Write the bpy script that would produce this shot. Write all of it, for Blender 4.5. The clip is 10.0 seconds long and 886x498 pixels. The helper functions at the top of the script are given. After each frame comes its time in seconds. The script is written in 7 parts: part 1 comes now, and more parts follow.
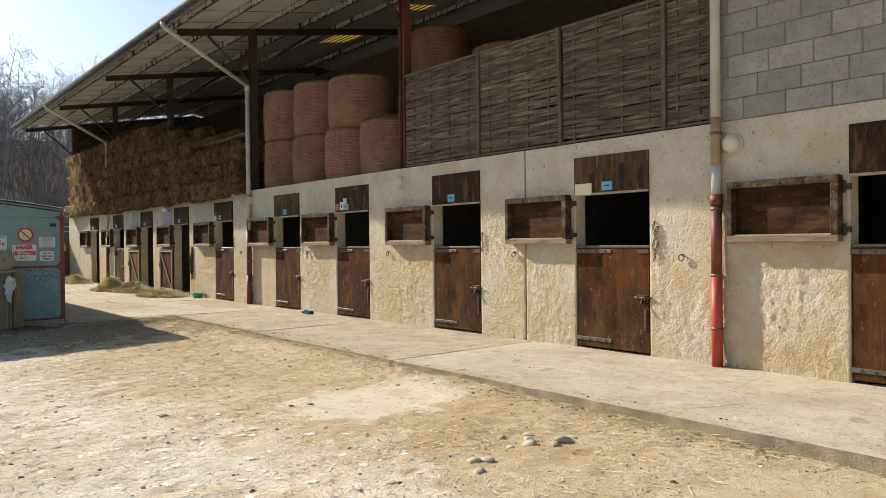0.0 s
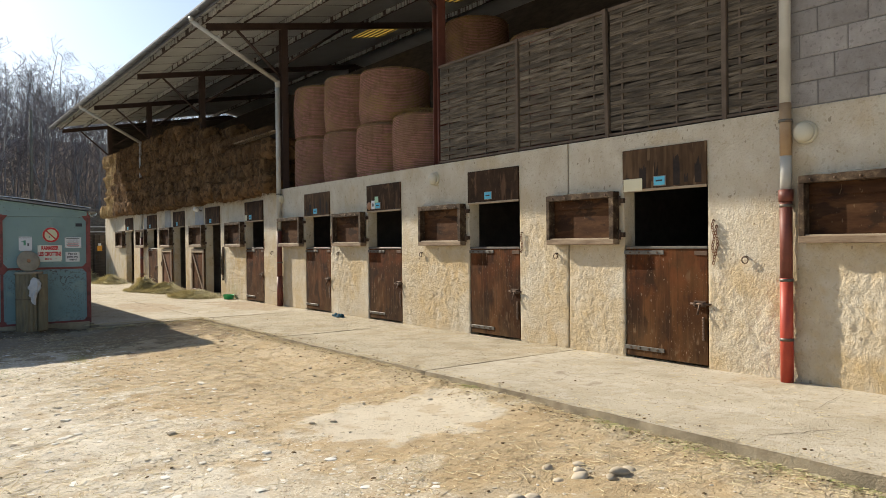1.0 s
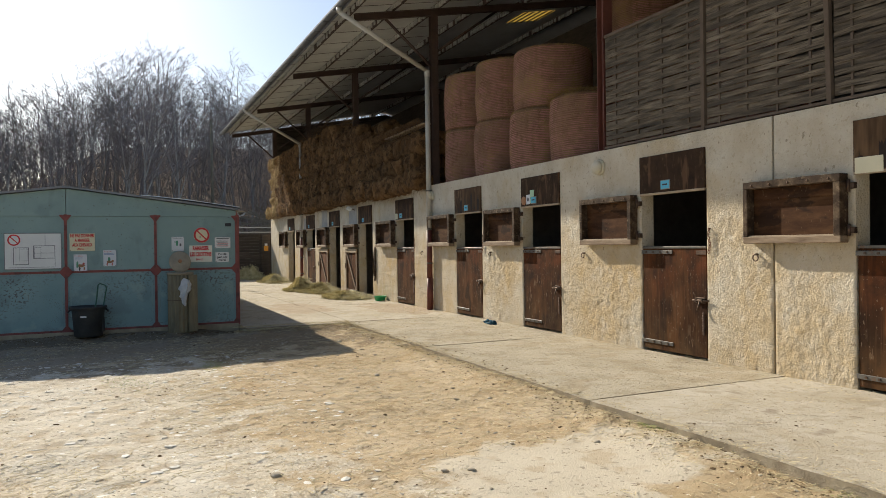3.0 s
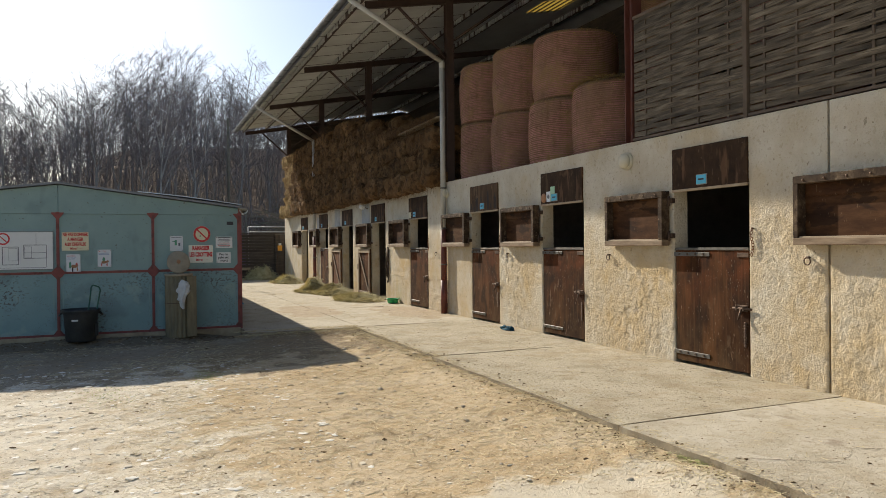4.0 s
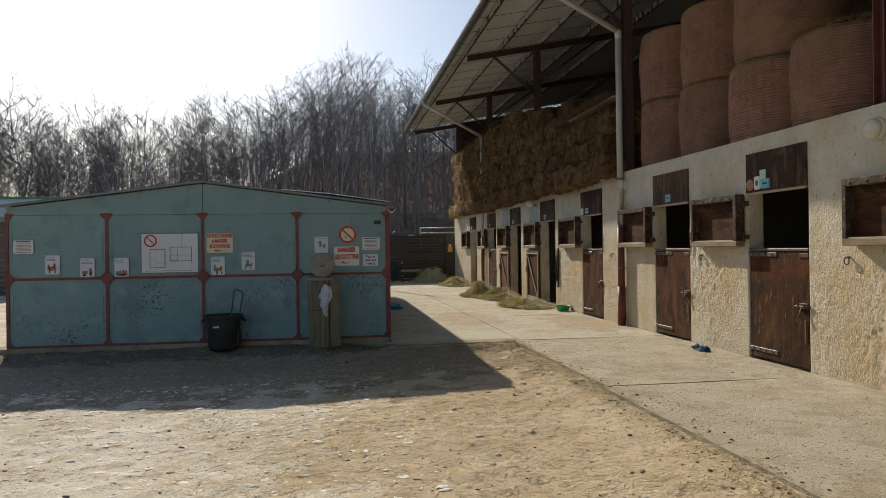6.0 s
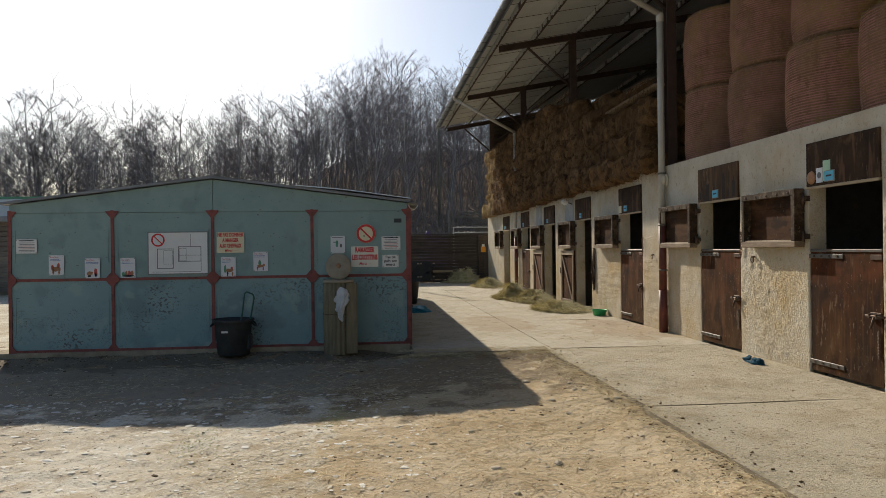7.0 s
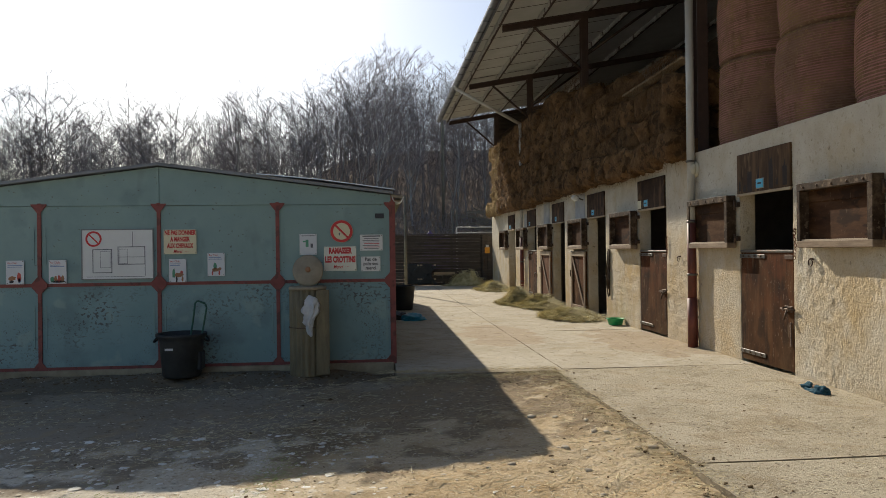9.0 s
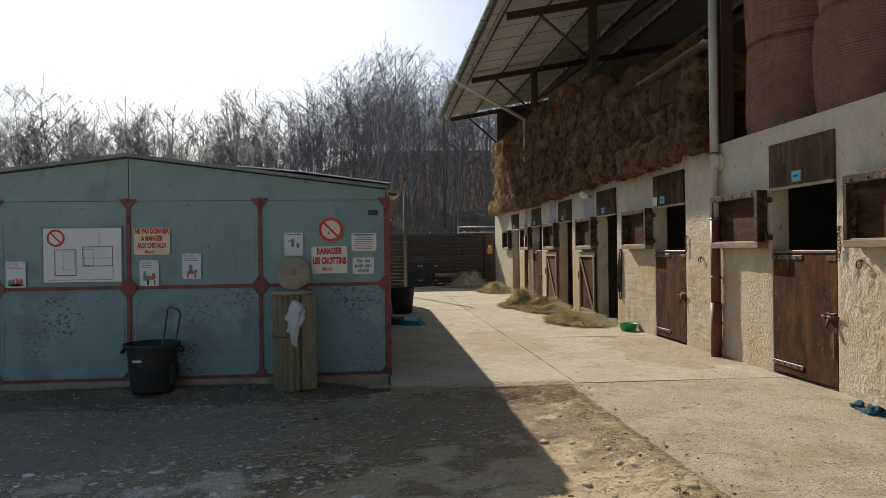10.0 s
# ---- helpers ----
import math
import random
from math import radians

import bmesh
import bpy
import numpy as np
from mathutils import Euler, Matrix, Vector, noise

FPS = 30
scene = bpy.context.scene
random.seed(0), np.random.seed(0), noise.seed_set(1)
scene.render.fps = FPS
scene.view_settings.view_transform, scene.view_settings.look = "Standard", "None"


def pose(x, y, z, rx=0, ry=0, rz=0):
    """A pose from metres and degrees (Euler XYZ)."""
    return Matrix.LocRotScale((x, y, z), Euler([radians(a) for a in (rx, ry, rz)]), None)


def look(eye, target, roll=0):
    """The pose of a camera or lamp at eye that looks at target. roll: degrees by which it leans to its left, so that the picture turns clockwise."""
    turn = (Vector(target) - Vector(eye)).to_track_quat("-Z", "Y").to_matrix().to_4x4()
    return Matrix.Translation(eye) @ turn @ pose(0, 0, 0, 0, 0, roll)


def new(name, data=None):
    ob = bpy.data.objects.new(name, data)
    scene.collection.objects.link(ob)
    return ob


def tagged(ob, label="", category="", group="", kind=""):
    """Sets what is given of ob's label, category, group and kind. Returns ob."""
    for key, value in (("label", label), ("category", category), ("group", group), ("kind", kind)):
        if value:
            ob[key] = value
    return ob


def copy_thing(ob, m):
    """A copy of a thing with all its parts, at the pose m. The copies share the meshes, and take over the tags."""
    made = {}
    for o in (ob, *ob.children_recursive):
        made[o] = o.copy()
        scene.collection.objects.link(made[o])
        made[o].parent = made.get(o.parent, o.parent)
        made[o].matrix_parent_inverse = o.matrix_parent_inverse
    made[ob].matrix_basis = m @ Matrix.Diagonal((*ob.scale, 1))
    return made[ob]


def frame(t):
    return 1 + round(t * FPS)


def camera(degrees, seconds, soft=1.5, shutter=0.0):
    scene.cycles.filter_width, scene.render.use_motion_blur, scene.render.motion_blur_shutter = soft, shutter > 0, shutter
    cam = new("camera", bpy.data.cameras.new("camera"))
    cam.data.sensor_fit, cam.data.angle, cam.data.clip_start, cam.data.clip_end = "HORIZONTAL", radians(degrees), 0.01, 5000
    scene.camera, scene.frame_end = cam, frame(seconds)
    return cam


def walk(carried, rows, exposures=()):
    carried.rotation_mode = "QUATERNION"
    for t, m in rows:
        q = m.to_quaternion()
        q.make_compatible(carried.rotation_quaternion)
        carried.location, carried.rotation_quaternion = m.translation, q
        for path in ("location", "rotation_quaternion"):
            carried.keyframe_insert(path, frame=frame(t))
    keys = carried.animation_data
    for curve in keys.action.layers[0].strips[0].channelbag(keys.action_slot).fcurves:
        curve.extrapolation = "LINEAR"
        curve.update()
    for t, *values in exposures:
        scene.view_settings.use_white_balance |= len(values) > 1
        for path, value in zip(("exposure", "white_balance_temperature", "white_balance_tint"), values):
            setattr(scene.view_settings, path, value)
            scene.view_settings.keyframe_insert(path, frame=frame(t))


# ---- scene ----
cam = camera(63.2, 10.0, soft=0.5)
PATH = [
    (0, (-0.127, -0.346, 1.545), (1.156, 1.189, 1.529), -0.6),
    (0.5, (0.107, -0.051, 1.548), (1.349, 1.517, 1.532), -0.6),
    (1, (0.317, 0.201, 1.553), (1.522, 1.797, 1.538), -0.6),
    (1.5, (0.506, 0.455, 1.562), (1.574, 2.146, 1.547), -0.7),
    (1.7, (0.588, 0.564, 1.561), (1.545, 2.32, 1.546), -0.9),
    (2, (0.716, 0.744, 1.557), (1.564, 2.555, 1.546), -0.7),
    (2.2, (0.8, 0.871, 1.556), (1.643, 2.685, 1.545), -0.8),
    (3.3, (1.256, 1.598, 1.55), (2.078, 3.421, 1.539), -0.7),
    (3.5, (1.342, 1.736, 1.55), (2.161, 3.56, 1.54), -0.6),
    (4, (1.558, 2.118, 1.557), (2.336, 3.96, 1.546), -0.6),
    (4.5, (1.78, 2.515, 1.557), (2.52, 4.373, 1.547), -0.7),
    (4.7, (1.859, 2.686, 1.558), (2.506, 4.578, 1.549), -0.9),
    (5, (1.97, 2.938, 1.558), (2.387, 4.894, 1.552), -0.9),
    (5.2, (2.049, 3.094, 1.557), (2.366, 5.068, 1.552), -0.8),
    (6.3, (2.427, 3.975, 1.551), (2.719, 5.953, 1.549), -0.8),
    (6.5, (2.489, 4.131, 1.551), (2.759, 6.113, 1.548), -0.7),
    (7, (2.632, 4.526, 1.552), (2.833, 6.516, 1.551), -0.7),
    (7.5, (2.756, 4.933, 1.548), (2.947, 6.924, 1.547), -0.7),
    (8, (2.861, 5.351, 1.547), (3.049, 7.342, 1.546), -0.7),
    (8.5, (2.95, 5.768, 1.549), (3.135, 7.76, 1.548), -0.7),
    (9, (3.012, 6.191, 1.544), (3.194, 8.183, 1.546), -0.7),
    (9.5, (3.063, 6.614, 1.543), (3.241, 8.606, 1.545), -0.7),
    (10, (3.11, 7.052, 1.543), (3.287, 9.044, 1.546), -0.7),
]
walk(cam, [(t, look(eye, target, roll)) for t, eye, target, roll in PATH],
     [(0, 0.53), (1.0, 0.51), (2.2, 0.40), (3.5, 0.34), (4.5, 0.32), (5.2, 0.12), (6.5, -0.06), (7.5, -0.02), (10.0, 0.10)])

# ---- light ----
SUN_DIR = Vector((-1.06, 3.65, 2.30)).normalized()      # towards the sun
world = bpy.data.worlds.new("sky")
scene.world = world
world.use_nodes = True
wn = world.node_tree.nodes
wl = world.node_tree.links
sky = wn.new("ShaderNodeTexSky")
sky.sky_type = "NISHITA"
sky.sun_disc = False
sky.sun_elevation = math.asin(SUN_DIR.z)
sky.sun_rotation = math.atan2(SUN_DIR.x, SUN_DIR.y)
sky.air_density, sky.dust_density, sky.ozone_density = 1.0, 1.0, 1.8
wn["Background"].inputs["Strength"].default_value = 0.105
wl.new(sky.outputs["Color"], wn["Background"].inputs["Color"])
sun_data = bpy.data.lights.new("sun", "SUN")
sun_data.energy, sun_data.angle, sun_data.color = 5.0, radians(0.55), (1.0, 0.915, 0.77)
sun = new("sun", sun_data)
sun.matrix_world = look(SUN_DIR * 60, (0, 0, 0))

# ---- materials ----


def material(name, colours, scale=3.0, rough=0.8, bump=0.3, bump_scale=40.0, depth=0.01, metal=0.0, stain=None, stretch=(1, 1, 1), per_piece=0.0, detail=6.0, spec=0.4):
    """A noise-mottled surface. colours: two or three; stain: (colour, scale, threshold, strength)."""
    m = bpy.data.materials.new(name)
    m.use_nodes = True
    n, l = m.node_tree.nodes, m.node_tree.links
    b = n["Principled BSDF"]
    b.inputs["Roughness"].default_value = rough
    b.inputs["Metallic"].default_value = metal
    b.inputs["Specular IOR Level"].default_value = spec
    geo = n.new("ShaderNodeNewGeometry")
    mp = n.new("ShaderNodeMapping")
    mp.inputs["Scale"].default_value = stretch
    l.new(geo.outputs["Position"], mp.inputs["Vector"])
    big = n.new("ShaderNodeTexNoise")
    big.inputs["Scale"].default_value = scale
    big.inputs["Detail"].default_value = detail
    big.inputs["Roughness"].default_value = 0.65
    l.new(mp.outputs["Vector"], big.inputs["Vector"])
    ramp = n.new("ShaderNodeValToRGB")
    e = ramp.color_ramp.elements
    e[0].position, e[1].position = 0.32, 0.68
    e[0].color, e[1].color = (*colours[0], 1), (*colours[-1], 1)
    if len(colours) == 3:
        mid = e.new(0.5)
        mid.color = (*colours[1], 1)
    l.new(big.outputs["Fac"], ramp.inputs["Fac"])
    col = ramp.outputs["Color"]
    if stain:
        sn = n.new("ShaderNodeTexNoise")
        sn.inputs["Scale"].default_value = stain[1]
        sn.inputs["Detail"].default_value = 5
        l.new(mp.outputs["Vector"], sn.inputs["Vector"])
        mr = n.new("ShaderNodeMapRange")
        mr.inputs["From Min"].default_value, mr.inputs["From Max"].default_value = stain[2], stain[2] + 0.08
        mr.inputs["To Max"].default_value = stain[3]
        l.new(sn.outputs["Fac"], mr.inputs["Value"])
        mx = n.new("ShaderNodeMix")
        mx.data_type = "RGBA"
        l.new(mr.outputs["Result"], mx.inputs["Factor"])
        l.new(col, mx.inputs["A"])
        mx.inputs["B"].default_value = (*stain[0], 1)
        col = mx.outputs["Result"]
    if per_piece:
        oi = n.new("ShaderNodeObjectInfo")
        hs = n.new("ShaderNodeHueSaturation")
        mr2 = n.new("ShaderNodeMapRange")
        mr2.inputs["To Min"].default_value, mr2.inputs["To Max"].default_value = 1 - per_piece, 1 + per_piece
        l.new(oi.outputs["Random"], mr2.inputs["Value"])
        l.new(mr2.outputs["Result"], hs.inputs["Value"])
        l.new(col, hs.inputs["Color"])
        col = hs.outputs["Color"]
    l.new(col, b.inputs["Base Color"])
    if bump:
        bn = n.new("ShaderNodeTexNoise")
        bn.inputs["Scale"].default_value = bump_scale
        bn.inputs["Detail"].default_value = 8
        bn.inputs["Roughness"].default_value = 0.62
        l.new(mp.outputs["Vector"], bn.inputs["Vector"])
        bp = n.new("ShaderNodeBump")
        bp.inputs["Strength"].default_value = bump
        bp.inputs["Distance"].default_value = depth
        l.new(bn.outputs["Fac"], bp.inputs["Height"])
        l.new(bp.outputs["Normal"], b.inputs["Normal"])
    return m


M_RENDER = material("roughcast render", [(0.517, 0.442, 0.324), (0.583, 0.512, 0.395), (0.63, 0.573, 0.465)], 2.4, 0.95, 1.0, 42, 0.02, stretch=(1, 1, 0.8), stain=((0.52, 0.38, 0.20), 1.7, 0.54, 0.35), spec=0.1, detail=12)
M_CONCRETE = material("worn concrete", [(0.451, 0.394, 0.294), (0.518, 0.461, 0.356), (0.57, 0.513, 0.408)], 1.2, 0.92, 0.8, 55, 0.016, stain=((0.34, 0.28, 0.20), 3.0, 0.58, 0.4), spec=0.15, detail=12)
M_PITTED = material("pitted washed concrete", [(0.437, 0.375, 0.266), (0.532, 0.465, 0.342), (0.589, 0.522, 0.399)], 1.6, 0.93, 1.0, 75, 0.022, stain=((0.30, 0.235, 0.15), 3.5, 0.55, 0.35), spec=0.15, detail=12)
M_KERB = material("dirty kerb concrete", [(0.253, 0.207, 0.144), (0.437, 0.368, 0.259)], 5, 0.95, 1.0, 60, 0.012, spec=0.1)
M_BLOCK = material("concrete block", [(0.27, 0.245, 0.225), (0.37, 0.34, 0.315)], 5, 0.95, 1.0, 70, 0.012, per_piece=0.16, spec=0.1)
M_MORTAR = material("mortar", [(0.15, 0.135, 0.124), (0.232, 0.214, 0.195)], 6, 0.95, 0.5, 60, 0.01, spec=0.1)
M_DIRT = material("trodden dirt", [(0.545, 0.465, 0.338), (0.658, 0.587, 0.461), (0.733, 0.681, 0.564)], 0.8, 0.97, 0.8, 60, 0.016, stain=((0.47, 0.36, 0.22), 1.0, 0.51, 0.3), spec=0.08, detail=10)
M_LEAFLITTER = material("leaf litter", [(0.09, 0.064, 0.045), (0.18, 0.131, 0.094)], 0.6, 0.95, 0.8, 8, 0.1, spec=0.1)
M_DOOR = material("stained door wood", [(0.0258, 0.0101, 0.0039), (0.0585, 0.0241, 0.0086), (0.106, 0.045, 0.0150)], 2.2, 0.75, 0.35, 60, 0.003, stretch=(1.5, 1.5, 0.5), stain=((0.13, 0.06, 0.025), 1.7, 0.60, 0.5), per_piece=0.15, detail=10, spec=0.08)
M_FRAMEWOOD = material("weathered frame wood", [(0.022, 0.013, 0.007), (0.055, 0.034, 0.020), (0.15, 0.105, 0.065)], 7, 0.75, 0.6, 40, 0.008, stretch=(1, 1, 1), spec=0.15)
M_RAILWOOD = material("sunbleached rail wood", [(0.30, 0.22, 0.14), (0.42, 0.33, 0.22)], 6, 0.75, 0.4, 40, 0.005)
M_SHUTTER = material("dark shutter board", [(0.026, 0.0105, 0.0045), (0.062, 0.027, 0.011), (0.108, 0.054, 0.023)], 3, 0.65, 0.3, 50, 0.003, stretch=(1, 0.5, 2), per_piece=0.15, detail=10, spec=0.08)
M_WORNRAIL = material("worn brown rail", [(0.13, 0.08, 0.045), (0.30, 0.22, 0.14)], 5, 0.75, 0.4, 40, 0.005, stretch=(1, 0.5, 3))
M_LINTEL = material("dark stained board", [(0.020, 0.011, 0.006), (0.055, 0.029, 0.014)], 4, 0.7, 0.4, 30, 0.006, stain=((0.15, 0.085, 0.04), 3.0, 0.62, 0.7), spec=0.12)
M_LINTEL2 = material("streaked peeling board", [(0.045, 0.025, 0.013), (0.085, 0.049, 0.025), (0.15, 0.09, 0.047)], 3.2, 0.7, 0.4, 30, 0.004, stretch=(1, 2.2, 0.35), detail=3, spec=0.12)
M_TAR = material("old black tar", [(0.012, 0.008, 0.006), (0.032, 0.02, 0.014)], 9, 0.6, 0.3, 40, 0.003, spec=0.2)
M_LEAFIN = material("pale inner door wood", [(0.13, 0.08, 0.045), (0.25, 0.17, 0.105)], 4, 0.75, 0.4, 30, 0.005, stretch=(2, 2, 0.3))
M_STRAP = material("galvanised strap", [(0.112, 0.1015, 0.0875), (0.175, 0.161, 0.14)], 12, 0.5, 0.2, 60, 0.002, metal=0.5, stain=((0.16, 0.09, 0.05), 9, 0.58, 0.7))
M_IRON = material("weathered iron", [(0.07, 0.045, 0.032), (0.15, 0.10, 0.07)], 12, 0.6, 0.3, 80, 0.002, metal=0.7)
M_REDSTEEL = material("red oxide steel", [(0.10, 0.032, 0.022), (0.16, 0.055, 0.038)], 4, 0.6, 0.15, 40, 0.002)
M_BROWNSTEEL = material("brown painted steel", [(0.045, 0.028, 0.022), (0.075, 0.045, 0.035)], 4, 0.6, 0.15, 40, 0.002)
M_ROOF = material("pale roof sheet", [(0.50, 0.50, 0.47), (0.60, 0.60, 0.57)], 1.5, 0.6, 0.1, 10, 0.004)
M_PURLIN = material("crinkled foil purlin", [(0.38, 0.38, 0.36), (0.58, 0.58, 0.55)], 9, 0.55, 0.4, 30, 0.01)
M_PVC = material("grey plastic pipe", [(0.40, 0.38, 0.34), (0.50, 0.48, 0.43)], 3, 0.45, 0.05, 30, 0.001)
M_ZINC = material("zinc gutter", [(0.15, 0.155, 0.16), (0.23, 0.235, 0.24)], 3, 0.45, 0.1, 20, 0.002, metal=0.5)
M_REDPIPE = material("red pipe sleeve", [(0.36, 0.045, 0.025), (0.46, 0.07, 0.04)], 4, 0.5, 0.1, 30, 0.001)
# dark red of the far pipes; on the near pipe, shade put into the red
M_DARKREDPIPE = material("dark red pipe and shaded sleeve", [(0.10, 0.03, 0.02), (0.20, 0.055, 0.035)], 4, 0.55, 0.1, 30, 0.001)
M_RUSTPIPE = material("rusty tan pipe", [(0.28, 0.17, 0.09), (0.38, 0.26, 0.15)], 4, 0.6, 0.1, 30, 0.001)
M_LATH = material("grey weathered lath", [(0.0328, 0.0246, 0.0164), (0.1107, 0.0861, 0.0574), (0.1968, 0.1599, 0.1148)], 5, 0.85, 0.5, 40, 0.004, stretch=(1, 0.5, 5), per_piece=0.3)
M_LATHPOST = material("dark lath post", [(0.09, 0.065, 0.045), (0.15, 0.11, 0.08)], 4, 0.85, 0.3, 30, 0.004)
M_HAY = material("old brown hay", [(0.095, 0.049, 0.021), (0.178, 0.098, 0.043), (0.275, 0.16, 0.071)], 5, 0.95, 1.0, 34, 0.05, per_piece=0.2, spec=0.1)
# lighter copy of the hay: the sunlit end's gold put into the colour
M_SUNLITHAY = material("hay with sunlight in its colour", [(0.26, 0.16, 0.065), (0.40, 0.27, 0.12), (0.52, 0.38, 0.19)], 5, 0.95, 1.0, 34, 0.05, per_piece=0.1, spec=0.1)
M_GREENHAY = material("fresh green hay", [(0.36, 0.31, 0.16), (0.60, 0.53, 0.31), (0.76, 0.70, 0.46)], 5, 0.95, 0.6, 50, 0.02, spec=0.1)
M_HAYGOLD = material("golden straw", [(0.22, 0.14, 0.05), (0.36, 0.25, 0.10)], 8, 0.9, 0, spec=0.1)
M_BALE = material("net wrapped straw", [(0.15, 0.082, 0.05), (0.235, 0.14, 0.085)], 3, 0.9, 0.8, 45, 0.02, stain=((0.27, 0.175, 0.075), 1.3, 0.52, 0.7), spec=0.1)
M_TWINE = material("pink net twine", [(0.26, 0.12, 0.098), (0.37, 0.175, 0.15)], 8, 0.8, 0, stain=((0.22, 0.125, 0.075), 1.4, 0.52, 0.7), per_piece=0.14)
M_SHED = material("pale green shed paint", [(0.213, 0.308, 0.3), (0.263, 0.37, 0.356)], 1.2, 0.7, 0.15, 20, 0.003, stain=((0.15, 0.215, 0.215), 2.2, 0.58, 0.4))
M_SHEDWORN = material("scuffed green shed paint", [(0.189, 0.302, 0.308), (0.238, 0.351, 0.356)], 1.2, 0.7, 0.2, 20, 0.003, stain=((0.145, 0.205, 0.21), 1.6, 0.56, 0.5), detail=12)
M_SHEDRED = material("red brown shed frame", [(0.19, 0.052, 0.044), (0.27, 0.08, 0.065)], 4, 0.65, 0.15, 40, 0.002)
M_SHEDROOF = material("dull shed roofing", [(0.16, 0.17, 0.18), (0.25, 0.26, 0.28)], 2, 0.5, 0.1, 10, 0.003)
M_LOOSESHEET = material("shiny bluish sheet", [(0.42, 0.46, 0.54), (0.60, 0.63, 0.70)], 3, 0.35, 0.2, 6, 0.01, metal=0.6)
M_WHITE = material("white sign plastic", [(0.66, 0.66, 0.64), (0.74, 0.74, 0.72)], 3, 0.5, 0)
M_GREYFRAME = material("grey card frame", [(0.20, 0.19, 0.18), (0.30, 0.29, 0.27)], 8, 0.6, 0)
M_CREAM = material("cream sign board", [(0.66, 0.60, 0.40), (0.72, 0.66, 0.46)], 3, 0.5, 0)
M_PALECREAM = material("pale cream board", [(0.70, 0.68, 0.58), (0.76, 0.74, 0.64)], 3, 0.5, 0)
M_TUB = material("dusty black rubber", [(0.022, 0.024, 0.025), (0.05, 0.05, 0.048)], 5, 0.7, 0.1, 30, 0.002)
M_SIGNRED = material("sign red", [(0.55, 0.03, 0.03), (0.6, 0.04, 0.04)], 3, 0.5, 0)
M_INK = material("dark ink", [(0.03, 0.03, 0.035), (0.05, 0.05, 0.055)], 3, 0.6, 0)
M_TAGBLUE = material("blue name card", [(0.08, 0.42, 0.60), (0.10, 0.48, 0.66)], 3, 0.4, 0)
M_BLACKPLASTIC = material("black rubber", [(0.02, 0.022, 0.024), (0.035, 0.037, 0.04)], 4, 0.55, 0.1, 30, 0.002)
M_BARK = material("grey bark", [(0.212, 0.2, 0.191), (0.425, 0.408, 0.391)], 2, 0.9, 0.5, 20, 0.01, per_piece=0.2, spec=0.1)
M_TWIG = material("brown twigs", [(0.18, 0.162, 0.166), (0.288, 0.263, 0.266)], 2, 0.9, 0, per_piece=0.25, spec=0.1)
M_BRUSH = material("dark thicket twigs", [(0.15, 0.125, 0.115), (0.30, 0.26, 0.24)], 2, 0.9, 0, spec=0.1)
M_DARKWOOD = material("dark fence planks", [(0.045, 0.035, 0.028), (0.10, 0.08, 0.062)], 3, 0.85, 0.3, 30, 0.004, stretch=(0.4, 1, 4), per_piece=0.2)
M_STONE = material("tan pebble", [(0.42, 0.35, 0.255), (0.56, 0.49, 0.375)], 6, 0.9, 0.2, 60, 0.003, per_piece=0.2, spec=0.15)
M_LAMPGLASS = material("cream lamp globe", [(0.50, 0.45, 0.33), (0.60, 0.55, 0.43)], 4, 0.4, 0)



def speckle(m, colour, scale, threshold, strength, stretch=(1, 1, 1), edge=0.06, mask=None):
    """Adds small specks or flecks of another colour to a material."""
    n, l = m.node_tree.nodes, m.node_tree.links
    b = n["Principled BSDF"]
    old = b.inputs["Base Color"].links[0].from_socket
    geo = n.new("ShaderNodeNewGeometry")
    mp = n.new("ShaderNodeMapping")
    mp.inputs["Scale"].default_value = stretch
    l.new(geo.outputs["Position"], mp.inputs["Vector"])
    t = n.new("ShaderNodeTexNoise")
    t.inputs["Scale"].default_value = scale
    t.inputs["Detail"].default_value = 3
    l.new(mp.outputs["Vector"], t.inputs["Vector"])
    mr = n.new("ShaderNodeMapRange")
    mr.inputs["From Min"].default_value, mr.inputs["From Max"].default_value = threshold, threshold + edge
    mr.inputs["To Max"].default_value = strength
    l.new(t.outputs["Fac"], mr.inputs["Value"])
    amount = mr.outputs["Result"]
    if mask:                                               # (scale, threshold): specks only inside larger patches
        k = n.new("ShaderNodeTexNoise")
        k.inputs["Scale"].default_value = mask[0]
        k.inputs["Detail"].default_value = 4
        l.new(geo.outputs["Position"], k.inputs["Vector"])
        kr = n.new("ShaderNodeMapRange")
        kr.inputs["From Min"].default_value, kr.inputs["From Max"].default_value = mask[1], mask[1] + 0.12
        l.new(k.outputs["Fac"], kr.inputs["Value"])
        mu = n.new("ShaderNodeMath")
        mu.operation = "MULTIPLY"
        l.new(amount, mu.inputs[0])
        l.new(kr.outputs["Result"], mu.inputs[1])
        amount = mu.outputs["Value"]
    mx = n.new("ShaderNodeMix")
    mx.data_type = "RGBA"
    l.new(amount, mx.inputs["Factor"])
    l.new(old, mx.inputs["A"])
    mx.inputs["B"].default_value = (*colour, 1)
    l.new(mx.outputs["Result"], b.inputs["Base Color"])


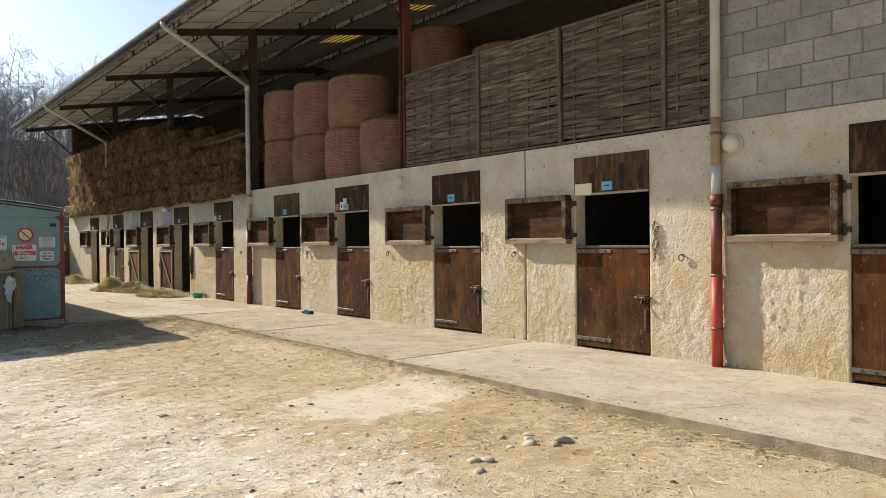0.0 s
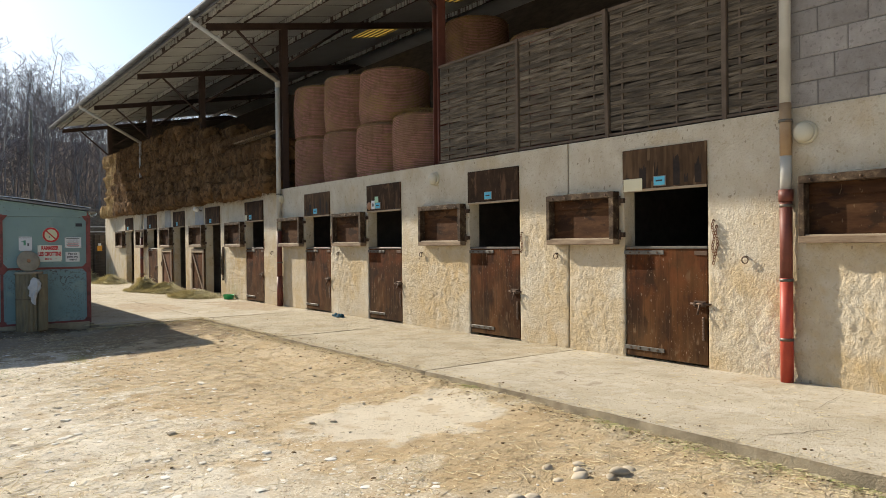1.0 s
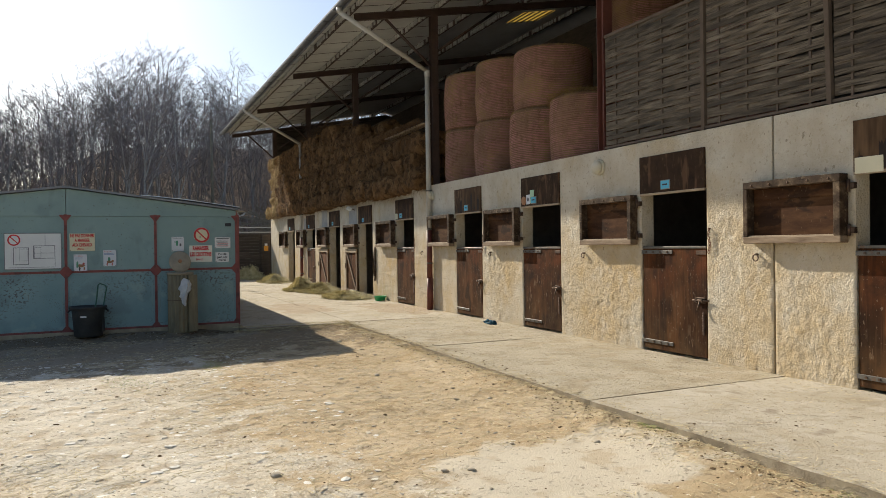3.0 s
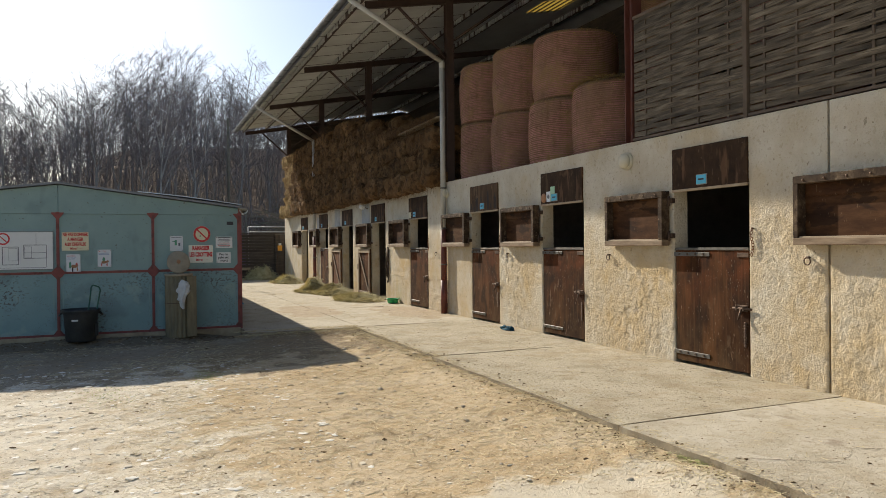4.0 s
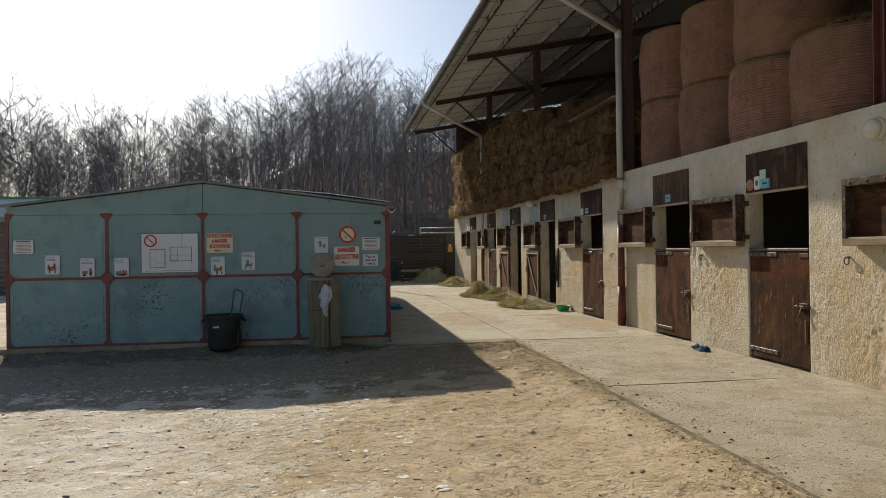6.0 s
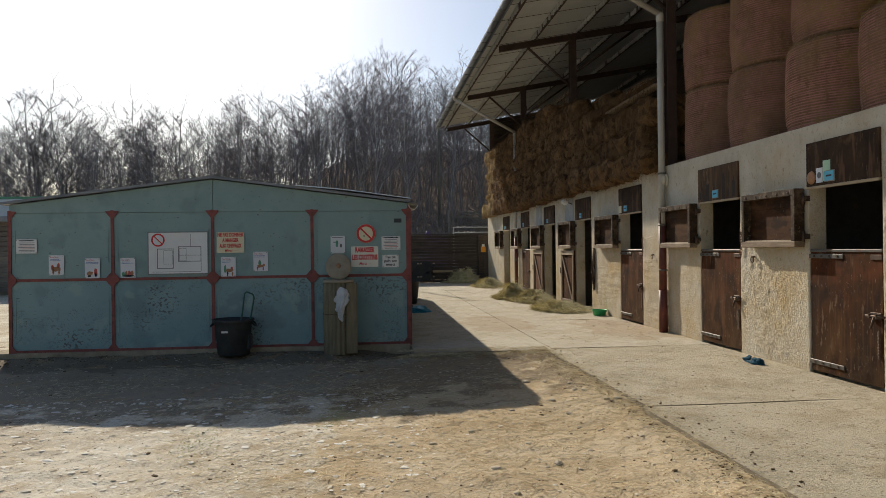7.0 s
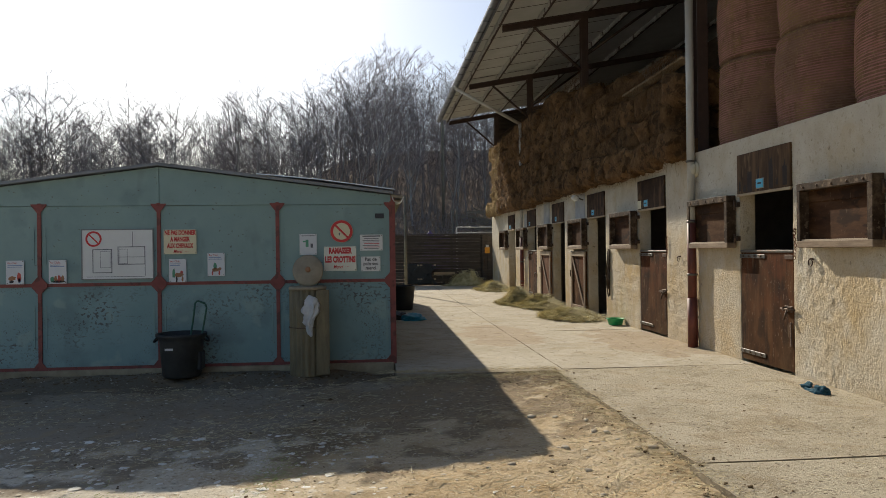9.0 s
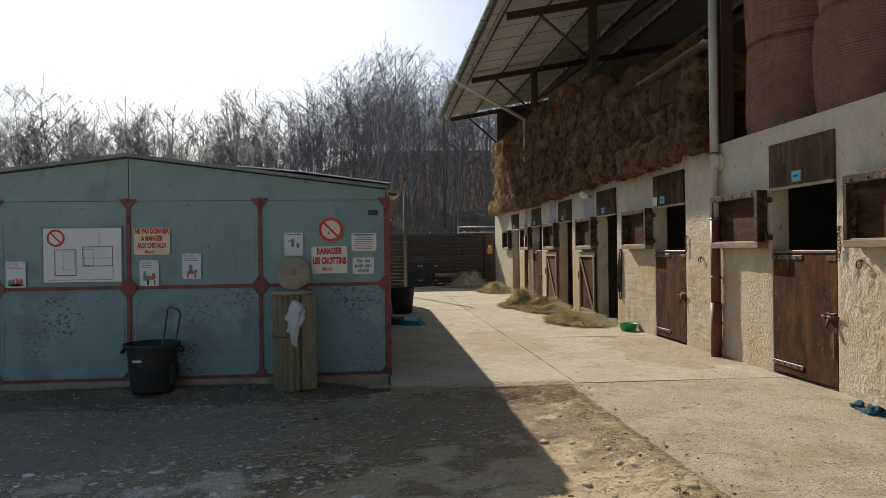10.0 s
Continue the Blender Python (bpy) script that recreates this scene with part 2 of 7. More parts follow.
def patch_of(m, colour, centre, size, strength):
    """A patch of another colour on the ground, its outline uneven."""
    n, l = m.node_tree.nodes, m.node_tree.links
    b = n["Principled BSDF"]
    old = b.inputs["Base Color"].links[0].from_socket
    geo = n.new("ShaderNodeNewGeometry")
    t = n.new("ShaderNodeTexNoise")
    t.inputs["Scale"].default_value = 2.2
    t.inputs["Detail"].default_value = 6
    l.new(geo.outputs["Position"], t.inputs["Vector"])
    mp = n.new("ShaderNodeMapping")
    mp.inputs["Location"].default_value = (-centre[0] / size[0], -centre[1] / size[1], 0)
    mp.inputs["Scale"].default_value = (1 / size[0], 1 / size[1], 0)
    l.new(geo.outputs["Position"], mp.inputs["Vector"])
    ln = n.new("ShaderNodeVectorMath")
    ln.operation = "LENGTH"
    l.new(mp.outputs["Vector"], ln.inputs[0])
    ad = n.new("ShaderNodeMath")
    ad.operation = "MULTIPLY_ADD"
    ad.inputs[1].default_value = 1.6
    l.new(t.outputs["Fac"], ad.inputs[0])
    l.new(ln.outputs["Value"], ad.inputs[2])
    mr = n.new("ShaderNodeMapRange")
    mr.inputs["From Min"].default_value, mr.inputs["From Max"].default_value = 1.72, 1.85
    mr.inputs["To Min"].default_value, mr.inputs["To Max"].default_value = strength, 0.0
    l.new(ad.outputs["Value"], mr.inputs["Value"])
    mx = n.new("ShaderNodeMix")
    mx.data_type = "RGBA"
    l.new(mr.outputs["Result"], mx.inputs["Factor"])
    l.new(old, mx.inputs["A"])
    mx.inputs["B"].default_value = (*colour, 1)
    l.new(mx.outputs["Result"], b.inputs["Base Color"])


def splash_of(m, colour, z_full, z_none, strength, scale=3.0, low=0.42, high=0.62):
    """Worn or mud-splashed wood between two heights, with a ragged outline."""
    n, l = m.node_tree.nodes, m.node_tree.links
    b = n["Principled BSDF"]
    old = b.inputs["Base Color"].links[0].from_socket
    geo = n.new("ShaderNodeNewGeometry")
    t = n.new("ShaderNodeTexNoise")
    t.inputs["Scale"].default_value = scale
    t.inputs["Detail"].default_value = 7
    t.inputs["Roughness"].default_value = 0.65
    l.new(geo.outputs["Position"], t.inputs["Vector"])
    sx = n.new("ShaderNodeSeparateXYZ")
    l.new(geo.outputs["Position"], sx.inputs["Vector"])
    mz = n.new("ShaderNodeMapRange")
    mz.inputs["From Min"].default_value, mz.inputs["From Max"].default_value = z_none, z_full
    l.new(sx.outputs["Z"], mz.inputs["Value"])
    mr = n.new("ShaderNodeMapRange")
    mr.inputs["From Min"].default_value, mr.inputs["From Max"].default_value = low, high
    l.new(t.outputs["Fac"], mr.inputs["Value"])
    mu = n.new("ShaderNodeMath")
    mu.operation = "MULTIPLY"
    l.new(mz.outputs["Result"], mu.inputs[0])
    l.new(mr.outputs["Result"], mu.inputs[1])
    st = n.new("ShaderNodeMath")
    st.operation = "MULTIPLY"
    st.inputs[1].default_value = strength
    l.new(mu.outputs["Value"], st.inputs[0])
    mx = n.new("ShaderNodeMix")
    mx.data_type = "RGBA"
    l.new(st.outputs["Value"], mx.inputs["Factor"])
    l.new(old, mx.inputs["A"])
    mx.inputs["B"].default_value = (*colour, 1)
    l.new(mx.outputs["Result"], b.inputs["Base Color"])


speckle(M_DIRT, (0.45, 0.34, 0.205), 0.9, 0.44, 0.5, (1, 1.3, 1), 0.22)
speckle(M_DIRT, (0.36, 0.25, 0.135), 9, 0.57, 0.35)
speckle(M_DIRT, (0.76, 0.70, 0.57), 34, 0.58, 0.7)
speckle(M_DIRT, (0.26, 0.185, 0.11), 52, 0.62, 0.5)
speckle(M_DIRT, (0.27, 0.185, 0.10), 24, 0.61, 0.45)
speckle(M_DIRT, (0.80, 0.75, 0.63), 42, 0.60, 0.65)
speckle(M_DIRT, (0.72, 0.66, 0.55), 17, 0.62, 0.45)
speckle(M_DIRT, (0.62, 0.50, 0.29), 26, 0.62, 0.4, (1, 3, 1))
speckle(M_DIRT, (0.78, 0.71, 0.56), 1.5, 0.52, 0.3, (1, 1.6, 1), 0.25)
patch_of(M_DIRT, (0.70, 0.64, 0.53), (-0.6, 8.6), (2.2, 5.2), 0.3)
patch_of(M_DIRT, (0.46, 0.31, 0.14), (4.1, 9.6), (2.0, 6.5), 0.5)
speckle(M_DIRT, (0.60, 0.52, 0.36), 48, 0.60, 0.5, (1, 2.5, 1))
patch_of(M_DIRT, (0.43, 0.325, 0.19), (4.3, 2.9), (1.5, 2.4), 0.6)
patch_of(M_DIRT, (0.68, 0.62, 0.50), (3.95, 5.6), (1.0, 0.72), 0.7)
patch_of(M_DIRT, (0.66, 0.61, 0.51), (1.3, 4.6), (0.9, 0.35), 0.7)
# dark soil before the shed; its shade is also put into these two colours
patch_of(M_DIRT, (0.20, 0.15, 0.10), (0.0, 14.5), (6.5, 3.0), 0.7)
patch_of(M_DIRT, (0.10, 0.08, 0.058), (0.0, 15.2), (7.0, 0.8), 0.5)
speckle(M_DIRT, (0.10, 0.075, 0.05), 14, 0.62, 0.4)
speckle(M_DIRT, (0.42, 0.30, 0.165), 3.4, 0.54, 0.4, (1, 1, 1), 0.1)
speckle(M_DIRT, (0.16, 0.11, 0.065), 30, 0.62, 0.65, (1, 1, 1), 0.03, (1.4, 0.48))
speckle(M_CONCRETE, (0.24, 0.19, 0.13), 45, 0.64, 0.6)
speckle(M_CONCRETE, (0.62, 0.57, 0.48), 3.5, 0.55, 0.4)
speckle(M_CONCRETE, (0.42, 0.32, 0.19), 1.3, 0.58, 0.25)
speckle(M_CONCRETE, (0.30, 0.24, 0.165), 95, 0.62, 0.3)
speckle(M_PITTED, (0.20, 0.155, 0.10), 42, 0.61, 0.65, (1, 1, 1), 0.03)
speckle(M_PITTED, (0.66, 0.61, 0.51), 55, 0.60, 0.6, (1, 1, 1), 0.03)
speckle(M_PITTED, (0.12, 0.09, 0.06), 24, 0.64, 0.7, (1, 1, 1), 0.02)
speckle(M_PITTED, (0.40, 0.30, 0.18), 2.2, 0.55, 0.35)
patch_of(M_CONCRETE, (0.38, 0.27, 0.155), (6.6, 9.3), (1.5, 2.2), 0.3)
patch_of(M_CONCRETE, (0.36, 0.26, 0.16), (6.4, 12.6), (0.7, 0.9), 0.4)
patch_of(M_CONCRETE, (0.36, 0.25, 0.15), (7.0, 16.8), (0.7, 1.6), 0.5)
patch_of(M_CONCRETE, (0.38, 0.26, 0.16), (5.0, 18.0), (0.6, 1.4), 0.45)
speckle(M_CONCRETE, (0.16, 0.12, 0.08), 50, 0.64, 0.6)
speckle(M_CONCRETE, (0.10, 0.075, 0.05), 36, 0.655, 0.8)
speckle(M_CONCRETE, (0.30, 0.24, 0.16), 27, 0.62, 0.4, (1, 1, 1), 0.03, (1.1, 0.5))
speckle(M_CONCRETE, (0.34, 0.27, 0.18), 9, 0.57, 0.35)
speckle(M_CONCRETE, (0.60, 0.55, 0.46), 70, 0.63, 0.5)
speckle(M_CONCRETE, (0.20, 0.14, 0.09), 2.4, 0.665, 0.45)
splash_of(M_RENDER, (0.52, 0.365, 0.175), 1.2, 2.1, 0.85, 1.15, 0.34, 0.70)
speckle(M_RENDER, (0.69, 0.64, 0.54), 5.5, 0.50, 0.35, (1, 1, 1), 0.2)
speckle(M_RENDER, (0.34, 0.26, 0.16), 55, 0.62, 0.25)
speckle(M_RENDER, (0.38, 0.30, 0.19), 22, 0.60, 0.4)
speckle(M_RENDER, (0.40, 0.30, 0.17), 2.6, 0.56, 0.25, (1, 1, 0.5), 0.2)
speckle(M_RENDER, (0.20, 0.15, 0.10), 15, 0.68, 0.6, (1, 1, 0.7), 0.02)
speckle(M_RENDER, (0.30, 0.22, 0.14), 5, 0.67, 0.35, (1, 1, 0.5), 0.1)
speckle(M_DOOR, (0.022, 0.011, 0.006), 3.5, 0.52, 0.75, (1, 1, 0.45))
speckle(M_DOOR, (0.15, 0.07, 0.03), 30, 0.57, 0.22, (1, 1, 0.06))
splash_of(M_DOOR, (0.135, 0.040, 0.012), 1.28, 0.62, 0.65)
splash_of(M_DOOR, (0.115, 0.064, 0.028), 0.10, 0.75, 0.7)
speckle(M_DOOR, (0.26, 0.19, 0.13), 40, 0.67, 0.45, (1, 1, 0.4), 0.02)
speckle(M_DOOR, (0.020, 0.010, 0.005), 26, 0.57, 0.3, (1, 1, 0.05), 0.08)
speckle(M_DOOR, (0.20, 0.13, 0.075), 16, 0.60, 0.5, (1, 1, 0.25), 0.03, (2.3, 0.52))
speckle(M_DOOR, (0.33, 0.26, 0.19), 55, 0.66, 0.7, (1, 1, 0.8), 0.02, (3.1, 0.5))
speckle(M_BALE, (0.34, 0.25, 0.12), 30, 0.58, 0.4)
speckle(M_HAY, (0.045, 0.027, 0.014), 7, 0.53, 0.7)
speckle(M_HAY, (0.33, 0.22, 0.11), 60, 0.62, 0.4, (1, 1, 0.4))
speckle(M_LATH, (0.05, 0.036, 0.025), 9, 0.54, 0.7, (1, 0.35, 6))
speckle(M_SHUTTER, (0.018, 0.010, 0.006), 5, 0.52, 0.7, (1, 0.6, 1.5))
speckle(M_SHUTTER, (0.20, 0.14, 0.08), 38, 0.66, 0.4, (1, 1, 0.4))
speckle(M_FRAMEWOOD, (0.24, 0.175, 0.11), 18, 0.62, 0.5)
speckle(M_LINTEL, (0.17, 0.11, 0.06), 34, 0.65, 0.4, (1, 1, 0.3))
speckle(M_BLOCK, (0.20, 0.175, 0.16), 24, 0.58, 0.5)
speckle(M_LINTEL2, (0.024, 0.013, 0.008), 5.5, 0.58, 0.35, (1, 1.3, 0.45), 0.05)
speckle(M_LINTEL2, (0.22, 0.145, 0.08), 9, 0.62, 0.5, (1, 1.6, 0.25), 0.03)
speckle(M_LINTEL, (0.16, 0.085, 0.045), 9, 0.56, 0.5, (1, 1, 0.15))
speckle(M_LINTEL, (0.15, 0.09, 0.045), 6, 0.60, 0.3, (1, 1.4, 0.5), 0.06)
speckle(M_SHEDWORN, (0.085, 0.06, 0.055), 30, 0.555, 0.75, (0.8, 1, 1), 0.02, (1.25, 0.52))
speckle(M_SHEDWORN, (0.10, 0.07, 0.062), 22, 0.67, 0.7, (0.35, 1, 2.0), 0.015, (2.0, 0.48))
speckle(M_SHEDWORN, (0.09, 0.065, 0.06), 60, 0.62, 0.8, (1, 1, 1), 0.02, (2.6, 0.5))
speckle(M_SHEDWORN, (0.30, 0.40, 0.37), 3, 0.58, 0.5)
speckle(M_SHEDRED, (0.09, 0.04, 0.034), 12, 0.56, 0.6)
speckle(M_SHED, (0.12, 0.14, 0.13), 3, 0.62, 0.3, (1, 1, 0.5), 0.1)
speckle(M_SHED, (0.085, 0.062, 0.056), 30, 0.67, 0.8, (0.7, 1, 1.2), 0.015, (1.9, 0.56))
speckle(M_SHED, (0.24, 0.34, 0.31), 2.0, 0.56, 0.4)
speckle(M_SHED, (0.10, 0.075, 0.065), 22, 0.70, 0.7, (1, 1, 1.3), 0.02)

# ---- mesh helpers ----


def add_box(bm, x0, x1, y0, y1, z0, z1, m=None):
    ps = [(x, y, z) for x in (x0, x1) for y in (y0, y1) for z in (z0, z1)]
    v = [bm.verts.new(m @ Vector(p) if m else p) for p in ps]
    for f in ((0, 1, 3, 2), (4, 6, 7, 5), (0, 4, 5, 1), (2, 3, 7, 6), (0, 2, 6, 4), (1, 5, 7, 3)):
        bm.faces.new([v[i] for i in f])
    return v


def box(x0, x1, y0, y1, z0, z1, bevel=0.0, m=None):
    bm = bmesh.new()
    add_box(bm, x0, x1, y0, y1, z0, z1, m)
    if bevel:
        bmesh.ops.bevel(bm, geom=bm.edges[:], offset=bevel, segments=1, affect="EDGES", clamp_overlap=True)
    bmesh.ops.recalc_face_normals(bm, faces=bm.faces[:])
    return bm


def add_tube(bm, a, b, r0, r1=None, sides=10, cap=True):
    r1 = r0 if r1 is None else r1
    a, b = Vector(a), Vector(b)
    q = (b - a).to_track_quat("Z", "Y").to_matrix()
    rings = []
    for p, r in ((a, r0), (b, r1)):
        rings.append([bm.verts.new(p + q @ Vector((r * math.cos(t), r * math.sin(t), 0))) for t in (2 * math.pi * i / sides for i in range(sides))])
    for i in range(sides):
        f = bm.faces.new((rings[0][i], rings[0][(i + 1) % sides], rings[1][(i + 1) % sides], rings[1][i]))
        f.smooth = True
    if cap:
        bm.faces.new(rings[0][::-1])
        bm.faces.new(rings[1])


def tube(a, b, r0, r1=None, sides=10):
    bm = bmesh.new()
    add_tube(bm, a, b, r0, r1, sides)
    return bm


def lathe(profile, sides=24, centre=(0, 0, 0), axis="Z"):
    """A turned body from (radius, height) pairs."""
    bm = bmesh.new()
    rings = []
    for r, h in profile:
        ring = []
        for i in range(sides):
            t = 2 * math.pi * i / sides
            p = Vector((r * math.cos(t), r * math.sin(t), h))
            if axis == "X":
                p = Vector((h, r * math.cos(t), r * math.sin(t)))
            if axis == "Y":
                p = Vector((r * math.cos(t), h, r * math.sin(t)))
            ring.append(bm.verts.new(p + Vector(centre)))
        rings.append(ring)
    for k in range(len(rings) - 1):
        for i in range(sides):
            f = bm.faces.new((rings[k][i], rings[k][(i + 1) % sides], rings[k + 1][(i + 1) % sides], rings[k + 1][i]))
            f.smooth = True
    bm.faces.new(rings[0][::-1])
    bm.faces.new(rings[-1])
    bmesh.ops.recalc_face_normals(bm, faces=bm.faces[:])
    return bm


def mesh_of(name, bm, mat):
    me = bpy.data.meshes.new(name)
    bm.to_mesh(me)
    bm.free()
    if mat:
        me.materials.append(mat)
    return me


def part(name, bm, mat, parent=None, label=""):
    ob = new(name, bm if isinstance(bm, bpy.types.Mesh) else mesh_of(name, bm, mat))
    if parent:
        ob.parent = parent
    return tagged(ob, label)


def thing(name, label, category, group="", m=None, kind=""):
    ob = new(name)
    ob.empty_display_size = 0.1
    if m:
        ob.matrix_basis = m
    return tagged(ob, label, category, group, kind)


def structure(name, bm, mat, label, category):
    return tagged(part(name, bm, mat), label, category, "", "structure")


def roughcast(cuts_u, cuts_z, solid, x, fine_to, bm):
    """Trowelled relief over the solid cells of a wall's front, level at every edge."""
    def split(cuts, steps):
        out = [cuts[0]]
        for a, b, st in zip(cuts[:-1], cuts[1:], steps):
            n = max(1, round((b - a) / st))
            out += [a + (b - a) * (k + 1) / n for k in range(n)]
        return out
    us = split(cuts_u, [0.0175 if b <= fine_to else 0.08 for b in cuts_u[1:]])
    zs = split(cuts_z, [0.019] * (len(cuts_z) - 1))
    nu, nz = len(us) - 1, len(zs) - 1
    ok = [[solid((us[i] + us[i + 1]) / 2, (zs[j] + zs[j + 1]) / 2) for j in range(nz)] for i in range(nu)]
    at = {}

    def v(i, j):
        if (i, j) not in at:
            free = 0 < i < nu and 0 < j < nz and ok[i][j] and ok[i - 1][j] and ok[i][j - 1] and ok[i - 1][j - 1]
            p = Vector((0.0, us[i], zs[j] * 0.85))
            q = p + 0.03 * noise.noise_vector(p * 11)
            a, c = noise.noise(q * 11 + Vector((0, 0, 7))), noise.noise(q * 25)
            lump = max(0.0, min(1.0, (a + 0.25) / 0.6))
            coarse = max(0.4, min(1.0, (2.15 - zs[j]) / 0.5)) * max(0.25, 0.8 + 1.1 * noise.noise(p * 1.1 + Vector((0, 3, 0))))
            h = coarse * (0.0055 * lump * lump * (3 - 2 * lump) + 0.0068 * c + 0.0025 * noise.noise(p * 45) + 0.006 * noise.noise(p * 5)) + 0.006 if free else 0.0
            at[(i, j)] = bm.verts.new((x - h, us[i], zs[j]))
        return at[(i, j)]
    for i in range(nu):
        for j in range(nz):
            if ok[i][j]:
                f = bm.faces.new((v(i, j), v(i, j + 1), v(i + 1, j + 1), v(i + 1, j)))
                f.smooth = True
    return bm


def cells(cuts_u, cuts_z, solid, place, thick, front=True):
    """A wall with openings: cells between the cuts, with real reveals. place(u, z, d) gives the point at depth d."""
    bm = bmesh.new()
    cache = {}

    def v(i, j, d):
        k = (i, j, d)
        if k not in cache:
            cache[k] = bm.verts.new(place(cuts_u[i], cuts_z[j], d * thick))
        return cache[k]
    nu, nz = len(cuts_u) - 1, len(cuts_z) - 1
    ok = lambda i, j: 0 <= i < nu and 0 <= j < nz and solid((cuts_u[i] + cuts_u[i + 1]) / 2, (cuts_z[j] + cuts_z[j + 1]) / 2)
    for i in range(nu):
        for j in range(nz):
            if not ok(i, j):
                continue
            for d in (0, 1) if front else (1,):
                bm.faces.new((v(i, j, d), v(i + 1, j, d), v(i + 1, j + 1, d), v(i, j + 1, d)))
            for (di, dj, a, b) in ((-1, 0, (i, j), (i, j + 1)), (1, 0, (i + 1, j), (i + 1, j + 1)), (0, -1, (i, j), (i + 1, j)), (0, 1, (i, j + 1), (i + 1, j + 1))):
                if not ok(i + di, j + dj):
                    bm.faces.new((v(*a, 0), v(*b, 0), v(*b, 1), v(*a, 1)))
    bmesh.ops.recalc_face_normals(bm, faces=bm.faces[:])
    return bm


# ---- large structure ----
WALL_X = 7.54
SLAB_Z = 0.12
TOP_Z = 2.88
DOORS = [1.37, 4.84, 7.90, 10.99, 13.67, 17.13, 20.15, 23.28, 26.38, 29.55]    # near jamb of each doorway
DOOR_W = 1.165
OPEN_DOORS = DOORS[6:]
WALL_END = 34.3

# ground: one sheet, level in the yard, rising into the wooded hill


def ground_z(x, y):
    if y < 38:
        return 0.0
    u = y - 38.0
    rise = 0.235 * u * u / (u + 9.0) if u < 85 else 18.06 + 0.05 * (u - 85)
    return rise * (0.28 + 0.72 / (1 + math.exp(-(x + 9) / 4.0)))


def ground_relief(x, y):
    """Hoof-churned relief of the yard, fading under the buildings and far off."""
    fade = min(1, max(0, (5.45 - x) / 0.2)) * min(1, max(0, (x + 8) / 2)) * min(1, max(0, (y + 2) / 1.5)) * min(1, max(0, (16 - y) / 1.0))
    p = Vector((x, y, 0.0))
    h = 0.016 * noise.noise(p * 0.9) + 0.012 * noise.noise(p * 2.6) + 0.011 * noise.noise(p * 5.5) + 0.010 * noise.noise(p * 10) + 0.007 * noise.noise(p * 19)
    edge = (0.015 + 0.07 * min(1, max(0, (y - 2.0) / 5))) * (1 + 0.30 * noise.noise(p * 2.2)) * math.exp(-(max(0.0, 5.05 - x) / 0.38) ** 2)
    edge += 0.085 * math.exp(-((y - 14.4) / 0.26) ** 2) * min(1, max(0, (x - 2.6) / 0.5))
    edge += 0.125 * math.exp(-((y - 15.3) / 0.45) ** 2) * (0.95 + 0.8 * noise.noise(p * 1.7)) * min(1, max(0, (3.0 - x) / 0.4))
    patch = min(1, max(0, 1.6 - math.hypot((x - 3.95) / 0.75, (y - 5.55) / 0.6)))
    total = fade * (h * (1 - 0.8 * patch) + min(edge, 0.105)) - 0.004
    return min(total, 0.10) if x > 5.04 or y > 14.3 and x > 2.9 else min(total, 0.125)


xs = np.concatenate([[-400, -200, -120, -80, -60, -45, -30, -20, -14, -10], np.arange(-8, -3, 0.25), np.arange(-3, 5.4, 0.045), [5.6, 6, 8, 12, 20, 30, 45, 60, 80, 120, 200, 400]])
ys = np.concatenate([[-400, -150, -60, -25, -10, -5], np.arange(-2, 2, 0.25), np.arange(2, 15.6, 0.045), [16, 18, 22, 30, 36, 38, 41, 44, 47, 50, 53, 56, 59, 62, 66, 70, 75, 80, 87, 95, 105, 120, 150, 200, 420]])
gv = [(float(x), float(y), ground_z(x, y) + (ground_relief(float(x), float(y)) if -8 < x < 5.5 and -2 < y < 16 else -0.004 if y < 38 else 0.25 * noise.noise(Vector((x * 0.13, y * 0.13, 3))))) for y in ys for x in xs]
nxs = len(xs)
gf = [(j * nxs + i, j * nxs + i + 1, (j + 1) * nxs + i + 1, (j + 1) * nxs + i) for j in range(len(ys) - 1) for i in range(nxs - 1)]
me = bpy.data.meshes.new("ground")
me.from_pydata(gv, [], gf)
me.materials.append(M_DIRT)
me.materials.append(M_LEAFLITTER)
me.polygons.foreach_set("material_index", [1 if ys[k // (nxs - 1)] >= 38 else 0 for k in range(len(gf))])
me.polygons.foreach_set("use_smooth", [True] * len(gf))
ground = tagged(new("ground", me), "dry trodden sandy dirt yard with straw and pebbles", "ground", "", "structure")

# stable front wall with doorways, split by an expansion joint


def doorway(y, z):
    return any(a < y < a + DOOR_W for a in DOORS) and z < 2.2


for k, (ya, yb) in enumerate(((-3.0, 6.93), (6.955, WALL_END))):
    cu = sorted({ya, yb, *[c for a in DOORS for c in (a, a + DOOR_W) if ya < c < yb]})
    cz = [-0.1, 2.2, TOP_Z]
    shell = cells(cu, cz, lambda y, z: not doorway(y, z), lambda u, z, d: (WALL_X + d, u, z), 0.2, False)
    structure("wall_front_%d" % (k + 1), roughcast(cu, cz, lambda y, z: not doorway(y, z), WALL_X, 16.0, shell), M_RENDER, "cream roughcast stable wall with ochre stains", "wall")

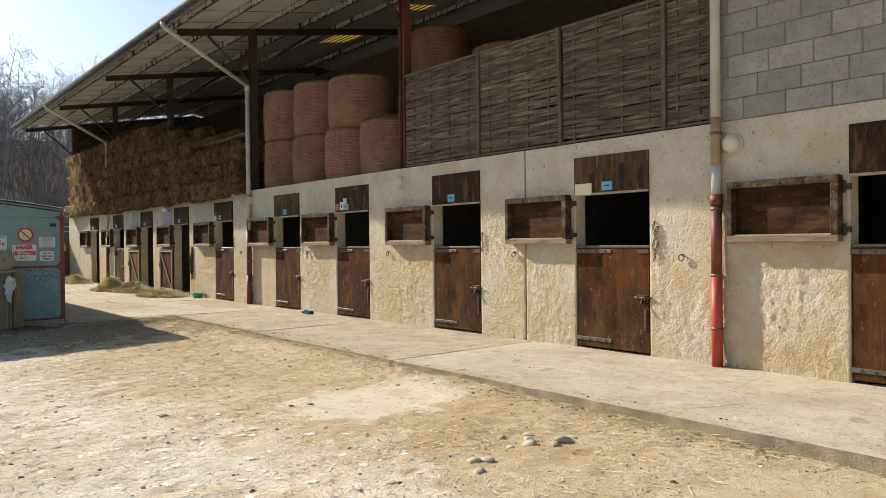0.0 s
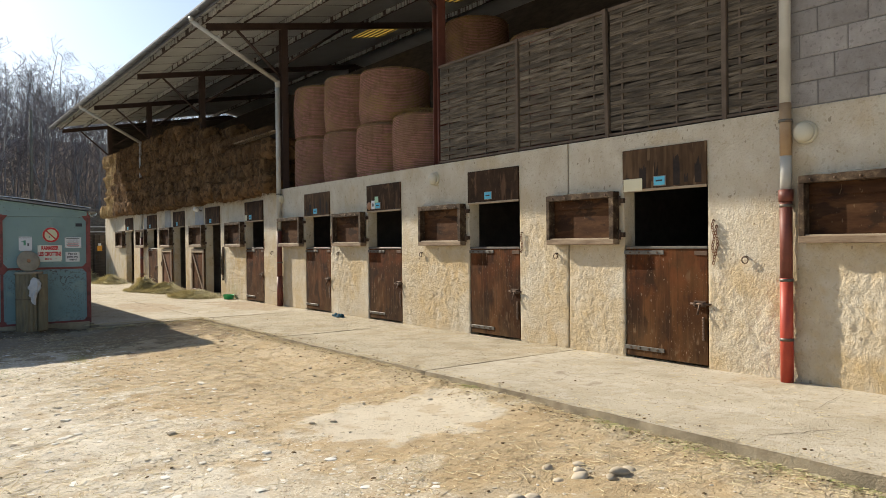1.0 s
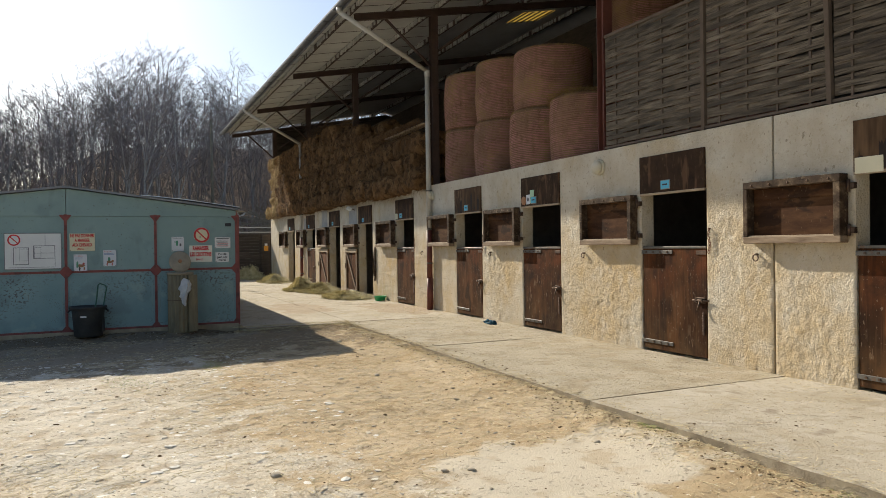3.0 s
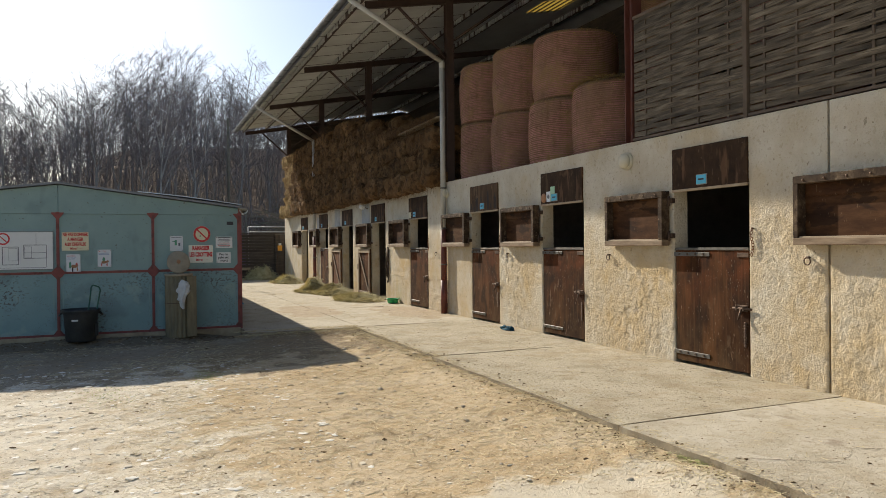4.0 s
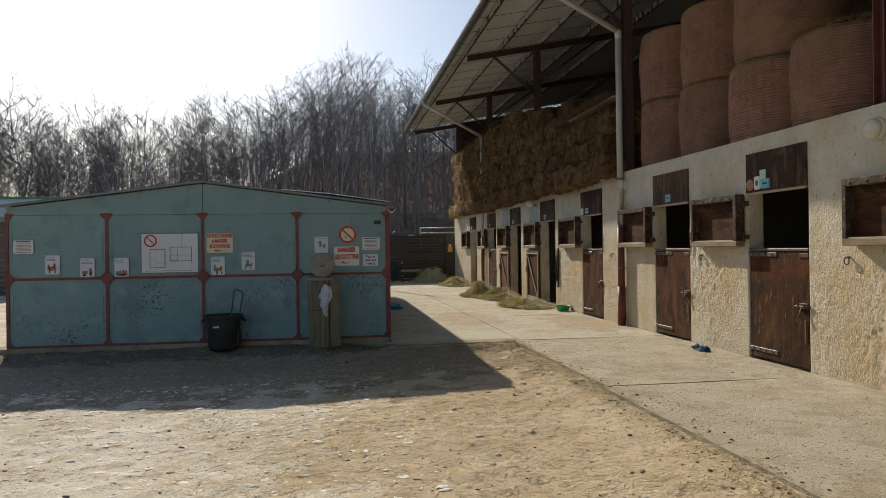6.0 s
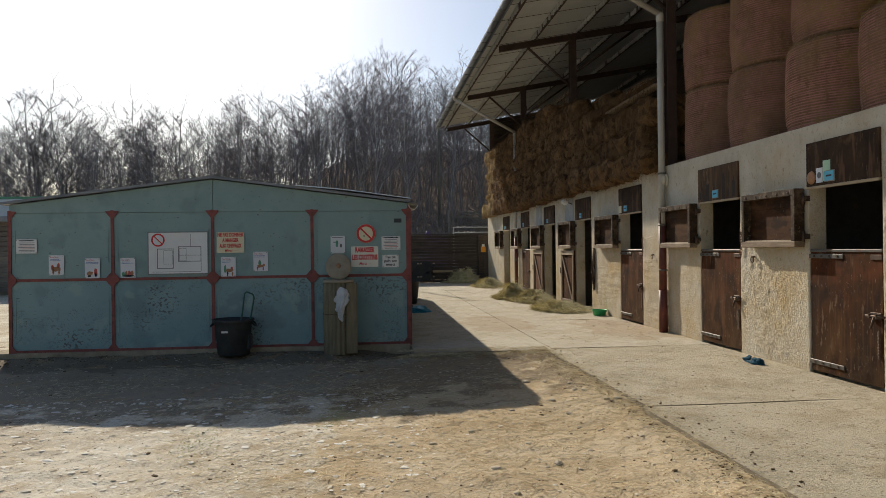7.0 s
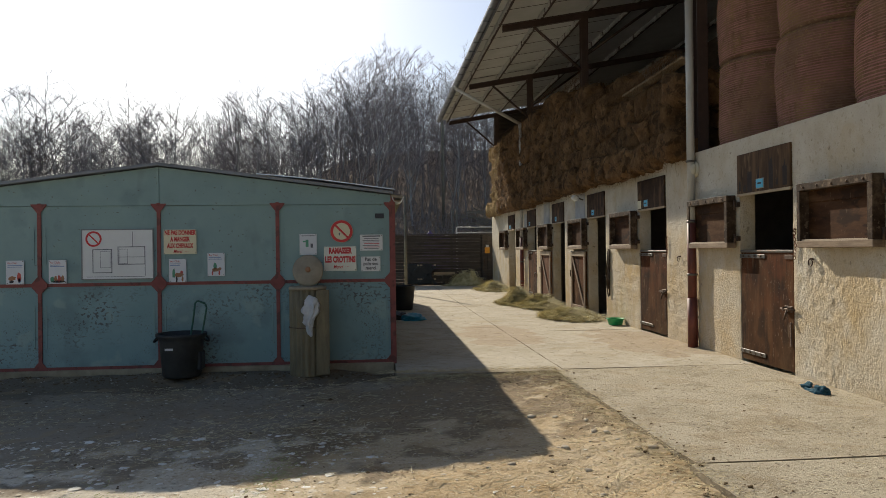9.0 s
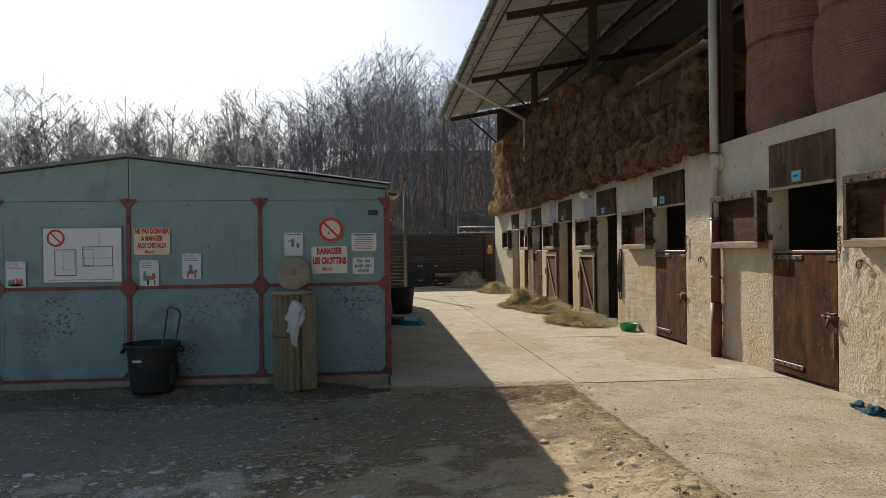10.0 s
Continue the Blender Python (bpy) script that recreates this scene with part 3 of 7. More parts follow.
structure("wall_end", box(WALL_X + 0.2, 20.0, WALL_END - 0.2, WALL_END, -0.1, TOP_Z), M_RENDER, "cream roughcast end wall of the stable", "wall")
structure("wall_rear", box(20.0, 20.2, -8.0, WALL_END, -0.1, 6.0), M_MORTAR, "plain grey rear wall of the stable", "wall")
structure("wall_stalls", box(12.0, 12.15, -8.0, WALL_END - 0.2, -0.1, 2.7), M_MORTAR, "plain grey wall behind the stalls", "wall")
# loft floor coloured dark to cut the light bounced under the roof
structure("loft_floor", box(WALL_X + 0.2, 20.0, -8.0, WALL_END - 0.2, 2.7, 2.86), M_LEAFLITTER, "loft floor above the stalls, coloured dark against bounced light", "floor")
structure("floor_stalls", box(WALL_X + 0.2, 12.0, -8.0, WALL_END - 0.2, -0.1, 0.1), M_CONCRETE, "dark concrete floor inside the stalls", "floor")
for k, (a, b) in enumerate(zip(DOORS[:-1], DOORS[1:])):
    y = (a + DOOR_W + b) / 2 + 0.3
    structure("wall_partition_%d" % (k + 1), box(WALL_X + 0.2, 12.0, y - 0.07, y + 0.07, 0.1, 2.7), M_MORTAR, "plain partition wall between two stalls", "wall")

# roof: sheets on purlins on rafters
EAVE_X, PITCH, RIDGE_X = 5.55, 0.18, 13.0
ROOF_Y0, ROOF_Y1 = -9.0, 34.4


def sheet_z(x):
    return 6.62 + PITCH * (min(x, 2 * RIDGE_X - x) - EAVE_X)


def slope_box(bm, xa, xb, ya, yb, dz0, dz1):
    """A box that follows the roof's slope between xa and xb, from dz0 to dz1 above the sheet line."""
    ps = [(x, y, sheet_z(x) + d) for x in (xa, xb) for y in (ya, yb) for d in (dz0, dz1)]
    v = [bm.verts.new(p) for p in ps]
    for f in ((0, 1, 3, 2), (4, 6, 7, 5), (0, 4, 5, 1), (2, 3, 7, 6), (0, 2, 6, 4), (1, 5, 7, 3)):
        bm.faces.new([v[i] for i in f])


# roof sheets, one per metre, with narrow laps between them; two translucent ones
M_SKYLIGHT = bpy.data.materials.new("yellowed translucent sheet")
M_SKYLIGHT.use_nodes = True
sn = M_SKYLIGHT.node_tree.nodes
tr = sn.new("ShaderNodeBsdfTranslucent")
tr.inputs["Color"].default_value = (0.5, 0.40, 0.17, 1)
M_SKYLIGHT.node_tree.links.new(tr.outputs["BSDF"], sn["Material Output"].inputs["Surface"])

roof = thing("roof", "wide sheet metal roof with deep overhanging eave", "roof", kind="structure")
SKYLIGHTS = [(10.9, 11.9, 17.6, 18.6), (10.9, 11.9, 14.2, 14.75)]
y_cuts = sorted({ROOF_Y0, ROOF_Y1, *[c for k in SKYLIGHTS for c in k[2:]], *[ROOF_Y0 + 1.05 * k for k in range(1, 41)]})
x_cuts = [EAVE_X, 8.2, 10.9, 11.9, RIDGE_X, 16.0, 20.5]
bm = bmesh.new()
for ya, yb in zip(y_cuts[:-1], y_cuts[1:]):
    for xa, xb in zip(x_cuts[:-1], x_cuts[1:]):
        xm, ym = (xa + xb) / 2, (ya + yb) / 2
        if not any(k[0] < xm < k[1] and k[2] < ym < k[3] for k in SKYLIGHTS):
            slope_box(bm, xa, xb, ya, yb, 0.0, 0.04)
bmesh.ops.recalc_face_normals(bm, faces=bm.faces[:])
part("roof_sheets", bm, M_ROOF, roof)
for xa, xb, ya, yb in SKYLIGHTS:
    bm = bmesh.new()
    slope_box(bm, xa, xb, ya, yb, 0.0, 0.006)
    part("skylight_sheet", bm, M_SKYLIGHT, roof, "yellowed translucent roof sheet")
    for q in range(5):
        bm = bmesh.new()
        xx = xa + (xb - xa) * (q + 0.5) / 5
        slope_box(bm, xx - 0.025, xx + 0.025, ya, yb, -0.02, -0.002)
        part("skylight_batten", bm, M_BROWNSTEEL, roof)
for k in range(1, 41):
    bm = bmesh.new()
    yy = ROOF_Y0 + 1.05 * k
    slope_box(bm, EAVE_X, 9.0, yy - 0.009, yy + 0.009, -0.006, 0.002)
    part("sheet_lap", bm, M_BROWNSTEEL, roof)
PURLINS = [5.80, 6.75, 7.85, 9.0, 10.15, 12.4, 14.5, 16.5, 18.5]
for x in PURLINS:
    bm = bmesh.new()
    slope_box(bm, x - 0.022, x + 0.022, ROOF_Y0, ROOF_Y1, -0.15, -0.007)
    bmesh.ops.recalc_face_normals(bm, faces=bm.faces[:])
    pl = part("purlin", bm, M_BROWNSTEEL, roof)
    bm = bmesh.new()
    y = ROOF_Y0
    rng = random.Random(int(x * 100))
    while y < ROOF_Y1 - 0.2:                      # crinkled strip hung over the purlin
        w = rng.uniform(0.09, 0.15)
        if rng.random() < 0.9:
            d = rng.uniform(0.0, 0.04)
            slope_box(bm, x - 0.04 - rng.uniform(0, 0.02), x - 0.024, y, y + w * rng.uniform(0.45, 0.75), -0.155 + d, -0.03)
        y += w
    bmesh.ops.recalc_face_normals(bm, faces=bm.faces[:])
    tagged(part("foil_strip", bm, M_PURLIN, roof, "pale crinkled insulation foil over the purlin"), kind="stuff")
bm = bmesh.new()
slope_box(bm, EAVE_X - 0.02, EAVE_X, ROOF_Y0, ROOF_Y1, -0.11, 0.045)
part("fascia", bm, M_ZINC, roof)

# steel portals: post, rafter, brace
POSTS = [-1.8, 4.1, 10.02, 16.2, 22.0, 27.75, 33.95]


def i_beam(a, b, up, w, h, t=0.012):
    """A rolled I section from a to b; up is the direction of its depth."""
    a, b, up = Vector(a), Vector(b), Vector(up).normalized()
    side = (b - a).normalized().cross(up)
    prof = [(-w, -h), (w, -h), (w, -h + t), (t / 2, -h + t), (t / 2, h - t), (w, h - t), (w, h), (-w, h), (-w, h - t), (-t / 2, h - t), (-t / 2, -h + t), (-w, -h + t)]
    bm = bmesh.new()
    r1 = [bm.verts.new(a + side * u + up * v) for u, v in prof]
    r2 = [bm.verts.new(b + side * u + up * v) for u, v in prof]
    for i in range(12):
        bm.faces.new((r1[i], r1[(i + 1) % 12], r2[(i + 1) % 12], r2[i]))
    bm.faces.new(r1[::-1])
    bm.faces.new(r2)
    bmesh.ops.recalc_face_normals(bm, faces=bm.faces[:])
    return bm


def portal(y, mat):
    p = thing("steel_portal", "brown painted steel post, rafter and brace", "frame", "steel roof portals")
    for x, zb in ((7.69, TOP_Z - 0.01), (12.9, 2.86)):
        part("post", i_beam((x, y, zb), (x, y, sheet_z(x) - 0.30), (0, 1, 0), 0.08, 0.075), mat, p)
    for xa, xb in ((5.84, RIDGE_X), (RIDGE_X, 20.2)):
        part("rafter", i_beam((xa, y, sheet_z(xa) - 0.235), (xb, y, sheet_z(xb) - 0.235), (0, 0, 1), 0.05, 0.075), M_BROWNSTEEL, p)
    part("brace", tube((6.55, y, sheet_z(6.55) - 0.31), (7.62, y, 5.55), 0.032, sides=6), M_BROWNSTEEL, p)
    part("brace", tube((7.77, y, 5.9), (9.3, y, sheet_z(9.3) - 0.31), 0.032, sides=6), M_BROWNSTEEL, p)


for y in POSTS:
    portal(y, M_REDSTEEL if y < 15 else M_BROWNSTEEL)

# added partitions keep the loft's rear dark; gable board at the far end
structure("wall_loft", box(12.2, 12.3, -8.0, WALL_END - 0.3, 2.87, 7.2), M_DARKWOOD, "dark partition added to keep the back of the loft dark", "wall")
structure("wall_loft_cross", box(7.9, 12.2, 3.7, 3.8, 2.87, 6.7), M_DARKWOOD, "dark partition added across the loft to keep it dark", "wall")
bm = bmesh.new()
rim = [(7.66, 2.89), (20.0, 2.89), (20.0, sheet_z(20.0) - 0.16), (RIDGE_X, sheet_z(RIDGE_X) - 0.16), (7.66, sheet_z(7.66) - 0.16)]
near, far = [[bm.verts.new((x, WALL_END - d, z)) for x, z in rim] for d in (0.1, 0.03)]
bm.faces.new(near)
bm.faces.new(far[::-1])
for i in range(5):
    bm.faces.new((near[i], far[i], far[(i + 1) % 5], near[(i + 1) % 5]))
bmesh.ops.recalc_face_normals(bm, faces=bm.faces[:])
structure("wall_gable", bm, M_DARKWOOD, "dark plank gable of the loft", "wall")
structure("wall_front_3", box(WALL_X, WALL_X + 0.2, -8.2, -3.0, -0.1, TOP_Z), M_RENDER, "cream roughcast stable wall beyond the doors", "wall")
structure("wall_near", box(7.74, 20.0, -8.2, -8.0, -0.1, 6.6), M_MORTAR, "plain grey end wall of the stable", "wall")

# gutter and rain pipes


def half_gutter(x, z, r, ya, yb):
    bm = bmesh.new()
    n = 9
    rows = []
    for y in (ya, yb):
        for rr in (r, r - 0.006):
            rows.append([bm.verts.new((x + rr * math.cos(math.pi + math.pi * i / (n - 1)), y, z + rr * math.sin(math.pi + math.pi * i / (n - 1)))) for i in range(n)])
    for i in range(n - 1):
        for a, b in ((0, 2), (1, 3)):
            f = bm.faces.new((rows[a][i], rows[a][i + 1], rows[b][i + 1], rows[b][i]))
            f.smooth = True
        for a, b in ((0, 1), (2, 3)):
            bm.faces.new((rows[a][i], rows[a][i + 1], rows[b][i + 1], rows[b][i]))
    return bm


gutter = thing("eave_gutter", "grey zinc half round gutter along the eave", "gutter")
part("channel", half_gutter(EAVE_X - 0.085, 6.62, 0.075, ROOF_Y0, ROOF_Y1), M_ZINC, gutter)
for k in range(54):
    part("bracket", box(EAVE_X - 0.17, EAVE_X - 0.015, ROOF_Y0 + 0.4 + 0.8 * k, ROOF_Y0 + 0.43 + 0.8 * k, 6.53, 6.545), M_ZINC, gutter)


def ring_band(x, y, z, r, h=0.03):
    return lathe([(r - 0.008, -h / 2), (r, -h / 2), (r, h / 2), (r - 0.008, h / 2)], 16, (x, y, z))


def rain_pipe(name, label, y, stretches, diagonal):
    t = thing(name, label, "rain pipe")
    x = WALL_X - 0.085
    for z0, z1, r, mat in stretches:
        part("pipe", tube((x, y, z0), (x, y, z1), r, sides=16), mat, t)
    if diagonal:
        a, b = Vector((EAVE_X - 0.085, y, 6.50)), Vector((x, y, stretches[0][1]))
        bm = bmesh.new()
        e = (b - a).normalized()
        add_tube(bm, a + Vector((0, 0, 0.06)), a - Vector((0, 0, 0.05)), 0.055, sides=14)
        add_tube(bm, a - Vector((0, 0, 0.03)), b + Vector((0, 0, 0.03)), 0.05, sides=14)
        part("offset_pipe", bm, M_PVC, t)
        part("elbow", lathe([(0.03, 0.06), (0.056, 0.05), (0.062, 0.0), (0.06, -0.09), (0.05, -0.1)], 14, b), M_PVC, t)
    for z in (0.55, 1.15, 1.9, 2.75):
        part("clamp", ring_band(x, y, z, 0.066), M_STRAP, t)
        part("clamp_stem", box(x + 0.05, WALL_X, y - 0.012, y + 0.012, z - 0.012, z + 0.012), M_IRON, t)
    return t


# near sleeve is one red; its part above 1.15 m is darkened as shade
rain_pipe("rain_pipe", "grey rain pipe with rusty and red lower sleeves", 3.91,
          [(2.93, 6.9, 0.055, M_PVC), (2.40, 2.93, 0.056, M_RUSTPIPE), (2.04, 2.40, 0.055, M_PVC), (1.94, 2.06, 0.07, M_DARKREDPIPE), (1.15, 1.96, 0.06, M_DARKREDPIPE), (0.12, 1.17, 0.062, M_REDPIPE)], False)
rain_pipe("rain_pipe", "pale grey rain pipe slanting down from the eave", 16.04,
          [(1.9, 5.36, 0.055, M_PVC), (0.8, 1.92, 0.062, M_DARKREDPIPE), (0.12, 0.82, 0.07, M_DARKREDPIPE)], True)
rain_pipe("rain_pipe", "grey rain pipe slanting down past stacked hay", 28.1,
          [(1.9, 5.36, 0.05, M_PVC), (0.12, 1.92, 0.06, M_DARKREDPIPE)], True)

# block wall above the near stalls
block_wall = thing("wall_blocks", "bare grey concrete block wall above the stalls", "wall", kind="structure")
part("mortar_bed", box(WALL_X + 0.0105, WALL_X + 0.18, -7.9, 4.0, TOP_Z, 6.75), M_MORTAR, block_wall)

# ---- stable fittings ----


def half_door():
    t = thing("half_door", "closed dark brown wooden stable half door", "half door", "closed stable half doors")
    w = DOOR_W - 0.03
    part("leaf", box(0.0, 0.045, 0.004, w, 0.03, 1.345, 0.003), M_DOOR, t)
    part("top_bar", box(-0.012, 0.055, 0.0, w, 1.345, 1.375, 0.004), M_STRAP, t, "worn iron strip along the top")
    for z in (0.13, 1.30):
        part("hinge_strap", box(-0.012, 0.0, w - 0.56, w + 0.02, z - 0.024, z + 0.024, 0.003), M_STRAP, t, "galvanised hinge strap")
        for k in range(4):
            part("bolt_head", tube((-0.012, w - 0.08 - 0.13 * k, z), (-0.022, w - 0.08 - 0.13 * k, z), 0.014, sides=6), M_IRON, t)
    part("hinge_strap", box(-0.012, 0.0, 0.0, 0.16, 1.27, 1.32, 0.003), M_IRON, t)
    for z in (0.72,):
        bolt = part("bolt", tube((-0.035, -0.06, z), (-0.035, 0.2, z), 0.013, sides=8), M_IRON, t)
        part("bolt_plate", box(-0.012, 0.0, 0.02, 0.17, z - 0.035, z + 0.035, 0.003), M_IRON, bolt)
        part("bolt_lever", tube((-0.035, 0.08, z), (-0.07, 0.09, z - 0.12), 0.012, sides=6), M_IRON, bolt)
        part("bolt_guide", box(-0.05, -0.012, 0.035, 0.055, z - 0.022, z + 0.022), M_IRON, bolt)
        part("bolt_guide", box(-0.05, -0.012, 0.135, 0.155, z - 0.022, z + 0.022), M_IRON, bolt)
    for k in range(9):
        part("chain_link", lathe([(0.008, -0.004), (0.016, -0.004), (0.016, 0.004), (0.008, 0.004)], 8, (-0.012, 0.05 + 0.004 * (k % 2), 0.56 - 0.03 * k), "X"), M_IRON, t)
    return t


def shutter():
    t = thing("shutter", "dark wooden top door folded back against the wall", "shutter", "stable top doors")
    w, h = DOOR_W, 0.665
    part("panel", box(-0.038, -0.02, 0.045, w - 0.06, 0.05, h - 0.05), M_SHUTTER, t)
    part("panel_batten", box(-0.052, -0.038, 0.06, w - 0.075, h - 0.20, h - 0.075, 0.003), M_SHUTTER, t)
    for nm, y0, y1, z0, z1, mat, tilt in (("top_rail", 0.0, w, h - 0.078, h, M_FRAMEWOOD, 0.012), ("bottom_rail", 0.0, w, 0.0, 0.07, M_WORNRAIL, 0.006), ("stile", 0.0, 0.075, 0.07, h - 0.078, M_FRAMEWOOD, 0.0), ("stile", w - 0.06, w, 0.07, h - 0.078, M_FRAMEWOOD, 0.0)):
        bm = bmesh.new()
        n = 8 if y1 - y0 > 0.5 else 1
        prev = None
        for q in range(n + 1):                              # worn, slightly uneven timber
            y = y0 + (y1 - y0) * q / n
            e = tilt * noise.noise(Vector((y * 6, z0 * 9, 2.0)))
            ring = [bm.verts.new((x, y, z + (e if z == (z1 if nm == "top_rail" else z0) and tilt else 0.0))) for x, z in ((-0.142, z0), (-0.02, z0), (-0.02, z1), (-0.142, z1))]
            if prev:
                for r in range(4):
                    bm.faces.new((prev[r], prev[(r + 1) % 4], ring[(r + 1) % 4], ring[r]))
            else:
                bm.faces.new(ring)
            prev = ring
        bm.faces.new(prev[::-1])
        bmesh.ops.recalc_face_normals(bm, faces=bm.faces[:])
        bmesh.ops.bevel(bm, geom=[e for e in bm.edges if e.calc_face_angle(0.0) > 0.8], offset=0.006, segments=1, affect="EDGES", clamp_overlap=True)
        part(nm, bm, mat, t, "worn bottom rail" if nm == "bottom_rail" else "")
    part("inner_lip", box(-0.128, -0.038, 0.078, w - 0.063, 0.068, 0.084, 0.003), M_RAILWOOD, t, "pale worn inner lip")
    for k in range(5):
        y = 0.12 + k * (w - 0.24) / 4
        part("stud", lathe([(0.014, 0.0), (0.011, -0.008), (0.004, -0.011)], 8, (-0.142, y, h - 0.043), "X"), M_IRON, t)
    for z in (0.12, h - 0.12):
        part("hinge", tube((-0.05, -0.022, z - 0.06), (-0.05, -0.022, z + 0.06), 0.016, sides=8), M_IRON, t)
        part("hinge_leaf", box(-0.045, 0.0, -0.075, 0.0, z - 0.03, z + 0.03), M_IRON, t)
    return t


def lintel_board(streaked):
    t = thing("lintel_board", "peeling streaked brown board over the doorway" if streaked else "dark stained board over the doorway", "board", "boards over the doorways")
    w = DOOR_W
    part("board", box(-0.03, 0.0, 0.0, w, 0.0, 0.485, 0.004), M_LINTEL2 if streaked else M_LINTEL, t)
    part("batten", box(-0.034, -0.002, 0.004, w - 0.004, -0.03, 0.0, 0.003), M_RAILWOOD, t, "pale edge batten")
    for y, ln, wd in ((1.09, 0.15, 0.05), (0.98, 0.10, 0.07), (0.86, 0.34, 0.10), (0.665, 0.31, 0.06), (0.385, 0.40, 0.085), (0.26, 0.12, 0.05), (0.10, 0.29, 0.085)) if streaked else ():
        bm = bmesh.new()
        n = 7
        base = 0.01 + 0.10 * abs(noise.noise(Vector((y * 9, 1.0, 0.0))))
        lo = [bm.verts.new((-0.0312, y - wd / 2 + wd * q / n + 0.008 * noise.noise(Vector((y * 5, q, 3.0))), base)) for q in range(n + 1)]
        hi = [bm.verts.new((-0.0312, v.co.y + 0.006 * noise.noise(Vector((y, q * 1.3, 8.0))), base + ln * (0.72 + 0.5 * noise.noise(Vector((y * 7, q * 0.9, 5.0)))))) for q, v in enumerate(lo)]
        for q in range(n):
            bm.faces.new((lo[q], lo[q + 1], hi[q + 1], hi[q]))
        part("tar_streak", bm, M_TAR, t, "black tar streak on the board")
    for y in (0.06, w - 0.06):
        part("screw", tube((-0.03, y, 0.43), (-0.033, y, 0.43), 0.006, sides=8), M_IRON, t)
    return t


def name_card(y, z):
    t = thing("name_card", "small blue card in a frame on the board", "card", "name cards")
    part("holder", box(-0.012, 0.0, -0.085, 0.085, -0.06, 0.06, 0.003), M_GREYFRAME, t)
    part("card", box(-0.016, -0.012, -0.075, 0.075, -0.05, 0.05), M_TAGBLUE, t)
    part("writing_bar", box(-0.018, -0.016, -0.045, 0.045, -0.008, 0.012), M_INK, t)
    t.matrix_basis = pose(WALL_X - 0.03, y, z)


hd = half_door()
hd.matrix_basis = pose(WALL_X + 0.005, DOORS[0] + 0.015, SLAB_Z)
for a in DOORS[1:6]:
    copy_thing(hd, pose(WALL_X + 0.005, a + 0.015, SLAB_Z))
st = shutter()
st.matrix_basis = pose(WALL_X, DOORS[0] + DOOR_W + 0.06, 1.52)
for a in DOORS[1:]:
    copy_thing(st, pose(WALL_X, a + DOOR_W + 0.06, 1.52))
lb = lintel_board(False)
lb.matrix_basis = pose(WALL_X - 0.002, DOORS[0], 2.19)
for a in DOORS[2:4] + DOORS[5:]:
    copy_thing(lb, pose(WALL_X - 0.002, a, 2.19))
lb = lintel_board(True)
lb.matrix_basis = pose(WALL_X - 0.002, DOORS[1], 2.19)
copy_thing(lb, pose(WALL_X - 0.002, DOORS[4], 2.19))
for a, dy in zip(DOORS, (0.6, 0.55, 0.5, 0.42, 0.55, 0.4, 0.45, 0.45, 0.4, 0.45)):
    name_card(a + DOOR_W - dy, 2.28 if a > 6 else 2.27)


def open_leaf(planks, frame_mat, label):
    t = thing("half_door", label, "half door", "open stable half doors")
    w, h = 1.12, 1.33
    bm = bmesh.new()
    for k in range(6):
        add_box(bm, -0.05, -0.025, k * w / 6 + 0.004, (k + 1) * w / 6 - 0.004, 0.02, h)
    part("planks", bm, planks, t)
    part("rail", box(-0.085, -0.05, 0.0, w, 0.02, 0.13, 0.005), frame_mat, t)
    part("rail", box(-0.085, -0.05, 0.0, w, h - 0.11, h, 0.005), M_RAILWOOD, t)
    part("stile", box(-0.08, -0.05, 0.0, 0.1, 0.13, h - 0.11, 0.005), frame_mat, t)
    part("stile", box(-0.08, -0.05, w - 0.1, w, 0.13, h - 0.11, 0.005), frame_mat, t)
    a = math.atan2(h - 0.24, w - 0.2)
    ln = math.hypot(h - 0.3, w - 0.26)
    part("diagonal_brace", box(-0.078, -0.05, -ln / 2, ln / 2, -0.045, 0.045, 0.004, Matrix.Translation((0, w / 2, h / 2)) @ Matrix.Rotation(a, 4, "X")), frame_mat, t)
    part("latch", tube((-0.1, w - 0.05, 0.75), (-0.1, w - 0.05, 0.9), 0.012, sides=6), M_IRON, t)
    return t


M_REDLEAF = material("red brown door planks", [(0.10, 0.042, 0.02), (0.19, 0.085, 0.04)], 4, 0.7, 0.4, 40, 0.004, stretch=(1, 3, 0.3), stain=((0.07, 0.035, 0.02), 3.0, 0.55, 0.6), spec=0.15)
ol = open_leaf(M_DOOR, M_LEAFIN, "open weathered stable half door folded back, pale crooked brace outward")
ol.matrix_basis = pose(WALL_X, OPEN_DOORS[0] + DOOR_W + 0.06, SLAB_Z + 0.02)
ol = open_leaf(M_REDLEAF, M_LEAFIN, "open red-brown stable half door folded back, diagonal brace outward")
ol.matrix_basis = pose(WALL_X, OPEN_DOORS[1] + DOOR_W + 0.06, SLAB_Z + 0.02)
copy_thing(hd, pose(WALL_X + 0.005, OPEN_DOORS[2] + 0.015, SLAB_Z))


def wall_lamp():
    t = thing("wall_lamp", "round cream bulkhead lamp on the roughcast wall", "lamp", "round wall lamps")
    part("base", lathe([(0.115, 0.0), (0.118, -0.02), (0.11, -0.04), (0.10, -0.045)], 24, axis="X"), M_LAMPGLASS, t)
    part("globe", lathe([(0.098, -0.045), (0.102, -0.06), (0.098, -0.085), (0.078, -0.105), (0.045, -0.118), (0.015, -0.122)], 24, axis="X"), M_LAMPGLASS, t, "cream glass globe")
    return t


wlamp = wall_lamp()
wlamp.matrix_basis = pose(WALL_X, 3.74, 2.62)
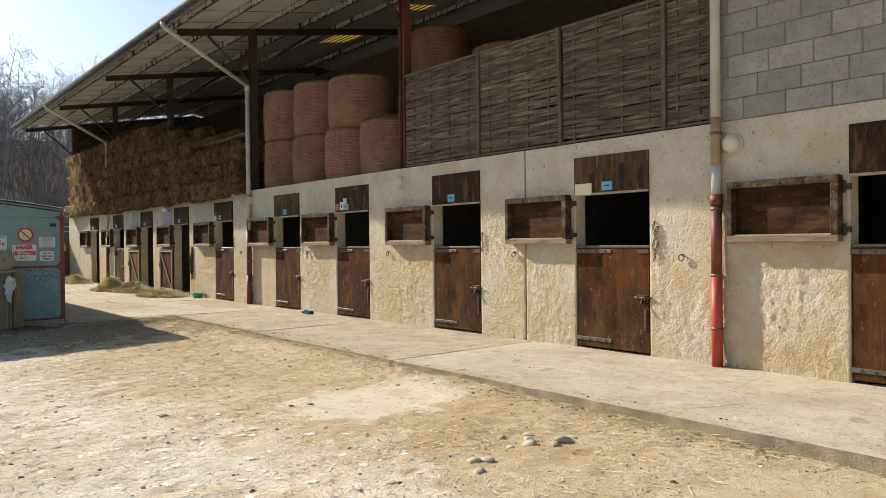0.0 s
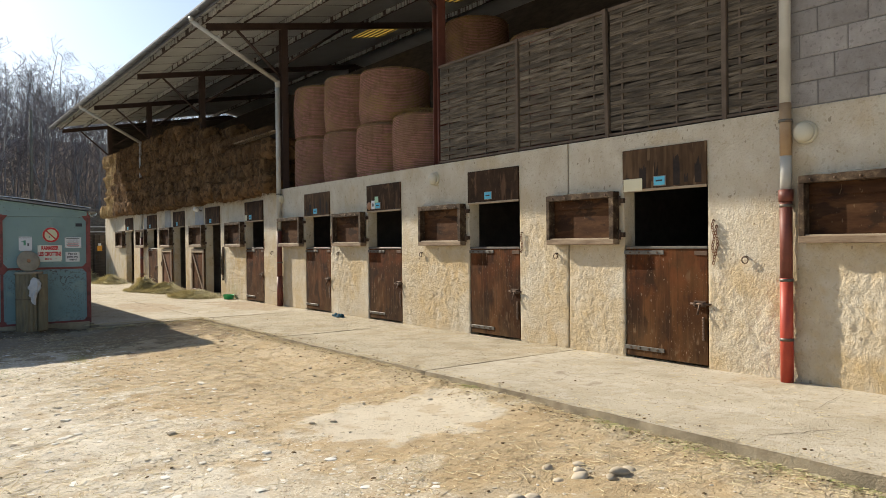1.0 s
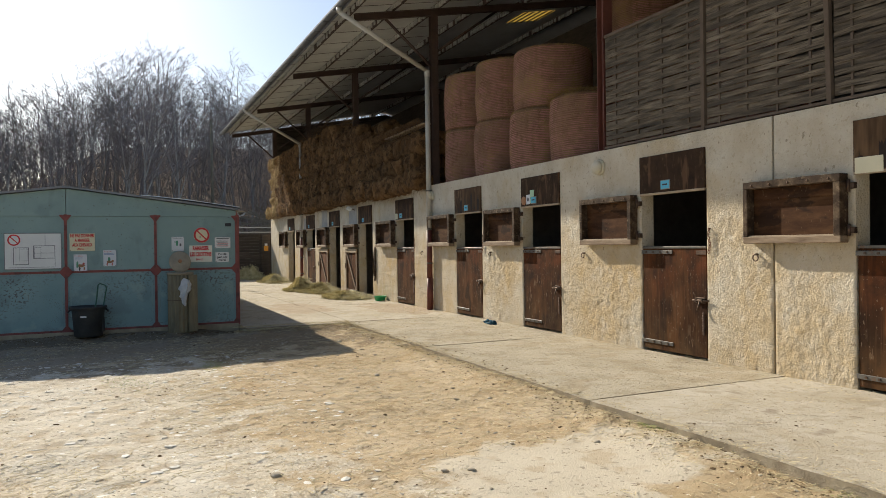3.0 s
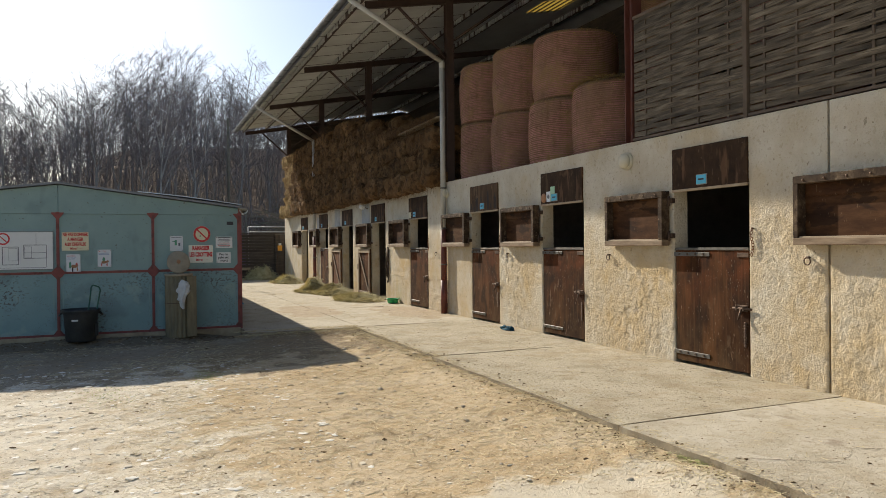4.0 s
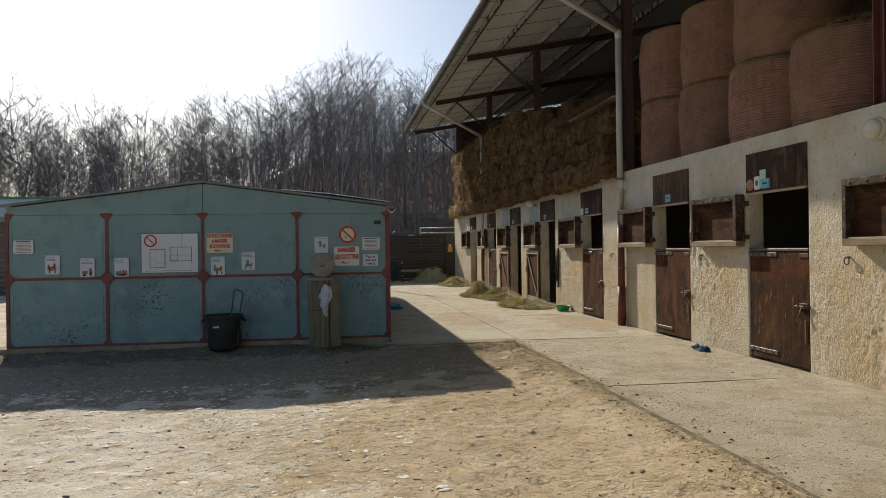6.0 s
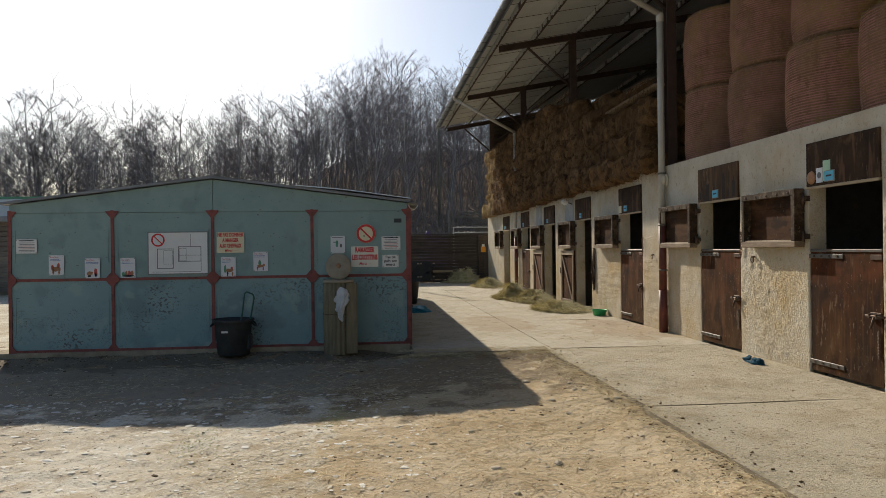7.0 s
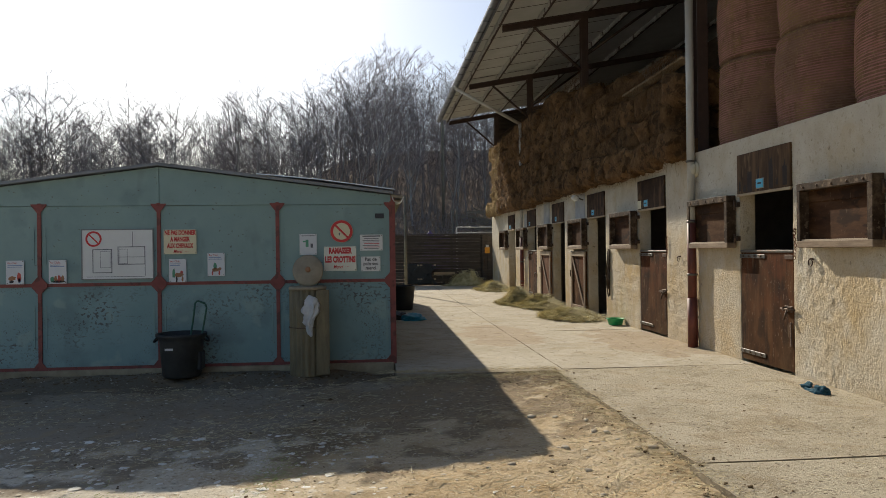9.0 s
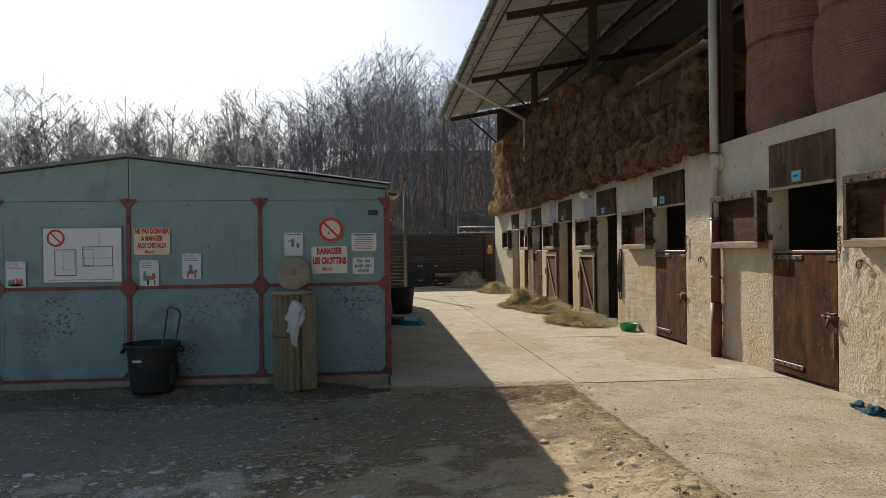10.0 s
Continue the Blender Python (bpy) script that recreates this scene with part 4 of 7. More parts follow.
for y in (9.95, 16.05):
    copy_thing(wlamp, pose(WALL_X, y, 2.64))


def tie_ring():
    t = thing("tie_ring", "rusty iron tie ring hanging on the wall", "ring", "tie rings")
    part("eye_bolt", tube((0.0, 0, 0), (-0.05, 0, 0), 0.011, sides=8), M_IRON, t)
    bm = bmesh.new()
    for i in range(14):
        a, b = 2 * math.pi * i / 14, 2 * math.pi * (i + 1) / 14
        add_tube(bm, (-0.045, 0.036 * math.sin(a), -0.036 + 0.036 * math.cos(a)), (-0.045, 0.036 * math.sin(b), -0.036 + 0.036 * math.cos(b)), 0.0065, sides=6, cap=False)
    part("ring", bm, M_IRON, t)
    return t


tie = tie_ring()
tie.matrix_basis = pose(WALL_X, 4.38, 1.38)
for y in (7.15, 10.35, 13.3, 16.6):
    copy_thing(tie, pose(WALL_X, y, 1.40))



def wall_chain(y, z, n):
    t = thing("chain", "rusty chain hanging on the wall beside the doorway", "chain")
    part("nail", tube((WALL_X + 0.01, y, z), (WALL_X - 0.04, y, z), 0.008, sides=6), M_IRON, t)
    for k in range(n):
        bm = bmesh.new()
        zc = z - 0.012 - 0.033 * k
        dy = 0.012 * math.sin(k * 0.9)
        fl, sw = (0.35, 0.012) if k % 2 else (1.0, 0.0)
        loop = []
        for i in range(8):
            a = 2 * math.pi * i / 8
            c = Vector((WALL_X - 0.03 - sw * math.sin(a), y + dy + 0.012 * fl * math.sin(a), zc + 0.021 * math.cos(a)))
            out = Vector((-sw * math.sin(a), 0.012 * fl * math.sin(a), 0.021 * math.cos(a))).normalized()
            side = out.cross(Vector((-sw * math.cos(a), 0.012 * fl * math.cos(a), -0.021 * math.sin(a)))).normalized()
            loop.append([bm.verts.new(c + 0.0048 * (math.cos(q * 1.2566) * out + math.sin(q * 1.2566) * side)) for q in range(5)])
        for i in range(8):
            for q in range(5):
                bm.faces.new((loop[i][q], loop[(i + 1) % 8][q], loop[(i + 1) % 8][(q + 1) % 5], loop[i][(q + 1) % 5])).smooth = True
        part("link", bm, M_RUST, t)


M_RUST = material("rust", [(0.10, 0.04, 0.018), (0.20, 0.085, 0.04)], 20, 0.85, 0.3, 80, 0.002)
wall_chain(4.76, 1.78, 15)
wall_chain(4.72, 1.72, 10)
wall_chain(7.84, 1.70, 9)
wall_chain(13.6, 1.72, 10)
wall_chain(17.06, 1.70, 9)

# ---- woven lath screens above the wall ----


def straw_fringe(x, y, z, r, seed):
    """Loose straw spilling over a bale's top edge."""
    rng = random.Random(seed)
    verts, faces = [], []
    for k in range(2600):
        a, q = rng.uniform(0, 6.283), rng.uniform(0.55, 1.03)
        p = Vector((x + r * q * math.cos(a), y + r * q * math.sin(a), z + 0.10 * (1.05 - q) + rng.uniform(0, 0.05)))
        d = Vector((math.cos(a) * 0.8 + rng.uniform(-0.6, 0.6), math.sin(a) * 0.8 + rng.uniform(-0.6, 0.6), rng.uniform(-0.8, 0.25))) * rng.uniform(0.05, 0.15)
        w = Vector((-math.sin(a), math.cos(a), 0.3)) * 0.004
        k0 = len(verts)
        verts.extend([tuple(p - w), tuple(p + w), tuple(p + d)])
        faces.append((k0, k0 + 1, k0 + 2))
    me = bpy.data.meshes.new("loose_straw_cap")
    me.from_pydata(verts, [], faces)
    me.materials.append(M_HAYGOLD)
    tagged(new("loose_straw_cap", me), "golden loose straw spilling over a bale top", "straw", "", "stuff")


def lath_screen(y0, y1, lean):
    t = thing("lath_screen", "grey weathered woven lath fence panel above the wall", "fence panel", "woven lath screens")
    z0, z1 = TOP_Z + 0.02, 4.53
    w = y1 - y0
    rng = random.Random(int(y0 * 10))
    part("top_rail", box(WALL_X + 0.03, WALL_X + 0.075, y0, y1, z1 - 0.04, z1), M_LATHPOST, t)
    part("bottom_rail", box(WALL_X + 0.03, WALL_X + 0.075, y0, y1, z0, z0 + 0.03), M_LATHPOST, t)
    bars = 4 if w > 1 else 2
    for k in range(bars):
        yb = y0 + w * (k + 0.5) / bars
        part("upright", box(WALL_X + 0.045, WALL_X + 0.062, yb - 0.012, yb + 0.012, z0, z1), M_LATHPOST, t)
    n = 24
    h = (z1 - z0 - 0.08) / n
    for j in range(n):
        bm = bmesh.new()
        segs = 16
        prev = None
        sgn = 1 if j % 2 else -1
        tilt = rng.uniform(-0.014, 0.014)
        gap = rng.uniform(0.80, 1.12)
        for i in range(segs + 1):
            u = i / segs
            off = 0.012 * sgn * math.sin(math.pi * (bars * u))
            yy = y0 + 0.01 + (w - 0.02) * u
            zc = z0 + 0.05 + h * (j + 0.5) + tilt * (u - 0.5) * 2 + 0.010 * noise.noise(Vector((u * 3, j * 1.7, y0))) + rng.uniform(-0.002, 0.002)
            ring = [bm.verts.new((WALL_X + 0.053 + off + dx, yy, zc + dz)) for dx, dz in ((-0.004, -h * gap / 2), (0.004, -h * gap / 2), (0.004, h * gap / 2), (-0.004, h * gap / 2))]
            if prev:
                for q in range(4):
                    bm.faces.new((prev[q], prev[(q + 1) % 4], ring[(q + 1) % 4], ring[q]))
            prev = ring
        bmesh.ops.recalc_face_normals(bm, faces=bm.faces[:])
        part("slat", bm, M_LATH, t)
    part("post", box(WALL_X + 0.025, WALL_X + 0.08, -0.028, 0.028, 0.0, z1 - TOP_Z + 0.005, 0.004, Matrix.Translation((-0.01, y0 - 0.03, TOP_Z + 0.002)) @ Matrix.Rotation(lean, 4, "X")), M_LATHPOST, t)


for y0, y1, lean in ((4.05, 4.62, 0.0), (4.68, 6.26, 0.0), (6.32, 7.94, -0.025), (8.0, 9.88, 0.0)):
    lath_screen(y0, y1, lean)

# ---- round straw bales in the loft ----


def bale_swell(u):
    """Radius along a bale's height: barrel shaped, drawn in a little under the net's end bands."""
    e = min(u, 1 - u)
    return (0.955 + 0.045 * min(1, e / 0.05) ** 0.5) * (1 + 0.045 * math.sin(math.pi * u)) - 0.010 * math.exp(-((e - 0.10) / 0.018) ** 2)


def round_bale(seed, r, h):
    rng = random.Random(seed)
    t = thing("round_bale", "big round straw bale wrapped in pink net", "straw bale", "round straw bales")
    prof = []
    n = 30
    for i in range(n + 1):
        u = i / n
        rr = r * bale_swell(u)
        prof.append((rr, h * u))
    body = lathe(prof, 40)
    for v in body.verts:
        k = 1 + 0.03 * noise.noise(Vector((v.co.x * 1.6, v.co.y * 1.6, v.co.z * 2 + seed * 7))) + 0.012 * noise.noise(v.co * 9)
        v.co.x *= k
        v.co.y *= k
    part("straw_body", body, M_BALE, t)
    bm = bmesh.new()
    z = 0.05
    while z < h - 0.04:
        u = z / h
        rr = r * bale_swell(u) * 1.004
        sag = rng.uniform(-0.006, 0.006)
        prev = None
        for i in range(37):
            a = 2 * math.pi * i / 36
            k = 1 + 0.03 * noise.noise(Vector((rr * math.cos(a) * 1.6, rr * math.sin(a) * 1.6, z * 2 + seed * 7)))
            zz = z + sag * math.sin(a)
            ring = [bm.verts.new((rr * k * math.cos(a) * s, rr * k * math.sin(a) * s, zz + d)) for s, d in ((0.995, -0.008), (1.005, 0.0), (0.995, 0.008))]
            if prev:
                for q in range(2):
                    bm.faces.new((prev[q], ring[q], ring[q + 1], prev[q + 1]))
            prev = ring
        z += rng.choice((0.027, 0.029, 0.032))
    part("net_twine", bm, M_TWINE, t, "fine pink net twine wound round")
    verts, faces = [], []
    for q in range(900):                                   # straw ends poking through the net
        a, z = rng.uniform(0, 6.283), h * rng.choice((rng.random(), 1 - 0.12 * rng.random() ** 2))
        out = Vector((math.cos(a), math.sin(a), 0))
        p = out * (r * bale_swell(z / h) * 1.0) + Vector((0, 0, z))
        d = out * rng.uniform(0.01, 0.035) + Vector((-out.y, out.x, 0)) * rng.uniform(-0.06, 0.06) + Vector((0, 0, rng.uniform(-0.06, 0.03)))
        w = Vector((0, 0, 0.003))
        k0 = len(verts)
        verts.extend([tuple(p - w), tuple(p + w), tuple(p + d)])
        faces.append((k0, k0 + 1, k0 + 2))
    me = bpy.data.meshes.new("straw_tuft")
    me.from_pydata(verts, [], faces)
    me.materials.append(M_HAYGOLD)
    part("straw_tuft", me, None, t)
    return t


BALES = [(15.36, 8.32, 2.862, 1.13), (13.93, 8.32, 2.862, 1.09), (12.51, 8.31, 2.862, 1.06), (11.16, 8.30, 2.862, 1.07),
         (15.37, 8.34, 3.995, 1.17), (13.92, 8.36, 3.955, 1.17), (12.48, 8.40, 3.925, 1.08)]
REAR_BALES = [(10.2, 10.1, 0), (12.0, 10.0, 0), (13.6, 9.95, 0), (15.1, 9.95, 0), (9.3, 9.6, 1), (9.1, 9.9, 0), (12.2, 10.3, 1), (12.2, 10.35, 2)]
protos = []
for k, (y, x, z, h) in enumerate(BALES):
    b = round_bale(k, 0.675 if k < 4 else 0.685, h)
    protos.append(b)
    b.matrix_basis = pose(x, y, z, 0, 0, 40 * k)
for k, (y, x, lvl) in enumerate(REAR_BALES):
    copy_thing(protos[k % 7], pose(x, y, 2.862 + 1.15 * lvl, 0, 0, 77 * k))

straw_fringe(8.30, 11.16, 2.862 + 1.07, 0.70, 8)

# ---- stacked hay bales ----


def hay_bale_mesh(seed, mat, ln=1.0, w=0.54, h=0.485):
    rng = random.Random(seed)
    bm = bmesh.new()
    nx, ny, nz = 7, 14, 7
    pts = {}

    def v(i, j, k):
        key = (i, j, k)
        if key not in pts:
            p = Vector((-w / 2 + w * i / nx, -ln / 2 + ln * j / ny, h * k / nz))
            c = Vector((0, 0, h / 2))
            d = p - c
            rd = Vector((d.x / (w / 2), d.y / (ln / 2), d.z / (h / 2)))
            r4 = (abs(rd.x) ** 5 + abs(rd.y) ** 5 + abs(rd.z) ** 5) ** 0.2
            d *= (1.0 / max(r4, 0.001)) * max(abs(rd.x), abs(rd.y), abs(rd.z)) * 1.02
            waist = 1 - 0.10 * math.exp(-((abs(p.y) - ln * 0.22) / 0.03) ** 2)
            d.x *= waist
            d.z *= waist
            nn = noise.noise_vector(p * 3.4 + Vector((seed * 3.1, 0, seed))) * 0.085 + noise.noise_vector(p * 9 + Vector((0, seed * 5.0, 0))) * 0.045
            pts[key] = bm.verts.new(c + d + nn)
        return pts[key]
    for i in range(nx):
        for j in range(ny):
            for k in (0, nz):
                bm.faces.new((v(i, j, k), v(i + 1, j, k), v(i + 1, j + 1, k), v(i, j + 1, k)))
    for j in range(ny):
        for k in range(nz):
            for i in (0, nx):
                bm.faces.new((v(i, j, k), v(i, j + 1, k), v(i, j + 1, k + 1), v(i, j, k + 1)))
    for i in range(nx):
        for k in range(nz):
            for j in (0, ny):
                bm.faces.new((v(i, j, k), v(i + 1, j, k), v(i + 1, j, k + 1), v(i, j, k + 1)))
    for f in bm.faces:
        f.smooth = True
    for q in range(650):                                  # loose stalks on the skin
        f = rng.choice(bm.faces[:] if q == 0 else faces)
        if q == 0:
            faces = [g for g in bm.faces]
        c = f.calc_center_median()
        n0 = (c - Vector((0, 0, h / 2))).normalized()
        tang = Vector((rng.uniform(-1, 1), rng.uniform(-1, 1), rng.uniform(-1.6, 0.6)))
        tang = (tang - n0 * tang.dot(n0)).normalized()
        c = c + Vector((rng.uniform(-0.05, 0.05), rng.uniform(-0.05, 0.05), rng.uniform(-0.05, 0.05))) * 0.8
        s = tang * rng.uniform(0.03, 0.09)
        side = n0.cross(tang) * 0.003
        a = bm.verts.new(c - s + side)
        b = bm.verts.new(c - s - side)
        d = bm.verts.new(c + s + n0 * rng.uniform(0.0, 0.05))
        bm.faces.new((a, b, d))
    bmesh.ops.recalc_face_normals(bm, faces=bm.faces[:])
    return mesh_of("hay_bale", bm, mat)


HAY = [hay_bale_mesh(s, M_HAY) for s in range(6)]
SUNLIT_BALES = [hay_bale_mesh(s, M_SUNLITHAY) for s in (11, 12, 13)]
rng = random.Random(5)


def stack_top(y, col):
    """Height of the hay stack along the wall: low in front at the near end, higher set back and further on."""
    if y < 19.6:
        return 4.38
    if y < 21.0:
        return 4.6 if col == 0 else 5.25
    if y < 23.2:
        return 5.25
    if y < 28.0:
        return 5.62
    return 5.36


for row in range(7):
    z = 2.80 + 0.425 * row
    for col in range(2):
        y = 16.32 + (0.3 if row % 2 else 0.0) + 0.1 * col
        while y < 33.2:
            flip = rng.random() < 0.35
            step = 0.5 if flip else 0.9
            if z + 0.42 < stack_top(y + step / 2, col) + 0.08:
                x = 7.64 + 0.5 * col + rng.uniform(-0.07, 0.05) - (0.13 if row == 0 else 0.0) + 0.015 * row
                # far end bales carry the sun's gold in their colour
                golden = y > 31.6
                ob = new("hay_bale", rng.choice(SUNLIT_BALES if golden else HAY))
                ob.matrix_basis = pose(x + (0.2 if flip else 0), y + step / 2, z + rng.uniform(-0.03, 0.03), rng.uniform(-4, 4), rng.uniform(-7, 5), (90 if flip else 0) + rng.uniform(-9, 9))
                tagged(ob, "small rectangular end bale with sunlit gold put in its colour" if golden else "small rectangular brown hay bale in the loft stack", "hay bale", "stacked hay bales")
            y += step

# loose wisps hanging from the front of the stack
verts, faces = [], []
rng = random.Random(91)
for k in range(15000):
    y = rng.uniform(16.2, 33.4)
    top = stack_top(y, 0)
    row = rng.randrange(0, 7)
    z = min(top, 2.86 + 0.425 * row + rng.gauss(0, 0.12))
    if z < 2.76:
        continue
    p = Vector((7.36 + rng.gauss(0, 0.05) - (0.10 if z < 3.2 else 0.0), y, z))
    d = Vector((rng.uniform(-0.10, 0.01), rng.uniform(-0.09, 0.09), rng.uniform(-0.22, 0.03)))
    w = Vector((0.0, 0.004, 0.001))
    k0 = len(verts)
    e = p + d + Vector((0.02, 0, -0.05))
    verts.extend([tuple(p - w), tuple(p + w), tuple(p + d * 0.6 + w * 0.8), tuple(p + d * 0.6 - w * 0.8), tuple(e)])
    faces.extend([(k0, k0 + 1, k0 + 2, k0 + 3), (k0 + 3, k0 + 2, k0 + 4)])
me = bpy.data.meshes.new("hay_wisps")
me.from_pydata(verts, [], faces)
me.materials.append(M_HAY)
tagged(new("hay_wisps", me), "loose brown hay hanging from the stacked bales", "hay", "", "stuff")

# ---- far end of the yard ----


def plank_fence():
    t = thing("plank_fence", "dark horizontal plank fence closing the yard", "fence")
    y = 35.0
    for x in (2.4, 4.3, 6.0, 7.19):
        part("post", box(x - 0.05, x + 0.05, y + 0.03, y + 0.13, 0.0, 2.12, 0.006), M_DARKWOOD, t)
    for k in range(15):
        part("plank", box(2.2, 7.16, y - 0.012 - 0.006 * (k % 2), y + 0.03, 0.12 + 0.134 * k, 0.12 + 0.134 * k + 0.122, 0.004), M_DARKWOOD, t)
    gate = part("gate_panel", box(7.22, 8.46, y - 0.01, y + 0.02, 0.15, 2.1, 0.006), M_DARKWOOD, t)
    for k in range(6):
        part("gate_board", box(7.23 + 0.207 * k, 7.42 + 0.207 * k, y - 0.04, y - 0.01, 0.16, 2.09, 0.005), M_DARKWOOD, gate)
    part("gate_handle", box(7.28, 7.32, y - 0.07, y - 0.04, 1.0, 1.2), M_IRON, gate)
    part("cap_rail", box(2.2, 8.46, y - 0.06, y + 0.08, 2.13, 2.17, 0.006), M_DARKWOOD, t)


plank_fence()

# ---- concrete apron ----
apron = thing("pavement", "pale concrete apron along the stable, stained and cracked", "pavement", kind="structure")
LANE = 5.17


def slab(x0, x1, y0, y1, seed):
    rng = random.Random(seed)
    bm = bmesh.new()
    n = max(4, int((y1 - y0) / 0.06))
    m = max(4, int((x1 - x0) / 0.25))
    gridv = []
    for j in range(n + 1):
        rowv = []
        for i in range(m + 1):
            x, y = x0 + (x1 - x0) * i / m, y0 + (y1 - y0) * j / n
            e = 0.007 * noise.noise(Vector((x * 3.1, y * 3.1, seed))) + 0.007 * noise.noise(Vector((x * 9, y * 5, seed)))
            if i == 0:
                x += e * 1.8
            if j in (0, n):
                y += e * 0.5
            rowv.append(bm.verts.new((x, y, SLAB_Z + 0.007 * noise.noise(Vector((x * 0.8, y * 0.8, seed))))))
        gridv.append(rowv)
    for j in range(n):
        for i in range(m):
            bm.faces.new((gridv[j][i], gridv[j][i + 1], gridv[j + 1][i + 1], gridv[j + 1][i]))
    rim = [gridv[0][i] for i in range(m)] + [gridv[j][m] for j in range(n)] + [gridv[n][i] for i in range(m, 0, -1)] + [gridv[j][0] for j in range(n, 0, -1)]
    low = [bm.verts.new((v.co.x, v.co.y, -0.05)) for v in rim]
    for i in range(len(rim)):
        k = (i + 1) % len(rim)
        f = bm.faces.new((rim[i], low[i], low[k], rim[k]))
        f.material_index = 1
    bmesh.ops.recalc_face_normals(bm, faces=bm.faces[:])
    part("slab", bm, M_PITTED if 6 < y0 < 14 else M_CONCRETE, apron).data.materials.append(M_KERB)


gap = 0.016
cuts = [-8.0, 6.81, 10.75, 14.52, 18.4, 24.1, 29.0, 34.9]
for k, (a, b) in enumerate(zip(cuts[:-1], cuts[1:])):
    slab(5.03 if b < 12 else 5.08 if b < 15 else LANE + 0.008, WALL_X - 0.003, a + gap / 2, b - gap / 2, k)
for k, (a, b) in enumerate(((14.45, 19.2), (19.2, 24.1), (24.1, 29.5), (29.5, 34.9))):
    slab(3.22, LANE - 0.004, a + gap / 2, b - gap / 2, 20 + k)



def crack(points, seed):
    rng = random.Random(seed)
    bm = bmesh.new()
    prev = None
    for (xa, ya), (xb, yb) in zip(points[:-1], points[1:]):
        for k in range(14):
            u = k / 14
            x, y = xa + (xb - xa) * u + rng.uniform(-0.018, 0.018), ya + (yb - ya) * u + rng.uniform(-0.018, 0.018)
            w = rng.uniform(0.0012, 0.004)
            pair = (bm.verts.new((x - w, y - w, SLAB_Z + 0.0065)), bm.verts.new((x + w, y + w, SLAB_Z + 0.0065)))
            if prev:
                bm.faces.new((prev[0], prev[1], pair[1], pair[0]))
            prev = pair
    part("crack", bm, M_CLOD0, apron, "thin dark crack in the concrete")


M_CLOD0 = material("crack dirt", [(0.10, 0.08, 0.055), (0.17, 0.13, 0.09)], 14, 0.95, 0)
crack([(5.2, 5.75), (5.75, 5.4), (6.1, 5.6), (6.6, 5.2)], 1)
crack([(6.6, 6.9), (6.75, 7.5), (7.1, 7.9), (7.5, 8.05)], 2)
crack([(5.3, 3.0), (5.9, 2.75), (6.4, 3.15), (7.4, 3.3)], 3)
crack([(5.2, 13.0), (5.8, 12.7), (6.3, 13.1)], 4)
crack([(3.4, 17.0), (4.2, 17.3), (5.1, 17.2)], 5)
crack([(5.3, 20.5), (6.2, 20.9), (6.6, 20.6)], 6)

# ---- shed with notices ----
SX0, SX1, SY0, SY1 = -2.45, 3.19, 15.3, 28.2
SZ0, SZB, SZM, APEX_X, APEX_Z, EAVES_Z = 0.14, 2.13, 1.17, 0.36, 2.60, 2.24


def shed_top(x):
    return EAVES_Z + (APEX_Z - EAVES_Z) * (1 - abs(x - APEX_X) / (SX1 - APEX_X if x > APEX_X else APEX_X - SX0))


shed = thing("shed", "low pale green panelled shed with red brown frame", "shed")
part("plinth", box(SX0 - 0.25, SX1 + 0.02, SY0 - 0.05, SY1, -0.05, SZ0, 0.01), M_KERB, shed, "rough dirty concrete plinth")
xs_post = [SX0, -1.05, 0.35, 1.78, SX1]
for i in range(4):
    for z0, z1 in ((SZ0 + 0.01, SZM), (SZM, SZB)):
        bm = box(xs_post[i] + 0.004, xs_post[i + 1] - 0.004, SY0 + 0.004, SY0 + 0.05, z0 + 0.004, z1 - 0.004)
        p = part("panel", bm, M_SHED if z0 > 1 else M_SHEDWORN, shed)
        part("panel_bead", box(xs_post[i] + 0.06, xs_post[i] + 0.075, SY0 - 0.004, SY0 + 0.004, z0 + 0.25, z1 - 0.25), M_SHED, p)
        part("panel_bead", box(xs_post[i + 1] - 0.075, xs_post[i + 1] - 0.06, SY0 - 0.004, SY0 + 0.004, z0 + 0.25, z1 - 0.25), M_SHED, p)
for k, (xa, xb) in enumerate(((SX0, APEX_X - 0.004), (APEX_X + 0.004, SX1))):
    bm = bmesh.new()
    f1 = [bm.verts.new((x, SY0 - 0.012, z)) for x, z in ((xa, SZB - 0.001), (xb, SZB - 0.001), (xb, shed_top(xb)), (xa, shed_top(xa)))]
    f2 = [bm.verts.new((v.co.x, SY0 + 0.05, v.co.z)) for v in f1]
    bm.faces.new(f1)
    bm.faces.new(f2[::-1])
    for i in range(4):
        bm.faces.new((f1[i], f2[i], f2[(i + 1) % 4], f1[(i + 1) % 4]))
    bmesh.ops.recalc_face_normals(bm, faces=bm.faces[:])
    part("gable_panel", bm, M_SHED, shed)
for x in xs_post:
    part("frame_post", box(x - 0.022, x + 0.022, SY0 - 0.014, SY0 + 0.03, SZ0, SZB + 0.03), M_SHEDRED, shed)
part("corner_post", box(SX1 - 0.005, SX1 + 0.05, SY0 - 0.02, SY0 + 0.06, SZ0 - 0.02, EAVES_Z), M_SHEDRED, shed)
for a, b in zip(xs_post[:-1], xs_post[1:]):
    part("frame_rail", box(a + 0.022, b - 0.022, SY0 - 0.010, SY0 + 0.03, SZM - 0.02, SZM + 0.02), M_SHEDRED, shed)
    part("frame_rail", box(a + 0.022, b - 0.022, SY0 - 0.010, SY0 + 0.03, SZ0, SZ0 + 0.035), M_SHEDRED, shed)


